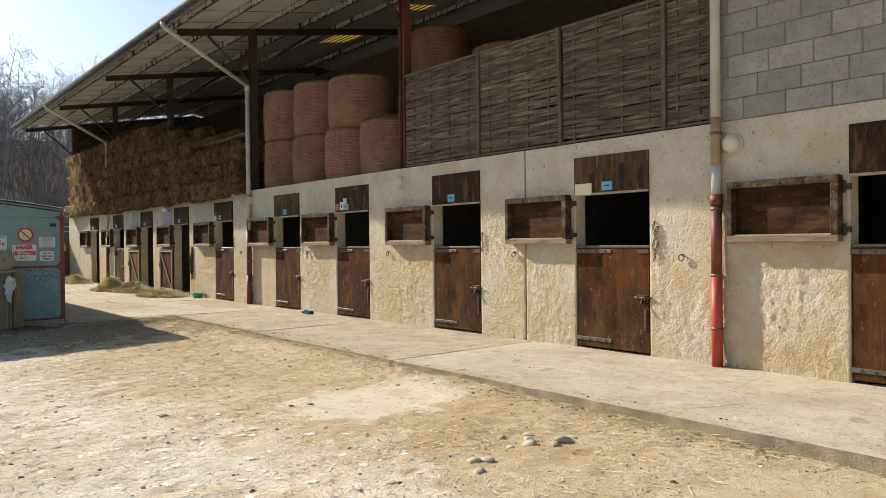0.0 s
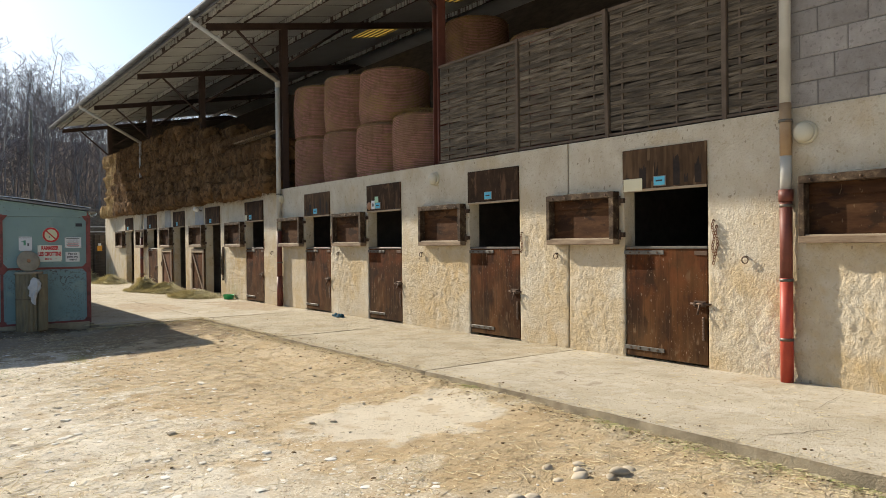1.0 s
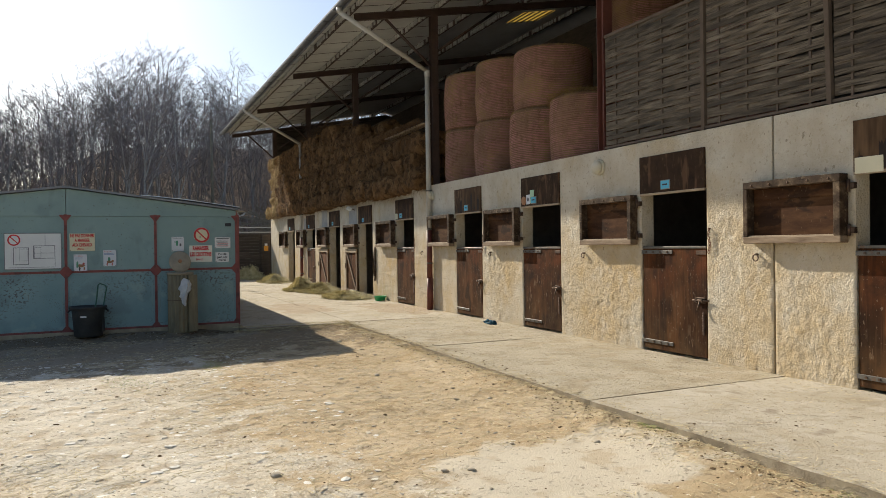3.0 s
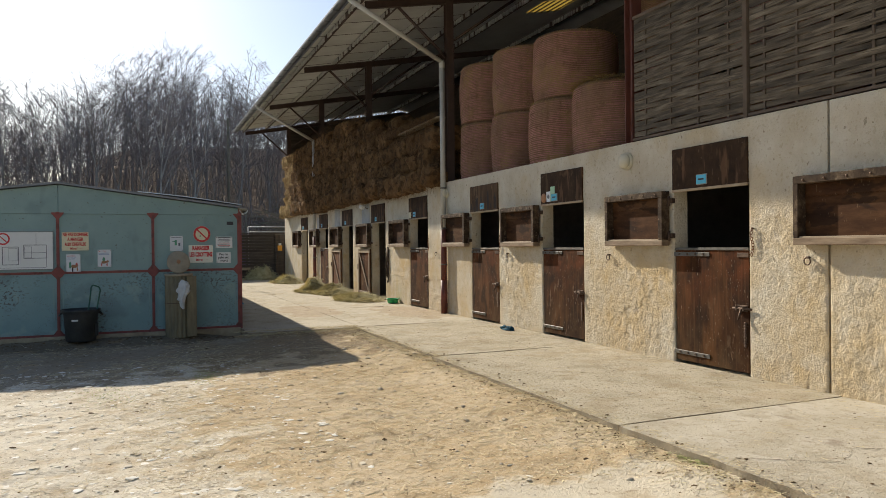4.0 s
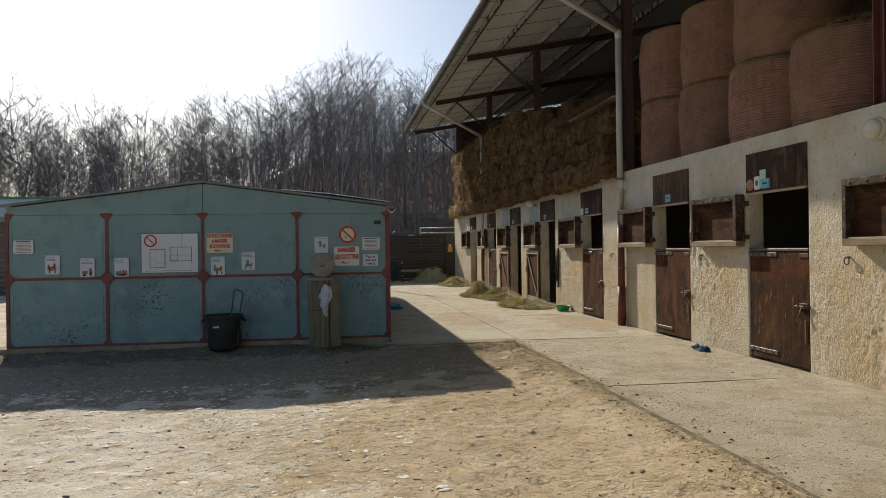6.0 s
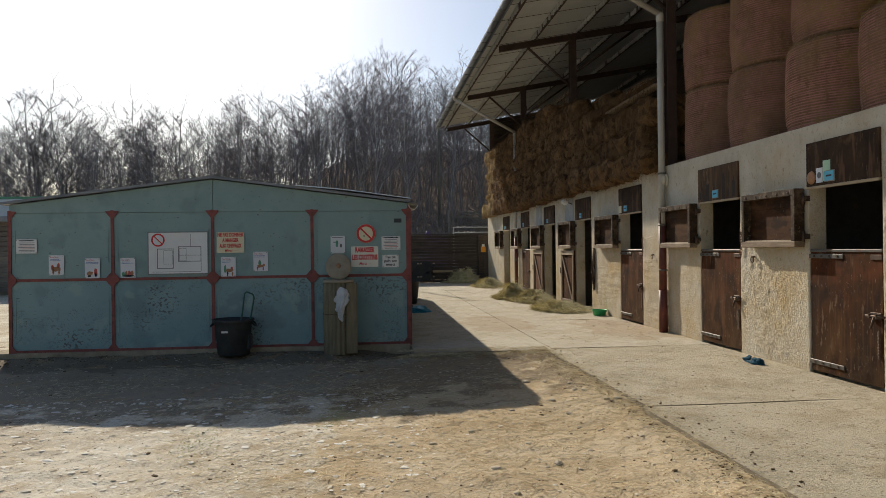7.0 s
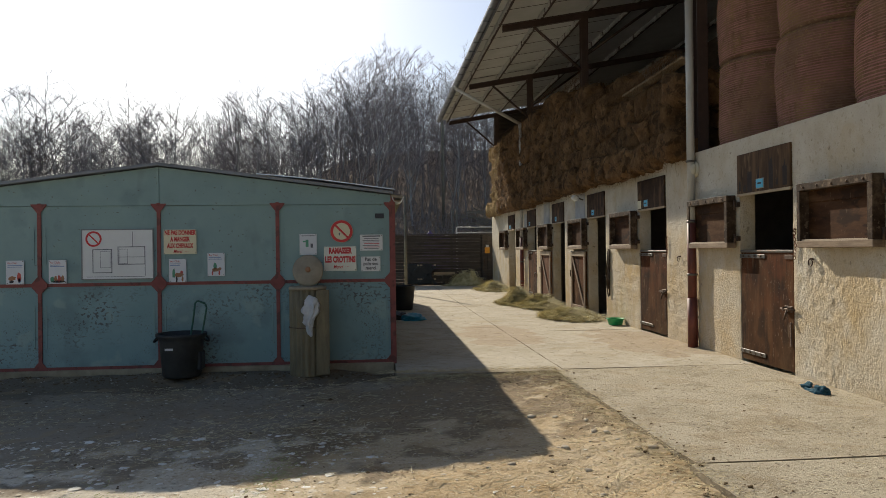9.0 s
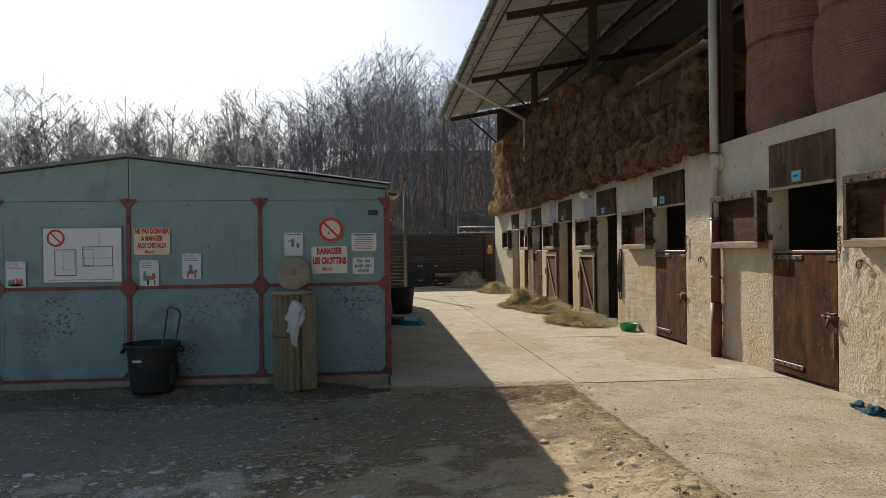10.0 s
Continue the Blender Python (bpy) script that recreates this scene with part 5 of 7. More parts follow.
def gusset(x, z, shape):
    bm = bmesh.new()
    f1 = [bm.verts.new((x + dx, SY0 - 0.022, z + dz)) for dx, dz in shape]
    f2 = [bm.verts.new((v.co.x, SY0 - 0.012, v.co.z)) for v in f1]
    bm.faces.new(f1)
    bm.faces.new(f2[::-1])
    n = len(f1)
    for i in range(n):
        bm.faces.new((f1[i], f2[i], f2[(i + 1) % n], f1[(i + 1) % n]))
    bmesh.ops.recalc_face_normals(bm, faces=bm.faces[:])
    part("gusset_plate", bm, M_SHEDRED, shed)


for i, x in enumerate(xs_post):
    l = 0.09 if i > 0 else 0.02
    r = 0.09 if i < 4 else 0.02
    gusset(x, SZM, [(-l, -0.022), (-0.022, -0.10), (0.022, -0.10), (r, -0.022), (r, 0.022), (0.022, 0.10), (-0.022, 0.10), (-l, 0.022)])
    gusset(x, SZB, [(-l, 0.02), (-l, 0.005), (-0.022, -0.08), (0.022, -0.08), (r, 0.005), (r, 0.02)])
    gusset(x, SZ0, [(-l, 0.0), (-l, 0.015), (-0.022, 0.10), (0.022, 0.10), (r, 0.015), (r, 0.0)])
for xa, xb, nm in ((SX0 - 0.1, APEX_X, "roof_slope"), (APEX_X, SX1 + 0.03, "roof_slope")):
    bm = bmesh.new()
    ps = []
    for x in (xa, xb):
        z = APEX_Z + 0.012 - (abs(x - APEX_X)) * ((APEX_Z - EAVES_Z) / (SX1 - APEX_X))
        for y in (SY0 - 0.10, SY1 + 0.1):
            for d in (0, 0.035):
                ps.append(bm.verts.new((x, y, z + d)))
    for f in ((0, 1, 3, 2), (4, 6, 7, 5), (0, 4, 5, 1), (2, 3, 7, 6), (0, 2, 6, 4), (1, 5, 7, 3)):
        bm.faces.new([ps[i] for i in f])
    bmesh.ops.recalc_face_normals(bm, faces=bm.faces[:])
    part(nm, bm, M_SHEDROOF, shed)
part("side_wall", box(SX1 - 0.04, SX1, SY0 + 0.06, SY1, SZ0, EAVES_Z - 0.02), M_SHED, shed)
part("side_wall", box(SX0, SX0 + 0.04, SY0 + 0.06, SY1, SZ0, EAVES_Z - 0.02), M_SHED, shed)
part("rear_wall", box(SX0 + 0.04, SX1 - 0.04, SY1 - 0.05, SY1, SZ0, EAVES_Z - 0.02), M_SHED, shed)
part("side_gutter", half_gutter(SX1 + 0.085, EAVES_Z - 0.03, 0.07, SY0 - 0.12, SY0 + 0.3), M_WHITE, shed, "broken end of a white plastic gutter")
M_EAVESHEET = material("weathered corrugated sheet", [(0.30, 0.25, 0.18), (0.46, 0.40, 0.30)], 5, 0.7, 0.3, 30, 0.004)
bm = bmesh.new()
prev = None
for k in range(0, 700):
    y = SY0 - 0.08 + 0.018 * k
    z = EAVES_Z + 0.0 + 0.024 * math.sin(2 * math.pi * y / 0.15)
    row = [bm.verts.new((x, y, z + dz + (SX1 - x) * 0.13)) for x, dz in ((SX1 + 0.002, 0.0), (SX1 + 0.15, 0.0), (SX1 + 0.15, -0.008), (SX1 + 0.002, -0.008))]
    if prev:
        for q in range(4):
            bm.faces.new((prev[q], prev[(q + 1) % 4], row[(q + 1) % 4], row[q]))
    prev = row
part("eave_sheet", bm, M_EAVESHEET, shed, "weathered corrugated eave sheet")
bm = bmesh.new()
vs = []
for x, lift in ((1.55, 0.037), (2.3, 0.062), (SX1 + 0.05, 0.052)):
    for y in (SY0 - 0.13, SY0 + 1.6):
        for d in (0.0, 0.012):
            vs.append(bm.verts.new((x, y, APEX_Z + 0.012 - abs(x - APEX_X) * ((APEX_Z - EAVES_Z) / (SX1 - APEX_X)) + lift + d)))
for o in (0, 4):
    for f in ((0, 1, 5, 4), (2, 6, 7, 3), (0, 4, 6, 2), (1, 3, 7, 5)):
        bm.faces.new([vs[o + i] for i in f])
bm.faces.new([vs[i] for i in (0, 2, 3, 1)])
bm.faces.new([vs[8 + i] for i in (0, 1, 3, 2)])
bmesh.ops.recalc_face_normals(bm, faces=bm.faces[:])
part("loose_roof_sheet", bm, M_LOOSESHEET, shed, "loose shiny metal sheet along the roof edge")
part("vent_plate", box(2.99, 3.10, SY0 - 0.012, SY0 + 0.004, 1.95, 2.01), M_INK, shed)

# ---- woods on the hill ----


def tree_mesh(seed, height, spread, fine, leaders=0):
    """A bare tree: straight slender stem, forked leaders, limbs curving upward, twigs on every limb."""
    rng = random.Random(seed)
    verts, faces, mats = [], [], []

    def limb(pts, radii, sides, mi):
        base = len(verts)
        for p, r in zip(pts, radii):
            for i in range(sides):
                a = 2 * math.pi * i / sides
                verts.append((p[0] + r * math.cos(a), p[1] + r * math.sin(a), p[2]) if mi == 0 else (p[0] + r * math.cos(a), p[1] + r * math.sin(a) * 0.7, p[2] + r * math.sin(a) * 0.7))
        for k in range(len(pts) - 1):
            for i in range(sides):
                j = (i + 1) % sides
                faces.append((base + k * sides + i, base + k * sides + j, base + (k + 1) * sides + j, base + (k + 1) * sides + i))
                mats.append(mi)

    def curve(p, d, ln, n, lift, wob):
        pts = [p]
        for k in range(n):
            d = (d + Vector((rng.uniform(-wob, wob), rng.uniform(-wob, wob), rng.uniform(-wob, wob) + lift))).normalized()
            p = p + d * (ln / n)
            pts.append(p)
        return pts, d
    trunk, _ = curve(Vector((0, 0, -0.4)), Vector((rng.uniform(-0.09, 0.09), rng.uniform(-0.09, 0.09), 1)), height * 0.97, 9, 0.06, 0.075)
    r0 = height * rng.uniform(0.0045, 0.0080)
    limb(trunk, [r0 * (1 - 0.82 * k / 9) for k in range(10)], 6, 0)
    stems = [(trunk, 9, height, 0.30, 1.0)]
    for q in range(leaders):
        k = rng.choice((2, 3, 4))
        a = rng.uniform(0, 6.283)
        pts, _ = curve(trunk[k], Vector((math.cos(a) * spread * 1.4, math.sin(a) * spread * 1.4, 1)).normalized(), height * (0.93 - k / 9.0), 7, 0.05, 0.10)
        limb(pts, [r0 * 0.62 * (1 - 0.75 * i / 7) for i in range(8)], 5, 0)
        stems.append((pts, 7, height * (0.93 - k / 9.0), 0.1, 0.75))
    for pts0, n0, h0, low, share in stems:
        n1 = max(4, int(fine[0] * share))
        for q in range(n1):
            u = low + (0.98 - low) * (q + rng.random()) / n1
            k = min(n0 - 1, int(u * n0))
            p = pts0[k].lerp(pts0[k + 1], u * n0 - k)
            a = rng.uniform(0, 2 * math.pi)
            d = Vector((math.cos(a), math.sin(a), rng.uniform(0.1, 0.9) + 0.35 * u)).normalized()
            ln = height * (0.10 + spread * 0.8) * (1.0 - 0.55 * u) * rng.uniform(0.6, 1.25)
            pts, dd = curve(p, d, ln, 4, 0.06, 0.14)
            rr = r0 * (1 - 0.85 * u) * 0.36 * share + 0.014
            limb(pts, [rr, rr * 0.85, rr * 0.72, rr * 0.6, rr * 0.5], 3, 1)
            for s in range(fine[1]):
                uu = 0.18 + 0.82 * (s + rng.random()) / fine[1]
                k2 = min(3, int(uu * 4))
                p2 = pts[k2].lerp(pts[k2 + 1], uu * 4 - k2)
                a2 = rng.uniform(0, 2 * math.pi)
                d2 = (Vector((math.cos(a2), math.sin(a2), rng.uniform(-0.25, 0.7))) + dd * 0.6).normalized()
                l2 = 0.25 + ln * rng.uniform(0.25, 0.5)
                pts2, d3 = curve(p2, d2, l2, 2, 0.04, 0.18)
                limb(pts2, [0.014, 0.012, 0.009], 3, 1)
                for w in range(fine[2]):
                    v = rng.uniform(0.15, 2.0)
                    p3 = pts2[int(min(v, 1.999))].lerp(pts2[int(min(v, 1.999)) + 1], v % 1.0 if v < 2 else 1.0)
                    a3 = rng.uniform(0, 2 * math.pi)
                    d4 = (Vector((math.cos(a3), math.sin(a3), rng.uniform(-0.3, 0.7))) + d3 * 0.55).normalized()
                    e = p3 + d4 * rng.uniform(0.2, 0.6)
                    b0 = len(verts)
                    for i in range(3):
                        a = 2.094 * i
                        verts.append((p3[0] + 0.0105 * math.cos(a), p3[1] + 0.0105 * math.sin(a), p3[2]))
                    verts.append(tuple(e))
                    for i in range(3):
                        faces.append((b0 + i, b0 + (i + 1) % 3, b0 + 3))
                        mats.append(1)
    return verts, faces, mats


def to_mesh(name, verts, faces, mats, keep, mat):
    me = bpy.data.meshes.new(name)
    fs = [f for f, m in zip(faces, mats) if m in keep]
    used = sorted({i for f in fs for i in f})
    at = {o: k for k, o in enumerate(used)}
    me.from_pydata([tuple(verts[i]) for i in used], [], [tuple(at[i] for i in f) for f in fs])
    me.materials.append(mat)
    return me


TREES = []
for k in range(9):
    v, f, m = tree_mesh(40 + k, 12.0, (0.17, 0.22, 0.19, 0.25, 0.16, 0.21, 0.18, 0.23, 0.30)[k], (14, 6, 5), (1, 2, 2, 3, 1, 2, 3, 2, 5)[k])
    TREES.append((to_mesh("trunk", v, f, m, (0,), M_BARK), to_mesh("crown", v, f, m, (1,), M_TWIG)))


def wood_top(x):
    """Height of the tree tops along the wood's edge."""
    return 14.6 + 4.7 / (1 + math.exp(-(x + 3) / 3.0))


rng = random.Random(11)
for k in range(180):
    if k < 145:
        x = -48 + 76 * ((k * 0.618034) % 1.0) + rng.uniform(-0.5, 0.5)
        y = 56 + 24 * (k / 145.0) + rng.uniform(-1, 1)
        low, high = 0.62, 0.90
    else:
        x = -44 + 42 * ((k * 0.618034) % 1.0) + rng.uniform(-0.5, 0.5)
        y = 57 + 20 * ((k * 0.754877) % 1.0)
        low, high = 0.66, 0.94
    s = (wood_top(x) * (y / 64.0) ** 0.75 - ground_z(x, y)) / 12.0 * 1.07 * rng.uniform(low, high) * rng.choice((0.72, 0.9, 1.0, 1.06))
    trunk_me, crown_me = TREES[(k * 5) % 8]
    t = thing("bare_tree", "tall leafless tree with thin grey branches on the hillside", "tree", "bare trees of the wood")
    w = s * rng.uniform(0.9, 1.25)
    t.matrix_basis = pose(x, y, ground_z(x, y)) @ Matrix.Rotation(rng.uniform(0, 6.28), 4, "Z") @ Matrix.Diagonal((w, w, s, 1))
    part("trunk", trunk_me, None, t)
    part("crown", crown_me, None, t)
t = thing("bare_tree", "broad leafless tree with a wide spreading crown", "tree", "bare trees of the wood")
t.matrix_basis = pose(2.9, 57.0, ground_z(2.9, 57.0), 0, 0, 70) @ Matrix.Diagonal((0.95, 0.95, 1.0, 1))
part("trunk", TREES[8][0], None, t)
part("crown", TREES[8][1], None, t)

# woods further up the hill and the thicket below, joined
fv, ff = [], []
lows = [tree_mesh(90 + k, 12.0, 0.28, (10, 4, 2), 1) for k in range(4)]
for k in range(310):
    x = (-18 + 44 * ((k * 0.754877) % 1.0)) if k % 2 else (-70 + 80 * ((k * 0.754877) % 1.0))
    y = 60 + 66 * ((k * 0.569840) % 1.0)
    s = (wood_top(x) * (y / 64.0) ** 0.75 - ground_z(x, y)) / 12.0 * rng.uniform(0.52, 0.84)
    v, f, _ = lows[k % 4]
    a = rng.uniform(0, 6.28)
    ca, sa = s * math.cos(a), s * math.sin(a)
    b0 = len(fv)
    gz = ground_z(x, y)
    fv.extend([(x + ca * p[0] - sa * p[1], y + sa * p[0] + ca * p[1], gz + s * p[2]) for p in v])
    ff.extend([tuple(b0 + i for i in q) for q in f])
me = bpy.data.meshes.new("far_woods")
me.from_pydata(fv, [], ff)
me.materials.append(M_TWIG)
tagged(new("far_woods", me), "dense leafless woods further up the hillside", "woods", "", "stuff")
fv, ff = [], []
for k in range(11000):
    x, y = rng.uniform(-55, 40) if k % 4 else rng.uniform(-40, -10), 48 + 40 * rng.random() ** 1.3
    p = Vector((x, y, ground_z(x, y) - 0.1))
    ln = rng.uniform(0.8, 3.4)
    e = p + Vector((rng.uniform(-0.45, 0.45), rng.uniform(-0.45, 0.45), 1)) * ln
    r = rng.uniform(0.012, 0.03)
    b0 = len(fv)
    fv.extend([(p.x + r, p.y, p.z), (p.x - r * 0.5, p.y + r * 0.87, p.z), (p.x - r * 0.5, p.y - r * 0.87, p.z), tuple(e)])
    ff.extend([(b0, b0 + 1, b0 + 3), (b0 + 1, b0 + 2, b0 + 3), (b0 + 2, b0, b0 + 3)])
    for q in range(3):
        c = p.lerp(e, rng.uniform(0.3, 0.9))
        d = c + Vector((rng.uniform(-1, 1), rng.uniform(-1, 1), rng.uniform(0.1, 1))) * ln * 0.35
        b0 = len(fv)
        fv.extend([(c.x + 0.012, c.y, c.z), (c.x - 0.012, c.y, c.z), (c.x, c.y + 0.012, c.z + 0.01), tuple(d)])
        ff.extend([(b0, b0 + 1, b0 + 3), (b0 + 1, b0 + 2, b0 + 3), (b0 + 2, b0, b0 + 3)])
for k in range(3200):
    x, y = rng.uniform(-50, 36) if k % 4 else rng.uniform(-45, -10), 60 + 62 * rng.random()
    p = Vector((x, y, ground_z(x, y) - 0.2))
    ln = rng.uniform(2.5, 7.0) if x > -12 else rng.uniform(2.0, 5.0)
    e = p + Vector((rng.uniform(-0.25, 0.25), rng.uniform(-0.25, 0.25), 1)) * ln
    r = rng.uniform(0.02, 0.055)
    b0 = len(fv)
    fv.extend([(p.x + r, p.y, p.z), (p.x - r * 0.5, p.y + r * 0.87, p.z), (p.x - r * 0.5, p.y - r * 0.87, p.z), tuple(e)])
    ff.extend([(b0, b0 + 1, b0 + 3), (b0 + 1, b0 + 2, b0 + 3), (b0 + 2, b0, b0 + 3)])
    for q in range(4):
        c = p.lerp(e, rng.uniform(0.3, 0.95))
        d = c + Vector((rng.uniform(-1, 1), rng.uniform(-1, 1), rng.uniform(0.2, 1.3))) * ln * 0.28
        b0 = len(fv)
        fv.extend([(c.x + 0.018, c.y, c.z), (c.x - 0.018, c.y, c.z), (c.x, c.y + 0.018, c.z + 0.015), tuple(d)])
        ff.extend([(b0, b0 + 1, b0 + 3), (b0 + 1, b0 + 2, b0 + 3), (b0 + 2, b0, b0 + 3)])
me = bpy.data.meshes.new("undergrowth")
me.from_pydata(fv, [], ff)
me.materials.append(M_BRUSH)
tagged(new("undergrowth", me), "brown leafless thicket under the trees", "undergrowth", "", "stuff")

# ---- notices on the shed ----
M_PAPER = material("printed paper", [(0.62, 0.64, 0.66), (0.70, 0.71, 0.72)], 3, 0.6, 0)
M_PRINT_BROWN = material("brown print", [(0.32, 0.15, 0.07), (0.40, 0.21, 0.11)], 20, 0.6, 0)
M_PRINT_RED = material("red print", [(0.50, 0.09, 0.07), (0.58, 0.13, 0.10)], 20, 0.6, 0)
M_PRINT_GREEN = material("green print", [(0.08, 0.25, 0.16), (0.12, 0.33, 0.2)], 20, 0.6, 0)
M_PRINT_BLUE = material("blue print", [(0.12, 0.20, 0.38), (0.17, 0.26, 0.45)], 20, 0.6, 0)
M_GREYLINE = material("grey drawn line", [(0.11, 0.11, 0.12), (0.15, 0.15, 0.16)], 20, 0.6, 0)
FACE = SY0 - 0.0125


def lettering(words, x, z, size, mat, parent, slant=0.0, width=0.0, bold=0.0):
    """Words standing on the shed's front, centred at x, z."""
    c = bpy.data.curves.new("lettering", "FONT")
    c.body, c.size, c.align_x, c.align_y, c.extrude, c.shear, c.offset = words, size, "CENTER", "CENTER", 0.0006, slant, bold
    c.resolution_u = 3
    tmp = new("lettering", c)
    bpy.context.view_layer.update()
    me = bpy.data.meshes.new_from_object(tmp.evaluated_get(bpy.context.evaluated_depsgraph_get()))
    wide = tmp.dimensions.x
    bpy.data.objects.remove(tmp)
    me.materials.clear()
    me.materials.append(mat)
    ob = part("lettering", me, None, parent)
    k = width / wide if width else 1.0
    ob.matrix_basis = Matrix.Translation((x, FACE - 0.0075, z)) @ Matrix.Rotation(radians(90), 4, "X") @ Matrix.Diagonal((k, 1, 1, 1))
    return ob


def bar(x0, x1, z0, z1, mat, parent, name="print_bar", lift=0.0):
    return part(name, box(x0, x1, FACE - 0.0075 - lift, FACE - 0.006, z0, z1), mat, parent)


def notice(name, label, x0, x1, z0, z1, mat, category="sign"):
    t = thing(name, label, category)
    part("board", box(x0, x1, FACE - 0.006, FACE, z0, z1), mat, t)
    for x in (x0 + 0.012, x1 - 0.012):
        for z in (z0 + 0.012, z1 - 0.012):
            part("pin", tube((x, FACE - 0.006, z), (x, FACE - 0.009, z), 0.005, sides=6), M_IRON, t)
    return t


def ban_disc(x, z, r, parent):
    """A red ring with a slanting bar on white."""
    bm = bmesh.new()
    n = 40
    for rr, d in ((r, 0.006),):
        ring = [[bm.verts.new((x + q * math.cos(2 * math.pi * i / n), FACE - d - 0.003, z + q * math.sin(2 * math.pi * i / n))) for i in range(n)] for q in (rr, rr * 0.76)]
        for i in range(n):
            bm.faces.new((ring[0][i], ring[0][(i + 1) % n], ring[1][(i + 1) % n], ring[1][i]))
    part("red_ring", bm, M_SIGNRED, parent)
    part("red_bar", box(-r * 0.8, r * 0.8, FACE - 0.0096, FACE - 0.009, -r * 0.085, r * 0.085, 0, Matrix.Translation((x, 0, z)) @ Matrix.Rotation(radians(45), 4, "Y")), M_SIGNRED, parent)


t = notice("notice_board", "cream board with red French feeding ban lettering", 0.41, 0.80, 1.53, 1.83, M_CREAM)
for words, z, w in (("NE PAS DONNER", 1.79, 0.37), ("A MANGER", 1.71, 0.235), ("AUX CHEVAUX", 1.63, 0.315)):
    lettering(words, 0.605, z, 0.078, M_SIGNRED, t, 0, w, 0.0035)
lettering("Merci", 0.575, 1.562, 0.055, M_SIGNRED, t, 0.35, 0.11, 0.001)
for k in range(3):
    bar(0.66 + 0.018 * k, 0.668 + 0.018 * k, 1.560, 1.564, M_SIGNRED, t)
t = notice("notice_board", "cream board with red French dung collecting lettering", 2.35, 2.75, 1.295, 1.60, M_PALECREAM)
lettering("RAMASSER", 2.55, 1.545, 0.10, M_SIGNRED, t, 0, 0.285, 0.0055)
lettering("LES CROTTINS", 2.55, 1.435, 0.10, M_SIGNRED, t, 0, 0.375, 0.0055)
lettering("Merci", 2.52, 1.345, 0.06, M_SIGNRED, t, 0.35, 0.12, 0.001)
for k in range(3):
    bar(2.615 + 0.018 * k, 2.623 + 0.018 * k, 1.345, 1.349, M_SIGNRED, t)
t = thing("ban_sign", "round white sign with red ring and bar", "sign")
part("disc", lathe([(0.14, 0.0), (0.14, -0.006)], 40, (2.57, FACE, 1.79), "Y"), M_CREAM, t)
ban_disc(2.57, 1.79, 0.138, t)
bar(2.535, 2.55, 1.74, 1.77, M_GREYLINE, t)
t = notice("notice_board", "small white sheet with bold French bread ban", 2.81, 3.05, 1.285, 1.47, M_WHITE)
for words, z in (("Pas de", 1.435), ("pain sec", 1.38), ("merci", 1.325)):
    lettering(words, 2.93, z, 0.058, M_INK, t, 0, 0, 0.0012)
t = notice("notice_board", "white sheet of small unreadable print with red lines", 2.80, 3.08, 1.545, 1.745, M_WHITE)
bar(2.83, 3.05, 1.72, 1.733, M_INK, t)
for k in range(7):
    bar(2.85 - 0.01 * (k % 3), 3.03 + 0.01 * (k % 2), 1.565 + 0.021 * k, 1.572 + 0.021 * k, M_SIGNRED if k in (1, 3) else M_GREYLINE, t)
t = notice("notice_board", "white sheet of small unreadable print with orange lines", -2.36, -2.08, 1.555, 1.755, M_WHITE)
bar(-2.32, -2.12, 1.73, 1.743, M_INK, t)
for k in range(7):
    bar(-2.33 + 0.01 * (k % 3), -2.11, 1.575 + 0.021 * k, 1.582 + 0.021 * k, M_PRINT_RED if k in (2, 4) else M_GREYLINE, t)
t = notice("litter_pictogram", "pale sheet with a green litter pictogram", 2.05, 2.26, 1.50, 1.76, M_PAPER)
bar(2.075, 2.235, 1.733, 1.742, M_GREYLINE, t)
bar(2.125, 2.16, 1.60, 1.69, M_PRINT_GREEN, t)
bar(2.09, 2.13, 1.66, 1.674, M_PRINT_GREEN, t)
bar(2.185, 2.215, 1.59, 1.64, M_GREYLINE, t)

# site plan with drawn boxes
t = thing("site_plan", "large white board with a hand drawn site plan", "sign")
part("board", box(-0.55, 0.28, FACE - 0.006, FACE, 1.235, 1.84), M_WHITE, t)
for x0, x1, z0, z1 in ((-0.56, 0.29, 1.832, 1.845), (-0.56, 0.29, 1.228, 1.24), (-0.56, -0.548, 1.24, 1.832), (0.278, 0.29, 1.24, 1.832)):
    part("edge_strip", box(x0, x1, FACE - 0.012, FACE, z0, z1), M_ZINC, t)


def outline(x0, x1, z0, z1, w=0.009):
    bar(x0, x1, z0, z0 + w, M_GREYLINE, t, "plan_line")
    bar(x0, x1, z1 - w, z1, M_GREYLINE, t, "plan_line")
    bar(x0, x0 + w, z0 + w, z1 - w, M_GREYLINE, t, "plan_line")
    bar(x1 - w, x1, z0 + w, z1 - w, M_GREYLINE, t, "plan_line")


outline(-0.43, -0.20, 1.31, 1.60)
outline(-0.34, -0.215, 1.375, 1.575, 0.003)
outline(-0.135, 0.19, 1.41, 1.63)
outline(-0.12, -0.02, 1.42, 1.60, 0.004)
bar(-0.13, 0.185, 1.50, 1.505, M_GREYLINE, t, "plan_line")
bar(0.04, 0.045, 1.63, 1.81, M_GREYLINE, t, "plan_line")
bar(0.185, 0.19, 1.27, 1.41, M_GREYLINE, t, "plan_line")
bar(-0.50, 0.18, 1.262, 1.267, M_GREYLINE, t, "plan_line")
ban_disc(-0.415, 1.725, 0.095, t)


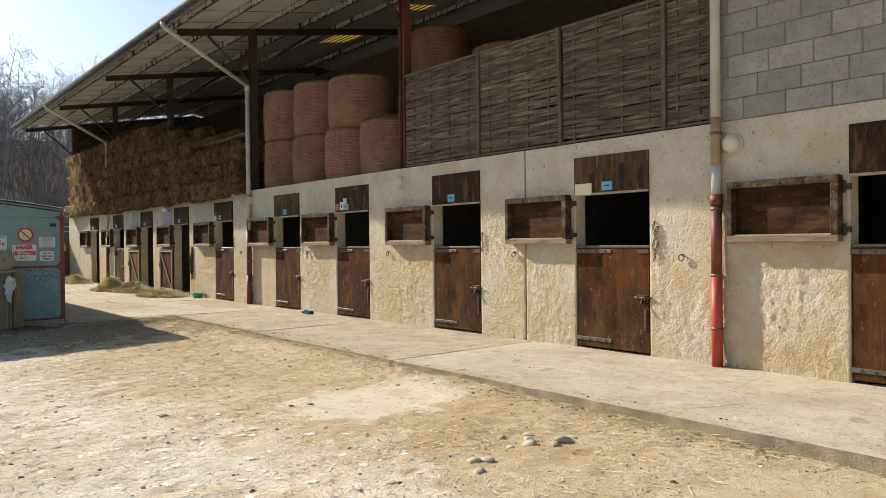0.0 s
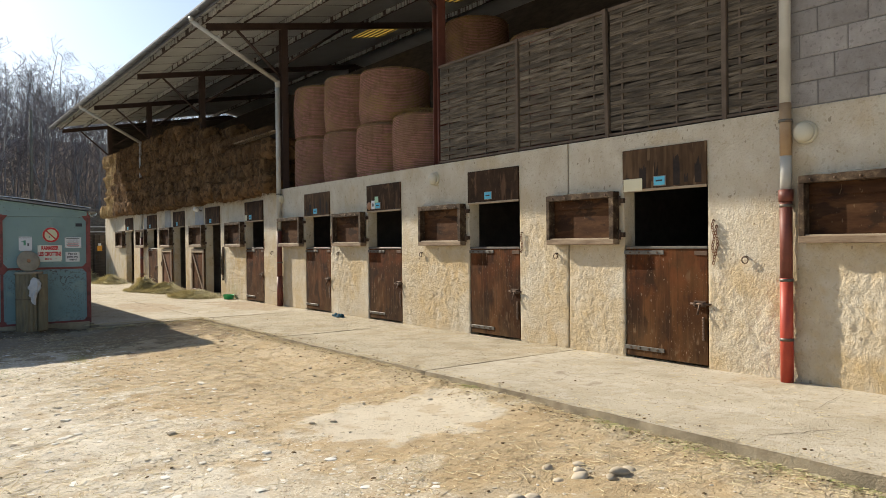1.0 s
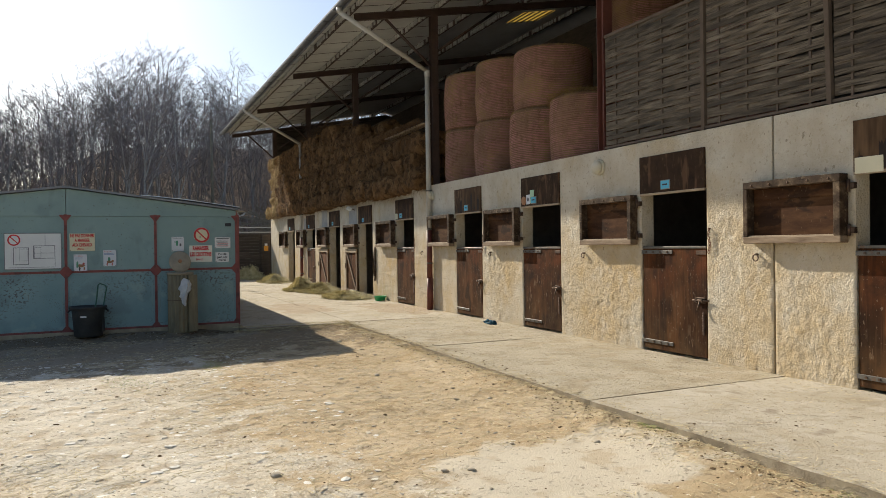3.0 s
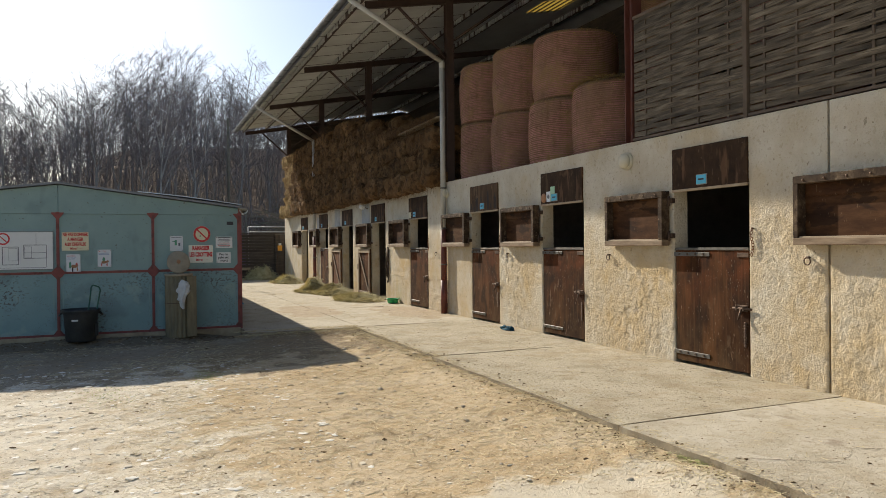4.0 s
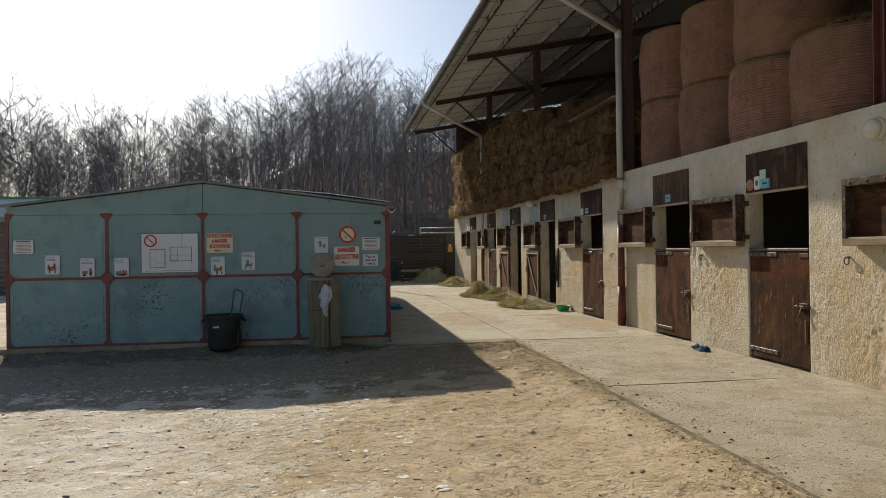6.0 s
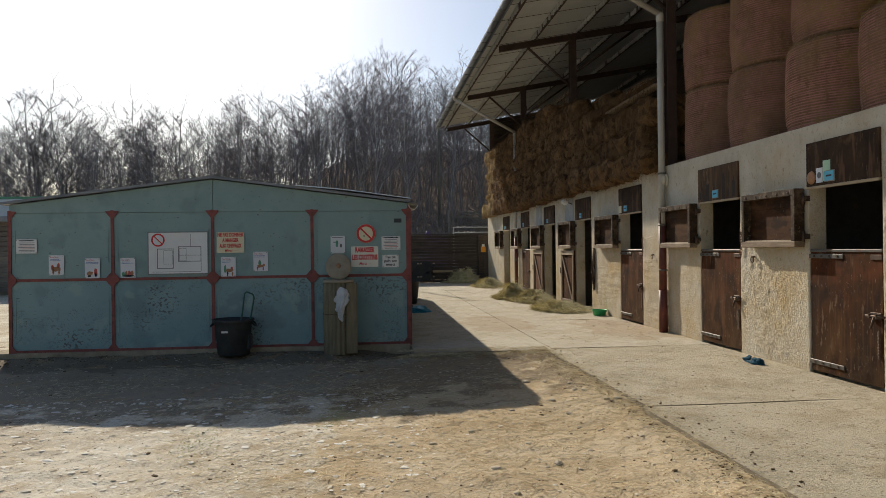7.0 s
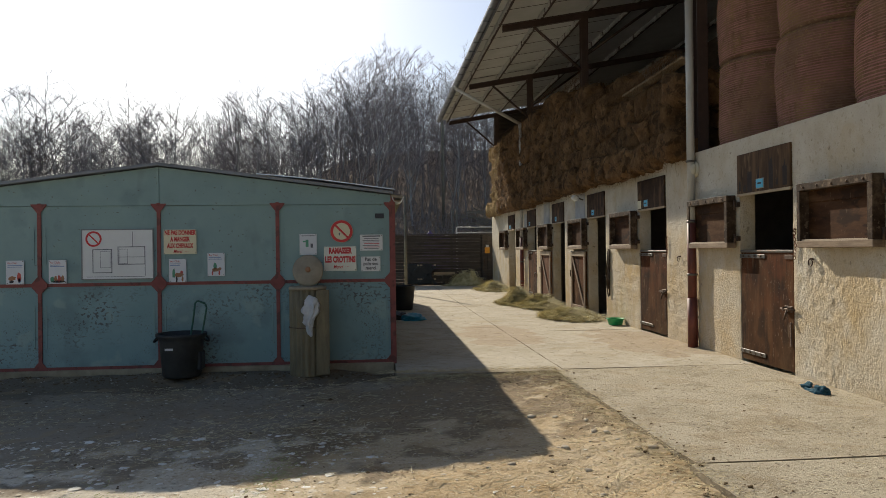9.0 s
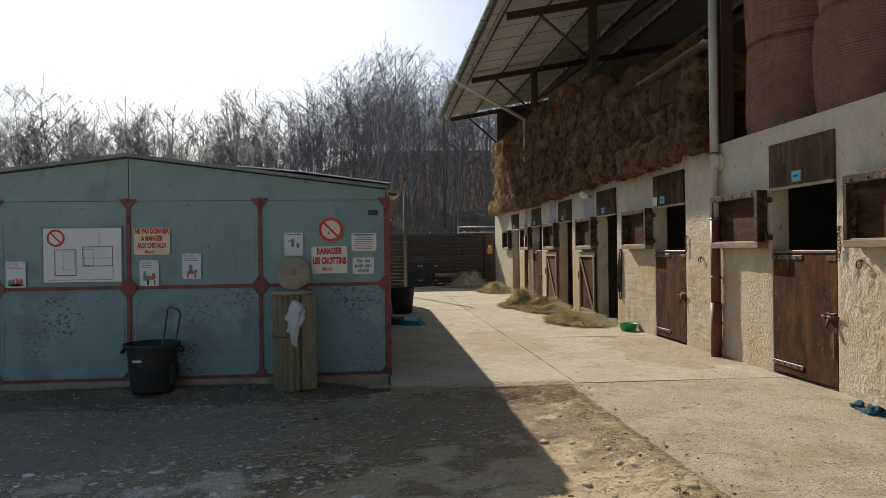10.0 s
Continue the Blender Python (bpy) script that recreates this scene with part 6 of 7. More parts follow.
def poster(x, z, blobs, seed):
    rng = random.Random(seed)
    t = notice("poster", "white riding club poster with a small coloured drawing", x, x + 0.205, z, z + 0.285, M_PAPER, "poster")
    lettering("Au Club,", x + 0.075, z + 0.255, 0.036, M_PRINT_RED, t, 0, 0.12)
    for k in range(2):
        bar(x + 0.015, x + rng.uniform(0.12, 0.19), z + 0.222 - 0.018 * k, z + 0.229 - 0.018 * k, M_PRINT_BLUE, t)
    for bx, bz, rx, rz, mat in blobs:
        bm = bmesh.new()
        n = 11
        ring = [(x + bx + rx * math.cos(6.283 * i / n) * rng.uniform(0.75, 1.2), z + bz + rz * math.sin(6.283 * i / n) * rng.uniform(0.75, 1.2)) for i in range(n)]
        f1 = [bm.verts.new((u, FACE - 0.0075, v)) for u, v in ring]
        f2 = [bm.verts.new((u, FACE - 0.006, v)) for u, v in ring]
        bm.faces.new(f1)
        for i in range(n):
            bm.faces.new((f1[i], f2[i], f2[(i + 1) % n], f1[(i + 1) % n]))
        part("drawing", bm, mat, t)


PB, PR, PG, PU, PI = M_PRINT_BROWN, M_PRINT_RED, M_PRINT_GREEN, M_PRINT_BLUE, M_INK
poster(-0.94, 1.19, [(0.04, 0.05, 0.022, 0.04, PG), (0.08, 0.06, 0.02, 0.04, PB), (0.12, 0.055, 0.02, 0.045, PR), (0.16, 0.06, 0.022, 0.04, PB), (0.10, 0.025, 0.08, 0.014, PI)], 1)
poster(-1.43, 1.19, [(0.07, 0.07, 0.045, 0.03, PB), (0.15, 0.09, 0.022, 0.06, PR), (0.15, 0.045, 0.015, 0.03, PU), (0.06, 0.03, 0.025, 0.018, PI)], 2)
poster(-1.92, 1.24, [(0.10, 0.09, 0.065, 0.035, PB), (0.13, 0.13, 0.02, 0.04, PR), (0.06, 0.045, 0.012, 0.04, PB), (0.14, 0.045, 0.012, 0.04, PB), (0.05, 0.12, 0.018, 0.03, PR)], 3)
poster(0.47, 1.185, [(0.055, 0.11, 0.02, 0.06, PG), (0.12, 0.09, 0.05, 0.03, PB), (0.15, 0.12, 0.018, 0.025, PR), (0.09, 0.04, 0.012, 0.035, PI), (0.16, 0.04, 0.012, 0.04, PB)], 4)
poster(0.93, 1.255, [(0.09, 0.12, 0.02, 0.045, PG), (0.10, 0.075, 0.05, 0.025, PB), (0.06, 0.04, 0.01, 0.03, PR), (0.14, 0.04, 0.01, 0.03, PR), (0.15, 0.09, 0.018, 0.02, PB)], 5)

# ---- litter bin of corrugated sheet, tub, yard clutter ----
M_BINSHEET = material("yellowed corrugated plastic", [(0.13, 0.108, 0.066), (0.235, 0.195, 0.115)], 5, 0.6, 0.15, 30, 0.003, stretch=(3, 3, 0.6))
M_LID = material("dirty cream lid", [(0.25, 0.21, 0.15), (0.36, 0.31, 0.22)], 6, 0.6, 0.1, 40, 0.002, stain=((0.20, 0.14, 0.09), 6, 0.6, 0.5))
M_BAG = material("white plastic bag", [(0.45, 0.47, 0.49), (0.60, 0.61, 0.62)], 8, 0.4, 0.4, 14, 0.02)
M_GREENTUBE = material("green coated tube", [(0.03, 0.10, 0.07), (0.05, 0.14, 0.10)], 8, 0.5, 0)
M_GREENBOWL = material("bright green plastic", [(0.02, 0.30, 0.10), (0.04, 0.38, 0.13)], 5, 0.4, 0)
M_BLUECLOTH = material("blue cloth", [(0.010, 0.055, 0.085), (0.022, 0.10, 0.14)], 12, 0.9, 0.4, 40, 0.01)
M_TURQ = material("turquoise plastic sheet", [(0.02, 0.22, 0.36), (0.03, 0.30, 0.46)], 5, 0.5, 0.3, 12, 0.02)

bin_t = thing("litter_bin", "litter bin of yellowed corrugated sheet with open lid", "bin", m=pose(2.17, 15.0, 0.085) @ Matrix.Diagonal((0.85, 0.85, 1, 1)))
bm = bmesh.new()
n = 96
rows = []
for z in (-0.02, 0.35, 0.7, 1.02):
    for off in (0.0, 0.006):
        rows.append([bm.verts.new(((0.245 + 0.013 * math.sin(2 * math.pi * i / 96 * 20) - off) * math.cos(2 * math.pi * i / n), (0.245 + 0.013 * math.sin(2 * math.pi * i / 96 * 20) - off) * math.sin(2 * math.pi * i / n), z)) for i in range(n)])
for k in range(0, 6, 2):
    for i in range(n):
        j = (i + 1) % n
        for o in (0, 1):
            f = bm.faces.new((rows[k + o][i], rows[k + o][j], rows[k + 2 + o][j], rows[k + 2 + o][i]))
            f.smooth = True
for i in range(n):
    j = (i + 1) % n
    bm.faces.new((rows[6][i], rows[6][j], rows[7][j], rows[7][i]))
bmesh.ops.recalc_face_normals(bm, faces=bm.faces[:])
part("corrugated_sleeve", bm, M_BINSHEET, bin_t)
part("rim", lathe([(0.19, 1.0), (0.262, 1.0), (0.268, 1.02), (0.255, 1.04), (0.19, 1.04)], 32), M_LID, bin_t, "dirty white plastic rim")
part("outer_slat", box(0.10, 0.28, -0.275, -0.262, 0.0, 1.0, 0.004, Matrix.Rotation(radians(8), 4, "Z")), M_BINSHEET, bin_t)
lid = part("lid", lathe([(0.02, 0.0), (0.19, 0.005), (0.205, 0.02), (0.205, 0.035), (0.19, 0.045), (0.05, 0.05), (0.02, 0.05)], 32), M_LID, bin_t)
lid.matrix_basis = pose(0.0, 0.09, 1.215, 66, 4, 0) @ Matrix.Diagonal((1.06, 1.0, 1, 1))
kn = part("lid_grip", lathe([(0.035, 0.05), (0.035, 0.07), (0.02, 0.075)], 16), M_PRINT_BROWN, lid)
part("wire_tie", lathe([(0.262, 0.0), (0.268, 0.0), (0.268, 0.008), (0.262, 0.008)], 40, (0, 0, 0.55)), M_IRON, bin_t)
bag = bmesh.new()
bmesh.ops.create_icosphere(bag, subdivisions=4, radius=1.0)
for v in bag.verts:
    p = v.co.copy()
    k = 1 + 0.75 * noise.noise(p * 1.5 + Vector((3, 1, 2))) + 0.3 * noise.noise(p * 4)
    c = 0.02 * noise.noise(p * 7) + 0.012 * noise.noise(p * 13)
    v.co = Vector((p.x * 0.135 * k * (0.75 + 0.45 * max(-1, min(1, p.z))) * (1 + 0.5 * noise.noise(p * 3.1)) + 0.03 * math.sin(p.z * 4.0) + c, p.y * 0.06 * k + c, p.z * 0.29 + 0.04 * p.x * k))
for f in bag.faces:
    f.smooth = True
b = part("bag", bag, M_BAG, bin_t, "white plastic bag hanging out")
b.matrix_basis = pose(0.06, -0.275, 0.70) @ Matrix.Diagonal((0.72, 0.8, 0.85, 1))

tub = thing("tub", "large black rubber tub with a wheeled fork in it", "tub", m=pose(0.69, 14.98, 0.085))
part("tub_body", lathe([(0.20, 0.0), (0.22, 0.02), (0.25, 0.42), (0.27, 0.46), (0.29, 0.48), (0.29, 0.51), (0.27, 0.51), (0.24, 0.42), (0.21, 0.06), (0.02, 0.05)], 36), M_TUB, tub)
for sgn in (-1, 1):
    bm = bmesh.new()
    for i in range(8):
        a, c = math.pi * i / 8, math.pi * (i + 1) / 8
        add_tube(bm, (sgn * (0.265 + 0.05 * math.sin(a)), 0.09 * math.cos(a), 0.46 - 0.05 * math.sin(a)), (sgn * (0.265 + 0.05 * math.sin(c)), 0.09 * math.cos(c), 0.46 - 0.05 * math.sin(c)), 0.012, sides=6, cap=False)
    part("tub_handle", bm, M_BLACKPLASTIC, tub)
part("white_label", box(-0.11, -0.02, -0.277, -0.272, 0.36, 0.385, 0, Matrix.Rotation(radians(4), 4, "X")), M_WHITE, tub)
loop = [(0.08, -0.05, 0.3), (0.13, 0.0, 0.62), (0.155, 0.02, 0.86), (0.185, 0.02, 0.885), (0.27, 0.03, 0.85), (0.285, 0.03, 0.80), (0.25, 0.03, 0.6), (0.21, 0.0, 0.35)]
shovel = thing("scoop", "green tubular handle of a scoop standing in the tub", "scoop", m=pose(0.69, 14.98, 0.085))
bm = bmesh.new()
for a, c in zip(loop[:-1], loop[1:]):
    add_tube(bm, a, c, 0.011, sides=8)
part("handle_tube", bm, M_GREENTUBE, shovel)
part("blade", box(0.02, 0.25, -0.1, 0.1, 0.07, 0.30, 0.02), M_BLACKPLASTIC, shovel)

bowl = thing("feed_bowl", "bright green plastic feed bowl on the apron", "bowl", m=pose(7.36, 19.1, SLAB_Z + 0.004) @ Matrix.Diagonal((0.82, 0.82, 0.82, 1)))
part("bowl_body", lathe([(0.13, 0.0), (0.15, 0.01), (0.185, 0.13), (0.20, 0.14), (0.20, 0.15), (0.18, 0.15), (0.14, 0.03), (0.02, 0.025)], 32), M_GREENBOWL, bowl)


def crumpled(name, label, category, mat, x, y, z, sx, sy, sz, seed, sub=4, fold=1.0):
    bm = bmesh.new()
    bmesh.ops.create_icosphere(bm, subdivisions=sub, radius=1.0)
    for v in bm.verts:
        p = v.co.copy()
        k = 1 + 0.5 * noise.noise(p * 1.6 + Vector((seed, 0, 0))) + 0.25 * fold * noise.noise(p * 4.5 * fold ** 0.3 + Vector((0, seed, 0)))
        v.co = Vector((p.x * sx * k, p.y * sy * k, max(0.0, p.z * k + 0.25) * sz))
    for f in bm.faces:
        f.smooth = True
    ob = tagged(part(name, bm, mat), label, category)
    ob.matrix_basis = pose(x, y, z)
    return ob


rag = thing("cloth", "crumpled teal and tan cloth lying on the concrete", "cloth", m=pose(7.25, 12.85, SLAB_Z) @ Matrix.Diagonal((0.85, 0.85, 0.72, 1)))
M_TANCLOTH = material("tan cloth", [(0.26, 0.18, 0.11), (0.36, 0.26, 0.17)], 12, 0.9, 0.4, 40, 0.01)
for nm, mt, x, y, z, sx, sy, sz, seed in (("cloth_fold", M_BLUECLOTH, 0.0, 0.13, 0, 0.07, 0.08, 0.07, 3), ("cloth_fold", M_BLUECLOTH, -0.01, -0.12, 0, 0.075, 0.10, 0.075, 5), ("cloth_lining", M_TANCLOTH, 0.02, 0.02, 0.006, 0.05, 0.08, 0.06, 8), ("cloth_hem", M_BLUECLOTH, -0.03, -0.02, 0, 0.055, 0.17, 0.03, 11)):
    ob = crumpled(nm, "", "", mt, x, y, z, sx, sy, sz, seed, 4, 1.5)
    ob.parent = rag
crumpled("plastic_sheet", "turquoise plastic sheet lying beside the shed", "sheet", M_TURQ, 3.72, 20.9, SLAB_Z, 0.22, 0.3, 0.10, 7)
crumpled("halter", "black halter and straps dropped beside the shed", "halter", M_BLACKPLASTIC, 3.42, 21.1, SLAB_Z, 0.2, 0.25, 0.13, 9)
bk = thing("bucket", "black rubber bucket standing beside the shed", "bucket", m=pose(3.62, 23.4, SLAB_Z + 0.004))
part("bucket_body", lathe([(0.20, 0.0), (0.22, 0.01), (0.28, 0.55), (0.30, 0.56), (0.30, 0.58), (0.27, 0.58), (0.22, 0.04), (0.02, 0.03)], 28), M_BLACKPLASTIC, bk)

# hay on the apron before the open stalls: many thin stalks over a low mound


def hay_pile(cx, cy, rx, ry, h, count, seed):
    rng = random.Random(seed)
    verts, faces = [], []
    n, m = 40, 14

    def height(x, y):
        u = math.hypot((x - cx) / rx, (y - cy) / ry) * (1 + 0.3 * noise.noise(Vector((x * 1.3, y * 1.3, seed))))
        k = 0.75 + 0.9 * noise.noise(Vector((x * 2.6, y * 2.6, seed + 3))) + 0.25 * noise.noise(Vector((x * 7, y * 7, seed)))
        return max(0.0, h * (1 - u ** 1.6) * k) if u < 1 else 0.0
    for j in range(m + 1):
        u = 1.15 * j / m
        for i in range(n):
            a = 2 * math.pi * i / n
            x, y = min(WALL_X - 0.02, cx + rx * u * math.cos(a)), cy + ry * u * math.sin(a)
            verts.append((x, y, SLAB_Z - 0.01 + height(x, y)))
    for j in range(m):
        for i in range(n):
            faces.append((j * n + i, j * n + (i + 1) % n, (j + 1) * n + (i + 1) % n, (j + 1) * n + i))
    for k in range(count):
        u, a = rng.random() ** 0.55 * 1.25, rng.uniform(0, 6.283)
        x, y = cx + rx * u * math.cos(a), cy + ry * u * math.sin(a)
        if x > WALL_X - 0.12:
            continue
        p = Vector((x, y, SLAB_Z + height(x, y) + rng.uniform(0.0, 0.03)))
        b = rng.uniform(0, 6.283)
        d = Vector((math.cos(b), math.sin(b), rng.uniform(-0.3, 0.45))) * rng.uniform(0.08, 0.26)
        w = Vector((-math.sin(b), math.cos(b), 0.5)) * 0.005
        k0 = len(verts)
        mid = p + d * 0.55 + Vector((0, 0, rng.uniform(0.0, 0.03)))
        e = p + d + Vector((0, 0, -0.03))
        verts.extend([tuple(p - w), tuple(p + w), (mid.x + w.x, mid.y + w.y, max(SLAB_Z + 0.004, mid.z + w.z)), (mid.x - w.x, mid.y - w.y, max(SLAB_Z + 0.002, mid.z - w.z)), (e.x, e.y, max(SLAB_Z + 0.003, e.z))])
        faces.extend([(k0, k0 + 1, k0 + 2, k0 + 3), (k0 + 3, k0 + 2, k0 + 4)])
    me = bpy.data.meshes.new("hay_pile")
    me.from_pydata(verts, [], faces)
    me.materials.append(M_GREENHAY)
    tagged(new("hay_pile", me), "heap of loose greenish hay on the concrete apron", "hay", "hay heaps on the apron", "stuff")


hay_pile(6.62, 24.6, 0.40, 0.75, 0.42, 5500, 1)
hay_pile(6.95, 23.7, 0.48, 1.1, 0.24, 7000, 5)
hay_pile(6.98, 20.75, 0.48, 0.9, 0.13, 6500, 2)
hay_pile(7.0, 31.0, 0.45, 1.1, 0.32, 5000, 3)
hay_pile(6.55, 34.4, 0.75, 0.5, 0.65, 3500, 4)

# lead rope hanging by the open stall
rope = thing("lead_rope", "brown lead rope hung in loops on the wall", "rope")
for dy, z0, z1 in ((0.0, 1.5, 0.62), (0.05, 1.5, 0.75), (0.09, 1.48, 0.95)):
    bm = bmesh.new()
    pts = [(WALL_X - 0.03, 19.86 + dy * 0.4, z0), (WALL_X - 0.035, 19.84 + dy, (z0 + z1) / 2), (WALL_X - 0.035, 19.87 + dy, z1), (WALL_X - 0.035, 19.93 + dy, z1 - 0.02), (WALL_X - 0.035, 19.97 + dy, z1 + 0.05), (WALL_X - 0.03, 19.9 + dy * 0.5, z0)]
    for a, c in zip(pts[:-1], pts[1:]):
        add_tube(bm, a, c, 0.012, sides=6)
    part("rope_loop", bm, M_FRAMEWOOD, rope)
part("hook", tube((WALL_X, 19.88, 1.5), (WALL_X - 0.06, 19.88, 1.52), 0.01, sides=6), M_IRON, rope)

# yellow tag on the gate, black feed rack, pallet before the fence
M_ORANGE = material("orange tag", [(0.75, 0.32, 0.03), (0.8, 0.38, 0.05)], 5, 0.5, 0)
t = thing("gate_tag", "orange electric fence warning tag on the gate", "tag")
part("tag", box(7.33, 7.53, 34.935, 34.95, 1.38, 1.62, 0.01), M_ORANGE, t)
part("tag_top", box(7.37, 7.49, 34.935, 34.95, 1.62, 1.72, 0.004), M_WHITE, t)
t = thing("cavalletti", "black wooden cross ends of jump poles", "jump stand")
for k, x in enumerate((4.35, 5.0)):
    for a in (40, -40):
        part("cross_arm", box(-0.05, 0.05, -0.04, 0.04, -0.5, 0.5, 0.006, Matrix.Translation((x, 34.6, 0.56)) @ Matrix.Rotation(radians(a), 4, "Y")), M_BLACKPLASTIC, t)
    for dx, dz in ((-0.27, 0.35), (0.27, 0.35), (-0.27, -0.2), (0.27, -0.2)):
        part("pale_cap", box(x + dx - 0.04, x + dx + 0.04, 34.54, 34.556, 0.56 + dz, 0.62 + dz), M_RAILWOOD, t)
part("cross_core", box(4.2, 5.15, 34.62, 34.75, 0.2, 1.0, 0.02), M_BLACKPLASTIC, t)
t = thing("pallet", "weathered pallet leaning on the plank fence", "pallet")
for z in (0.13, 0.33, 0.55):
    part("pallet_board", box(5.25, 6.1, 34.80, 34.83, z, z + 0.1, 0.004), M_RAILWOOD if z > 0.5 else M_DARKWOOD, t)
for x in (5.3, 5.65, 6.0):
    part("pallet_block", box(x - 0.05, x + 0.05, 34.835, 34.93, 0.125, 0.66), M_DARKWOOD, t)

# behind the fence: poles, rail, purple tarpaulin, brushwood
M_POLE = material("grey timber pole", [(0.12, 0.11, 0.085), (0.21, 0.19, 0.15)], 4, 0.85, 0.3, 20, 0.01)
M_PURPLE = material("purple tarpaulin", [(0.10, 0.06, 0.13), (0.16, 0.095, 0.20)], 3, 0.5, 0.3, 8, 0.02)
for x, y, h, r in ((3.93, 29.6, 3.3, 0.05), (7.81, 58.0, 8.0, 0.11), (7.21, 46.0, 2.9, 0.07), (7.43, 46.0, 2.9, 0.07)):
    ob = structure("pole", tube((x, y, ground_z(x, y) - 0.2), (x, y, ground_z(x, y) + h), r, r * 0.85, 10), M_POLE, "upright grey timber pole", "pole")
    ob["kind"] = ""
rail = thing("rail_fence", "white tubular metal rail behind the plank fence", "fence")
for z in (2.62, 2.36):
    part("rail", tube((6.87, 41, z), (12.5, 41, z), 0.032), M_PVC, rail)
for x in (6.87, 9.4, 11.6):
    part("upright", tube((x, 41, ground_z(x, 41) - 0.1), (x, 41, 2.62), 0.032), M_PVC, rail)
ob = crumpled("tarpaulin", "purple tarpaulin over a heap behind the fence", "tarpaulin", M_PURPLE, 6.3, 44.5, ground_z(6, 44.5) - 0.3, 1.1, 0.6, 1.5, 12)
fv, ff = [], []
rng = random.Random(77)
for k in range(420):
    p = Vector((rng.uniform(8.0, 14.0), rng.uniform(43, 48), 0))
    p.z = ground_z(p.x, p.y) + rng.uniform(0.0, 2.7)
    d = Vector((rng.uniform(-1, 1), rng.uniform(-0.4, 0.4), rng.uniform(-0.25, 0.35))) * rng.uniform(0.6, 1.8)
    r = rng.uniform(0.015, 0.045)
    k0 = len(fv)
    for e in (p - d, p + d):
        fv.extend([(e.x, e.y + r, e.z), (e.x, e.y - r * 0.5, e.z + r * 0.87), (e.x, e.y - r * 0.5, e.z - r * 0.87)])
    for i in range(3):
        j = (i + 1) % 3
        ff.append((k0 + i, k0 + j, k0 + 3 + j, k0 + 3 + i))
me = bpy.data.meshes.new("brushwood")
me.from_pydata(fv, [], ff)
me.materials.append(M_POLE)
tagged(new("brushwood", me), "heap of cut brushwood and poles on the slope", "brushwood", "", "stuff")

# neighbouring stalls and a pale horse van across the yard
M_GREYWOOD = material("grey barn planks", [(0.13, 0.105, 0.085), (0.22, 0.185, 0.15)], 3, 0.85, 0.3, 20, 0.005, stretch=(0.5, 1, 4), per_piece=0.15)
M_VAN = material("pale blue van paint", [(0.42, 0.50, 0.56), (0.48, 0.56, 0.62)], 2, 0.4, 0.05, 10, 0.002)
barn = thing("stall_barn", "low grey plank barn across the yard", "barn")
part("wall", box(-16.0, -9.75, 33.2, 33.3, 0.0, 2.75), M_GREYWOOD, barn)
for k in range(14):
    part("plank", box(-11.9, -9.6, 33.12, 33.2, 0.12 + 0.19 * k, 0.12 + 0.19 * k + 0.175, 0.006), M_GREYWOOD, barn)
part("side_wall", box(-9.75, -9.65, 33.3, 40, 0.0, 2.75), M_GREYWOOD, barn)
part("door", box(-13.2, -12.0, 33.14, 33.2, 0.1, 2.5, 0.01), M_SHED, barn)
part("roof", box(-16.2, -9.4, 32.7, 40.2, 2.75, 2.95, 0.02, Matrix.Rotation(0, 4, "X")), M_SHEDROOF, barn)
van = thing("horse_van", "pale blue horse van with a green stripe", "van")
part("box_body", box(-18, -8.2, 46.0, 48.4, 0.9 + 0.4, 4.6, 0.08), M_VAN, van)
part("stripe", box(-18, -8.2, 45.985, 46.0, 2.3, 2.6), M_PRINT_GREEN, van)
part("roof_edge", box(-18.02, -8.18, 45.97, 48.42, 4.55, 4.68, 0.02), M_PRINT_GREEN, van)
for x in (-10.2, -15.5):
    w = part("wheel", lathe([(0.2, 0), (0.48, 0.02), (0.5, 0.1), (0.5, 0.2), (0.46, 0.26), (0.1, 0.26)], 24, (x, 46.05, 0.95), "Y"), M_BLACKPLASTIC, van)

# grey repair patches of render between the far doorways
M_REPAIR = material("grey repair render", [(0.36, 0.35, 0.33), (0.47, 0.455, 0.43)], 5, 0.95, 0.6, 50, 0.01, spec=0.1)
for y0, y1, z0, z1 in ((21.55, 22.25, 1.95, 2.74), (24.75, 25.4, 2.2, 2.75), (27.65, 27.95, 2.0, 2.6)):
    bm = box(WALL_X - 0.022, WALL_X - 0.001, y0, y1, z0, z1, 0.006)
    for v in bm.verts:
        v.co.y += 0.05 * noise.noise(v.co * 3)
        v.co.z += 0.04 * noise.noise(v.co * 4)
    structure("render_patch", bm, M_REPAIR, "grey patch of repair render on the stable wall", "wall patch")

# ---- lintel details ----
t = thing("paper_slip", "cream paper slip nailed to the dark board", "paper")
part("slip", box(WALL_X - 0.04, WALL_X - 0.034, DOORS[1] + DOOR_W - 0.30, DOORS[1] + DOOR_W - 0.02, 2.17, 2.32, 0.002), M_CREAM, t)
t = thing("paper_slip", "small cream paper slip beside the name card", "paper")
part("slip", box(WALL_X - 0.04, WALL_X - 0.034, DOORS[5] + DOOR_W - 0.18, DOORS[5] + DOOR_W - 0.02, 2.2, 2.34, 0.002), M_CREAM, t)
t = thing("rosette", "brown round plaque on the dark board", "plaque")
part("plaque", lathe([(0.075, 0), (0.07, -0.012), (0.02, -0.014)], 20, (WALL_X - 0.033, DOORS[3] + DOOR_W - 0.10, 2.285), "X"), M_PRINT_BROWN, t)
t = thing("photo_card", "white card with a small picture on the board", "card")
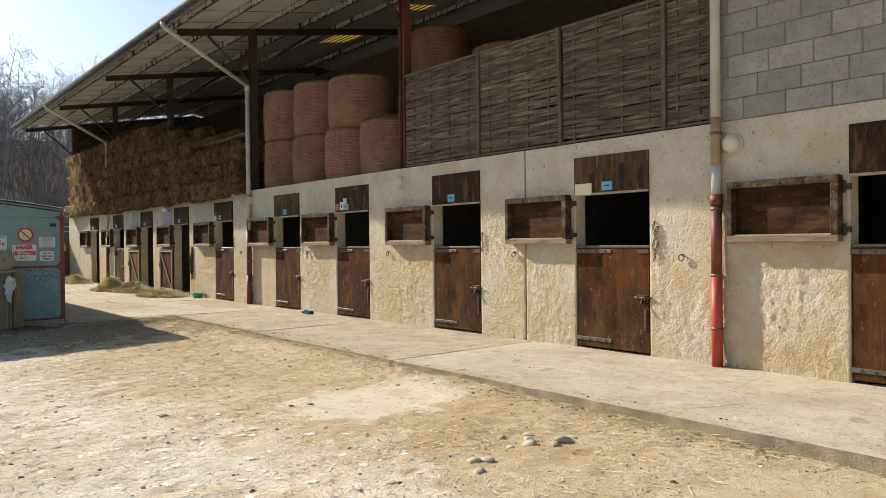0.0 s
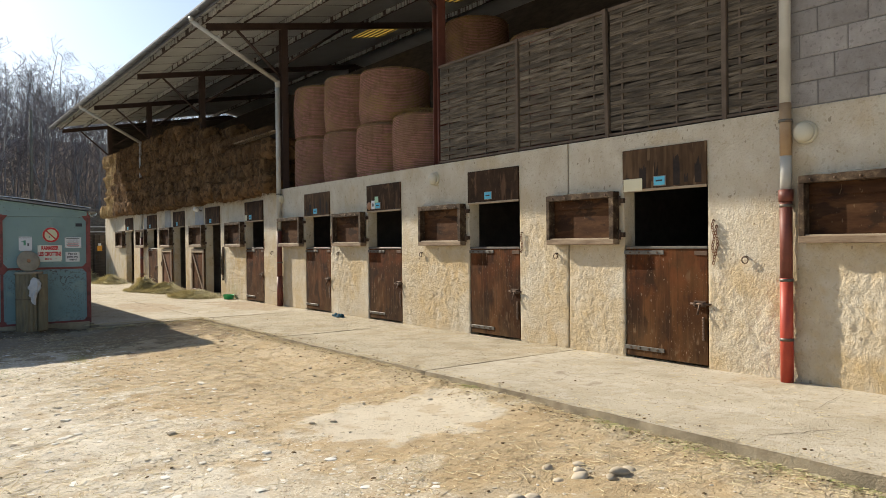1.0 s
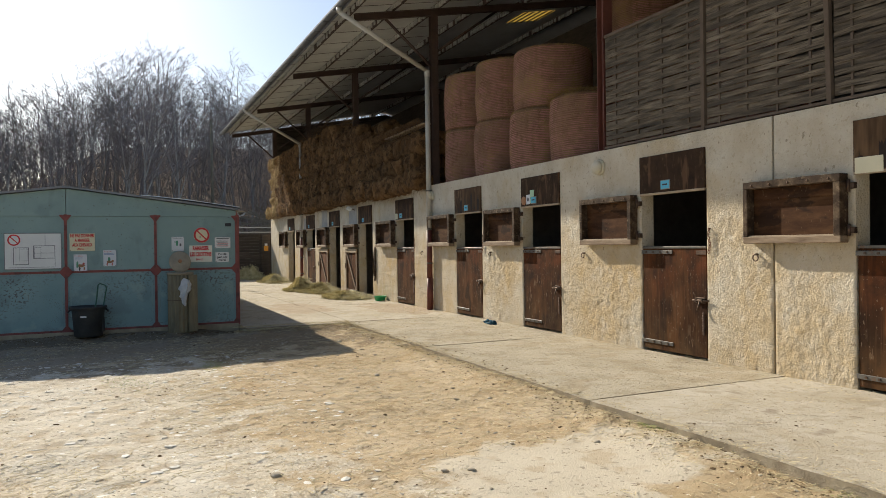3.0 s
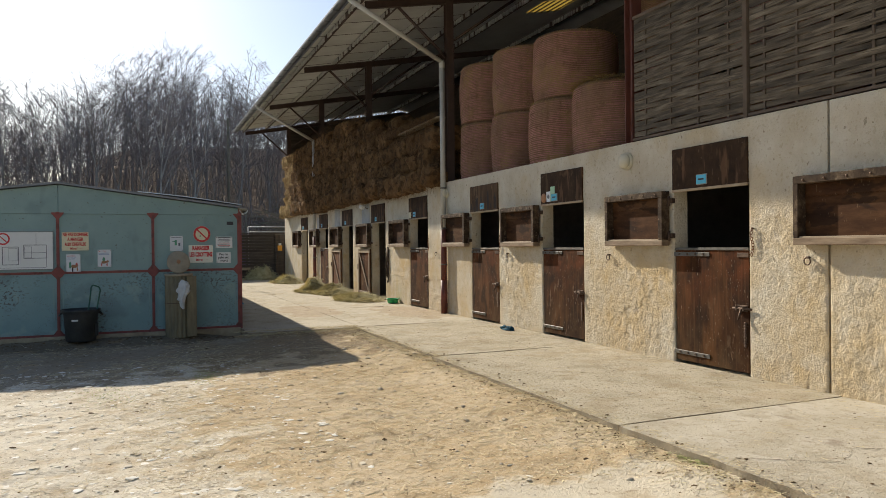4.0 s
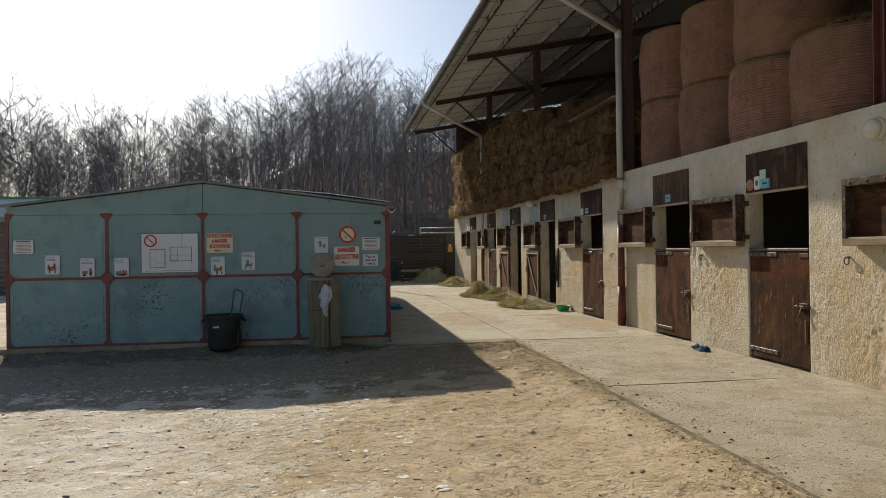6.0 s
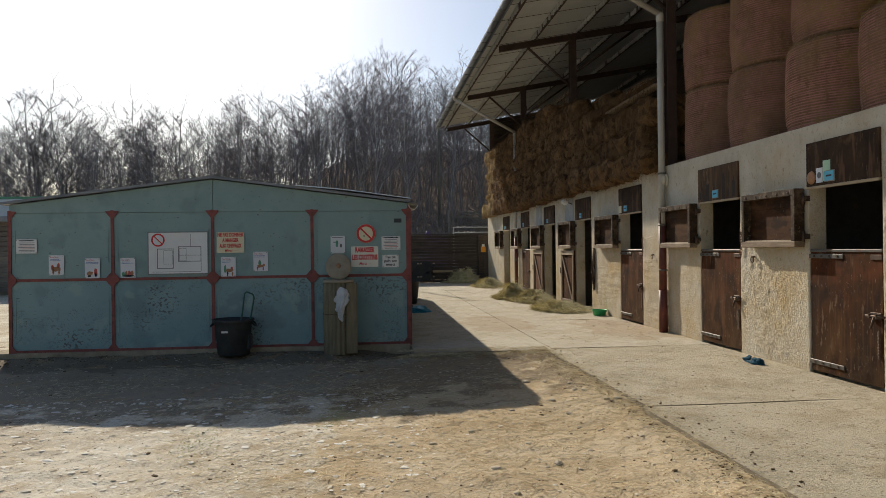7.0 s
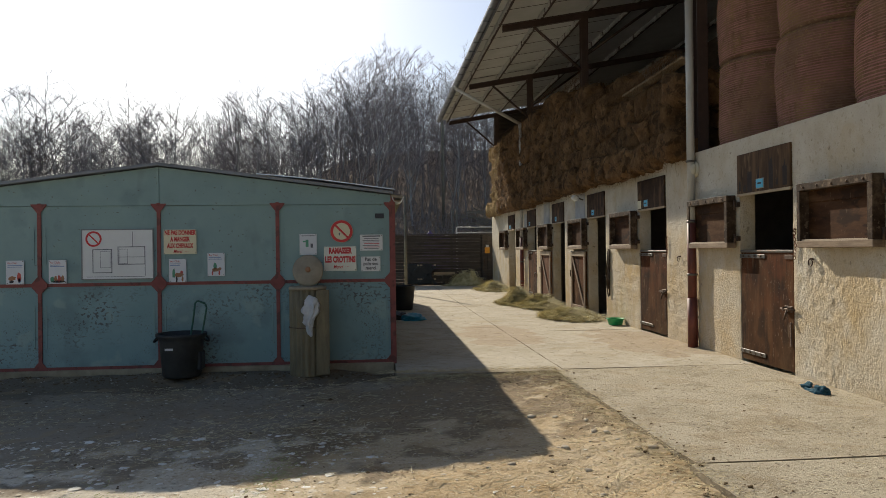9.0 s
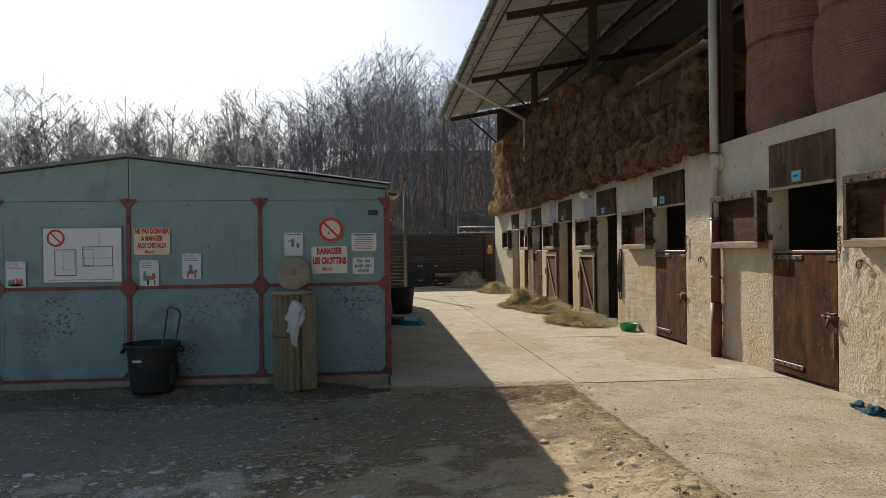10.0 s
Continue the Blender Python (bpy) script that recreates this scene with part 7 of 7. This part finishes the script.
part("card", box(WALL_X - 0.04, WALL_X - 0.033, DOORS[3] + DOOR_W - 0.30, DOORS[3] + DOOR_W - 0.19, 2.22, 2.38), M_PAPER, t)
part("picture_spot", lathe([(0.035, 0), (0.03, -0.002)], 14, (WALL_X - 0.04, DOORS[3] + DOOR_W - 0.245, 2.30), "X"), M_GREYLINE, t)
t = thing("green_card", "pale green printed card on the board", "card")
part("card", box(WALL_X - 0.04, WALL_X - 0.033, DOORS[3] + DOOR_W - 0.43, DOORS[3] + DOOR_W - 0.31, 2.23, 2.45), material("pale green card", [(0.36, 0.56, 0.36), (0.42, 0.62, 0.42)], 5, 0.6, 0), t)
part("print_bar", box(WALL_X - 0.042, WALL_X - 0.04, DOORS[3] + DOOR_W - 0.41, DOORS[3] + DOOR_W - 0.33, 2.30, 2.33), M_PRINT_GREEN, t)

# plank lying on the hay, floodlight under the stack
ob = structure("plank", box(0, 0.2, 0, 2.5, 0, 0.035, 0.004, Matrix.Translation((7.40, 16.2, 4.25)) @ Matrix.Rotation(radians(-0.4), 4, "X")), M_RAILWOOD, "pale plank laid sloping on the hay", "plank")
ob["kind"] = ""
t = thing("floodlight", "small white floodlight bracketed on the wall", "lamp")
part("arm", tube((WALL_X, 21.64, 2.59), (WALL_X - 0.16, 21.64, 2.65), 0.014, sides=6), M_IRON, t)
part("head", box(-0.07, 0.07, -0.09, 0.09, -0.05, 0.05, 0.02, Matrix.Translation((WALL_X - 0.2, 21.64, 2.64)) @ Matrix.Rotation(radians(35), 4, "Y")), M_WHITE, t)

# ---- loose matter on the yard ----


def scatter(name, label, category, mat, count, place, size, seed, flat=0.6, base_z=ground_relief):
    """Small lumps joined into one mesh."""
    rng = random.Random(seed)
    base = bmesh.new()
    bmesh.ops.create_icosphere(base, subdivisions=1, radius=1.0)
    bv = [v.co.copy() for v in base.verts]
    bf = [tuple(v.index for v in f.verts) for f in base.faces]
    base.free()
    verts, faces = [], []
    for k in range(count):
        x, y = place(rng)
        s = size(rng)
        z = base_z(x, y)
        a = rng.uniform(0, 6.283)
        ex = rng.uniform(0.7, 1.3)
        fl = flat * rng.uniform(0.6, 1.2)
        k0 = len(verts)
        for p in bv:
            q = p * (1 + rng.uniform(-0.28, 0.22))
            u, v = q.x * s * ex, q.y * s / ex
            verts.append((x + u * math.cos(a) - v * math.sin(a), y + u * math.sin(a) + v * math.cos(a), z + q.z * s * fl - s * fl * 0.12))
        faces.extend([tuple(k0 + i for i in f) for f in bf])
    me = bpy.data.meshes.new(name)
    me.from_pydata(verts, [], faces)
    me.materials.append(mat)
    tagged(new(name, me), label, category, "", "stuff")


def anywhere(rng):
    while True:
        x, y = rng.uniform(-3.0, 5.0), 2.0 + 13.2 * rng.random() ** 1.2
        if math.hypot((x - 3.95) / 0.8, (y - 5.6) / 0.62) > 1 or rng.random() < 0.15:
            return x, y


def left_side(rng):
    return rng.uniform(-3.0, 3.2) - 0.3 * rng.random(), 12.4 - 9.0 * rng.random() ** 1.3


def by_edge(rng):
    return 5.1 - abs(rng.gauss(0, 0.25)), rng.uniform(1.0, 14.4)


M_CLOD = material("dark clods", [(0.10, 0.065, 0.035), (0.20, 0.14, 0.08)], 14, 0.95, 0.3, 60, 0.005, spec=0.1)
M_GRAVEL = material("mixed gravel", [(0.44, 0.37, 0.27), (0.62, 0.55, 0.43), (0.76, 0.71, 0.61)], 5, 0.9, 0.2, 60, 0.003, spec=0.15, detail=2)
M_PALESTONE = material("chalky stone", [(0.66, 0.62, 0.53), (0.86, 0.83, 0.76)], 5, 0.85, 0.2, 60, 0.003, spec=0.15, detail=2)
M_STRAW = material("loose straw", [(0.46, 0.36, 0.19), (0.74, 0.65, 0.43)], 9, 0.85, 0, spec=0.15)
M_GRASS = material("short grass", [(0.30, 0.34, 0.11), (0.48, 0.48, 0.21)], 6, 0.8, 0, spec=0.2)
scatter("gravel", "pale gravel scattered over the dirt yard", "gravel", M_GRAVEL, 8000, anywhere, lambda r: 0.005 + 0.017 * r.random() ** 4, 1, 0.26)
scatter("gravel_patch", "denser pale pebbles on the open side of the yard", "gravel", M_GRAVEL, 5200, left_side, lambda r: 0.006 + 0.030 * r.random() ** 4, 2, 0.22)
scatter("pale_stones", "chalky pale stones trodden into the yard", "stones", M_PALESTONE, 2400, left_side, lambda r: 0.009 + 0.038 * r.random() ** 3, 5, 0.17)
scatter("dirt_clods", "dark dry clods and crumbs on the yard", "dirt", M_CLOD, 900, anywhere, lambda r: 0.004 + 0.022 * r.random() ** 6, 3, 0.6)
scatter("fine_crumbs", "small dark crumbs of earth and dung on the yard", "dirt", M_CLOD, 2600, anywhere, lambda r: 0.004 + 0.009 * r.random() ** 2, 12, 0.5)
scatter("edge_litter", "crumbs and grit along the apron's edge", "dirt", M_CLOD, 700, by_edge, lambda r: 0.005 + 0.014 * r.random() ** 2, 4, 0.5)

scatter("foot_debris", "earth crumbs and rubbish gathered along the shed plinth", "dirt", M_CLOD, 900, lambda r: (r.uniform(-2.6, 3.1), 15.16 - abs(r.gauss(0, 0.22))), lambda r: 0.005 + 0.022 * r.random() ** 3, 8, 0.5)
scatter("apron_crumbs", "dark crumbs and grit on the concrete apron", "dirt", M_CLOD, 1100, lambda r: (r.uniform(3.4, 7.45), r.uniform(14.8, 33)) if r.random() < 0.55 else (7.5 - 2.2 * r.random(), r.uniform(1, 15)), lambda r: 0.003 + 0.010 * r.random() ** 4, 6, 0.35, lambda x, y: SLAB_Z + 0.003)


def stalks(name, label, category, mat, count, place, seed, base_z, ln=(0.02, 0.10), w=0.002, up=0.05):
    rng = random.Random(seed)
    verts, faces = [], []
    for k in range(count):
        x, y = place(rng)
        a = rng.uniform(0, 6.283)
        l = rng.uniform(*ln) * rng.random() ** 0.5
        z = base_z(x, y) + rng.uniform(0.002, 0.012)
        dx, dy = math.cos(a) * l / 2, math.sin(a) * l / 2
        ox, oy = -math.sin(a) * w, math.cos(a) * w
        r = rng.uniform(0, up) * l
        k0 = len(verts)
        verts.extend([(x - dx - ox, y - dy - oy, z), (x - dx + ox, y - dy + oy, z + w), (x + dx + ox, y + dy + oy, z + r + w), (x + dx - ox, y + dy - oy, z + r)])
        faces.append((k0, k0 + 1, k0 + 2, k0 + 3))
    me = bpy.data.meshes.new(name)
    me.from_pydata(verts, [], faces)
    me.materials.append(mat)
    tagged(new(name, me), label, category, "", "stuff")


def drift(rng):
    """Straw lies in drifts."""
    while True:
        x, y = rng.uniform(-2.5, 5.1), rng.uniform(2, 14.6)
        if noise.noise(Vector((x * 0.7, y * 0.7, 4))) + 0.28 * (x - 2.5) / 2.5 > rng.uniform(-0.5, 0.55) and math.hypot((x - 3.95) / 0.8, (y - 5.6) / 0.62) > rng.uniform(0.8, 1.1):
            return x, y


stalks("loose_straw", "short loose straw trodden into the yard", "straw", M_STRAW, 22000, drift, 21, ground_relief, (0.02, 0.09), 0.0019, 0.15)
stalks("long_straw", "longer pale straw stalks lying over the yard", "straw", M_STRAW, 3200, drift, 27, ground_relief, (0.08, 0.22), 0.0020, 0.12)
stalks("edge_straw", "drift of straw along the apron's edge", "straw", M_STRAW, 5500, by_edge, 22, lambda x, y: ground_relief(x, y) + 0.004, (0.03, 0.14), 0.0014, 0.15)
stalks("kerb_straw", "fine straw and chaff strewn over the apron's edge", "straw", M_STRAW, 5500, lambda r: (4.99 + r.gauss(0, 0.08), 14.4 - 12.5 * r.random() ** 1.2), 29, lambda x, y: SLAB_Z + 0.008 if x > 5.0 else ground_relief(x, y) + 0.004, (0.02, 0.11), 0.0013, 0.2)
stalks("corner_straw", "straw drifted against the end of the apron", "straw", M_STRAW, 3500, lambda r: (r.uniform(3.0, 5.1), 14.42 + r.gauss(0, 0.12)), 30, lambda x, y: SLAB_Z + 0.008 if y > 14.46 else ground_relief(x, y) + 0.006, (0.03, 0.13), 0.0014, 0.25)
scatter("kerb_crumbs", "earth crumbs lying over the apron's edge", "dirt", M_CLOD, 800, lambda r: (5.0 - abs(r.gauss(0, 0.07)) if r.random() < 0.8 else 5.05 + 0.2 * r.random(), r.uniform(2.0, 14.4)), lambda r: 0.004 + 0.012 * r.random() ** 3, 31, 0.6, lambda x, y: SLAB_Z + 0.006 if x > 5.02 else ground_relief(x, y))
stalks("apron_straw", "scattered straw on the concrete apron", "straw", M_STRAW, 5200, lambda r: (7.5 - 2.3 * r.random() ** 1.6, r.uniform(1, 33)) if r.random() < 0.7 else (r.uniform(3.3, 7.4), 15 + 18 * r.random()), 23, lambda x, y: SLAB_Z + 0.006, (0.03, 0.12))


def tufts(rng):
    cx, cy, s = rng.choice(((4.95, 3.3, 0.16), (4.98, 2.7, 0.14), (5.0, 4.05, 0.12), (5.02, 2.2, 0.1), (1.2, 10.6, 0.3), (2.3, 11.3, 0.2), (5.02, 6.0, 0.06)))
    return cx + rng.gauss(0, s * 0.5), cy + rng.gauss(0, s * 1.3)


stalks("grass_tufts", "short green grass tufts by the apron's edge", "grass", M_GRASS, 3200, tufts, 24, ground_relief, (0.012, 0.04), 0.0018, 0.5)

# larger stones lying singly


def stone_mesh(seed):
    bm = bmesh.new()
    bmesh.ops.create_icosphere(bm, subdivisions=3, radius=1.0)
    for v in bm.verts:
        v.co *= 1 + 0.25 * noise.noise(v.co * 0.9 + Vector((seed * 5.0, 0, 0))) + 0.04 * noise.noise(v.co * 4)
        v.co.z *= 0.40
    for f in bm.faces:
        f.smooth = True
    return mesh_of("stone", bm, M_STONE)


STONES = [stone_mesh(k) for k in range(4)]
rng = random.Random(31)
spots = [(4.15, 3.34, 0.075), (4.27, 3.36, 0.05), (3.96, 3.52, 0.05), (3.88, 3.45, 0.06), (3.86, 3.73, 0.05), (4.06, 3.62, 0.045), (4.02, 3.30, 0.05), (3.15, 3.22, 0.055), (3.28, 3.42, 0.055), (3.36, 3.36, 0.05), (3.75, 3.52, 0.04),
         (4.43, 11.6, 0.043), (4.75, 11.9, 0.037), (5.0, 11.3, 0.040), (4.4, 12.7, 0.050), (4.6, 12.6, 0.037), (4.8, 12.3, 0.031), (4.45, 11.05, 0.031), (4.1, 12.9, 0.031), (-0.4, 8.2, 0.06), (0.3, 7.2, 0.045), (2.1, 6.3, 0.05)]
for k in range(50):
    spots.append((*anywhere(rng), rng.uniform(0.010, 0.022)))
for k in range(60):
    spots.append((rng.uniform(3.0, 5.0), rng.uniform(5.0, 14.2), 0.012 + 0.026 * rng.random() ** 2))
for x, y, s in spots:
    ob = new("stone", rng.choice(STONES))
    ob.matrix_basis = pose(x, y, ground_relief(x, y) + s * 0.12, rng.uniform(-12, 12), rng.uniform(-12, 12), rng.uniform(0, 360)) @ Matrix.Diagonal((s, s * rng.uniform(0.7, 1.0), s, 1))
    tagged(ob, "smooth pale pebble lying in the dirt", "stone", "stones in the yard")

# ---- blocks of the upper wall, pieces last ----
bw, bh = 0.465, 0.238
shapes = {}


def block_piece(y0, y1, z0, z1):
    w, h = round(y1 - y0, 3), round(z1 - z0, 3)
    if (w, h) not in shapes:
        bm = box(0, 0.05, 0, w, 0, h, 0.006)
        shapes[(w, h)] = mesh_of("block", bm, M_BLOCK)
    ob = new("block", shapes[(w, h)])
    ob.parent = block_wall
    ob.matrix_basis = pose(WALL_X + rng.uniform(-0.002, 0.004), y0, z0)


row = 0
z = TOP_Z + 0.01
while z + bh < 6.4:
    y = 3.93
    first = (0.30, 0.46, 0.12)[row % 3]
    w = first
    while y - w > -3.2:
        block_piece(y - w + 0.006, y - 0.006, z + 0.005, z + bh - 0.006)
        y -= w
        w = bw
    z += bh
    row += 1
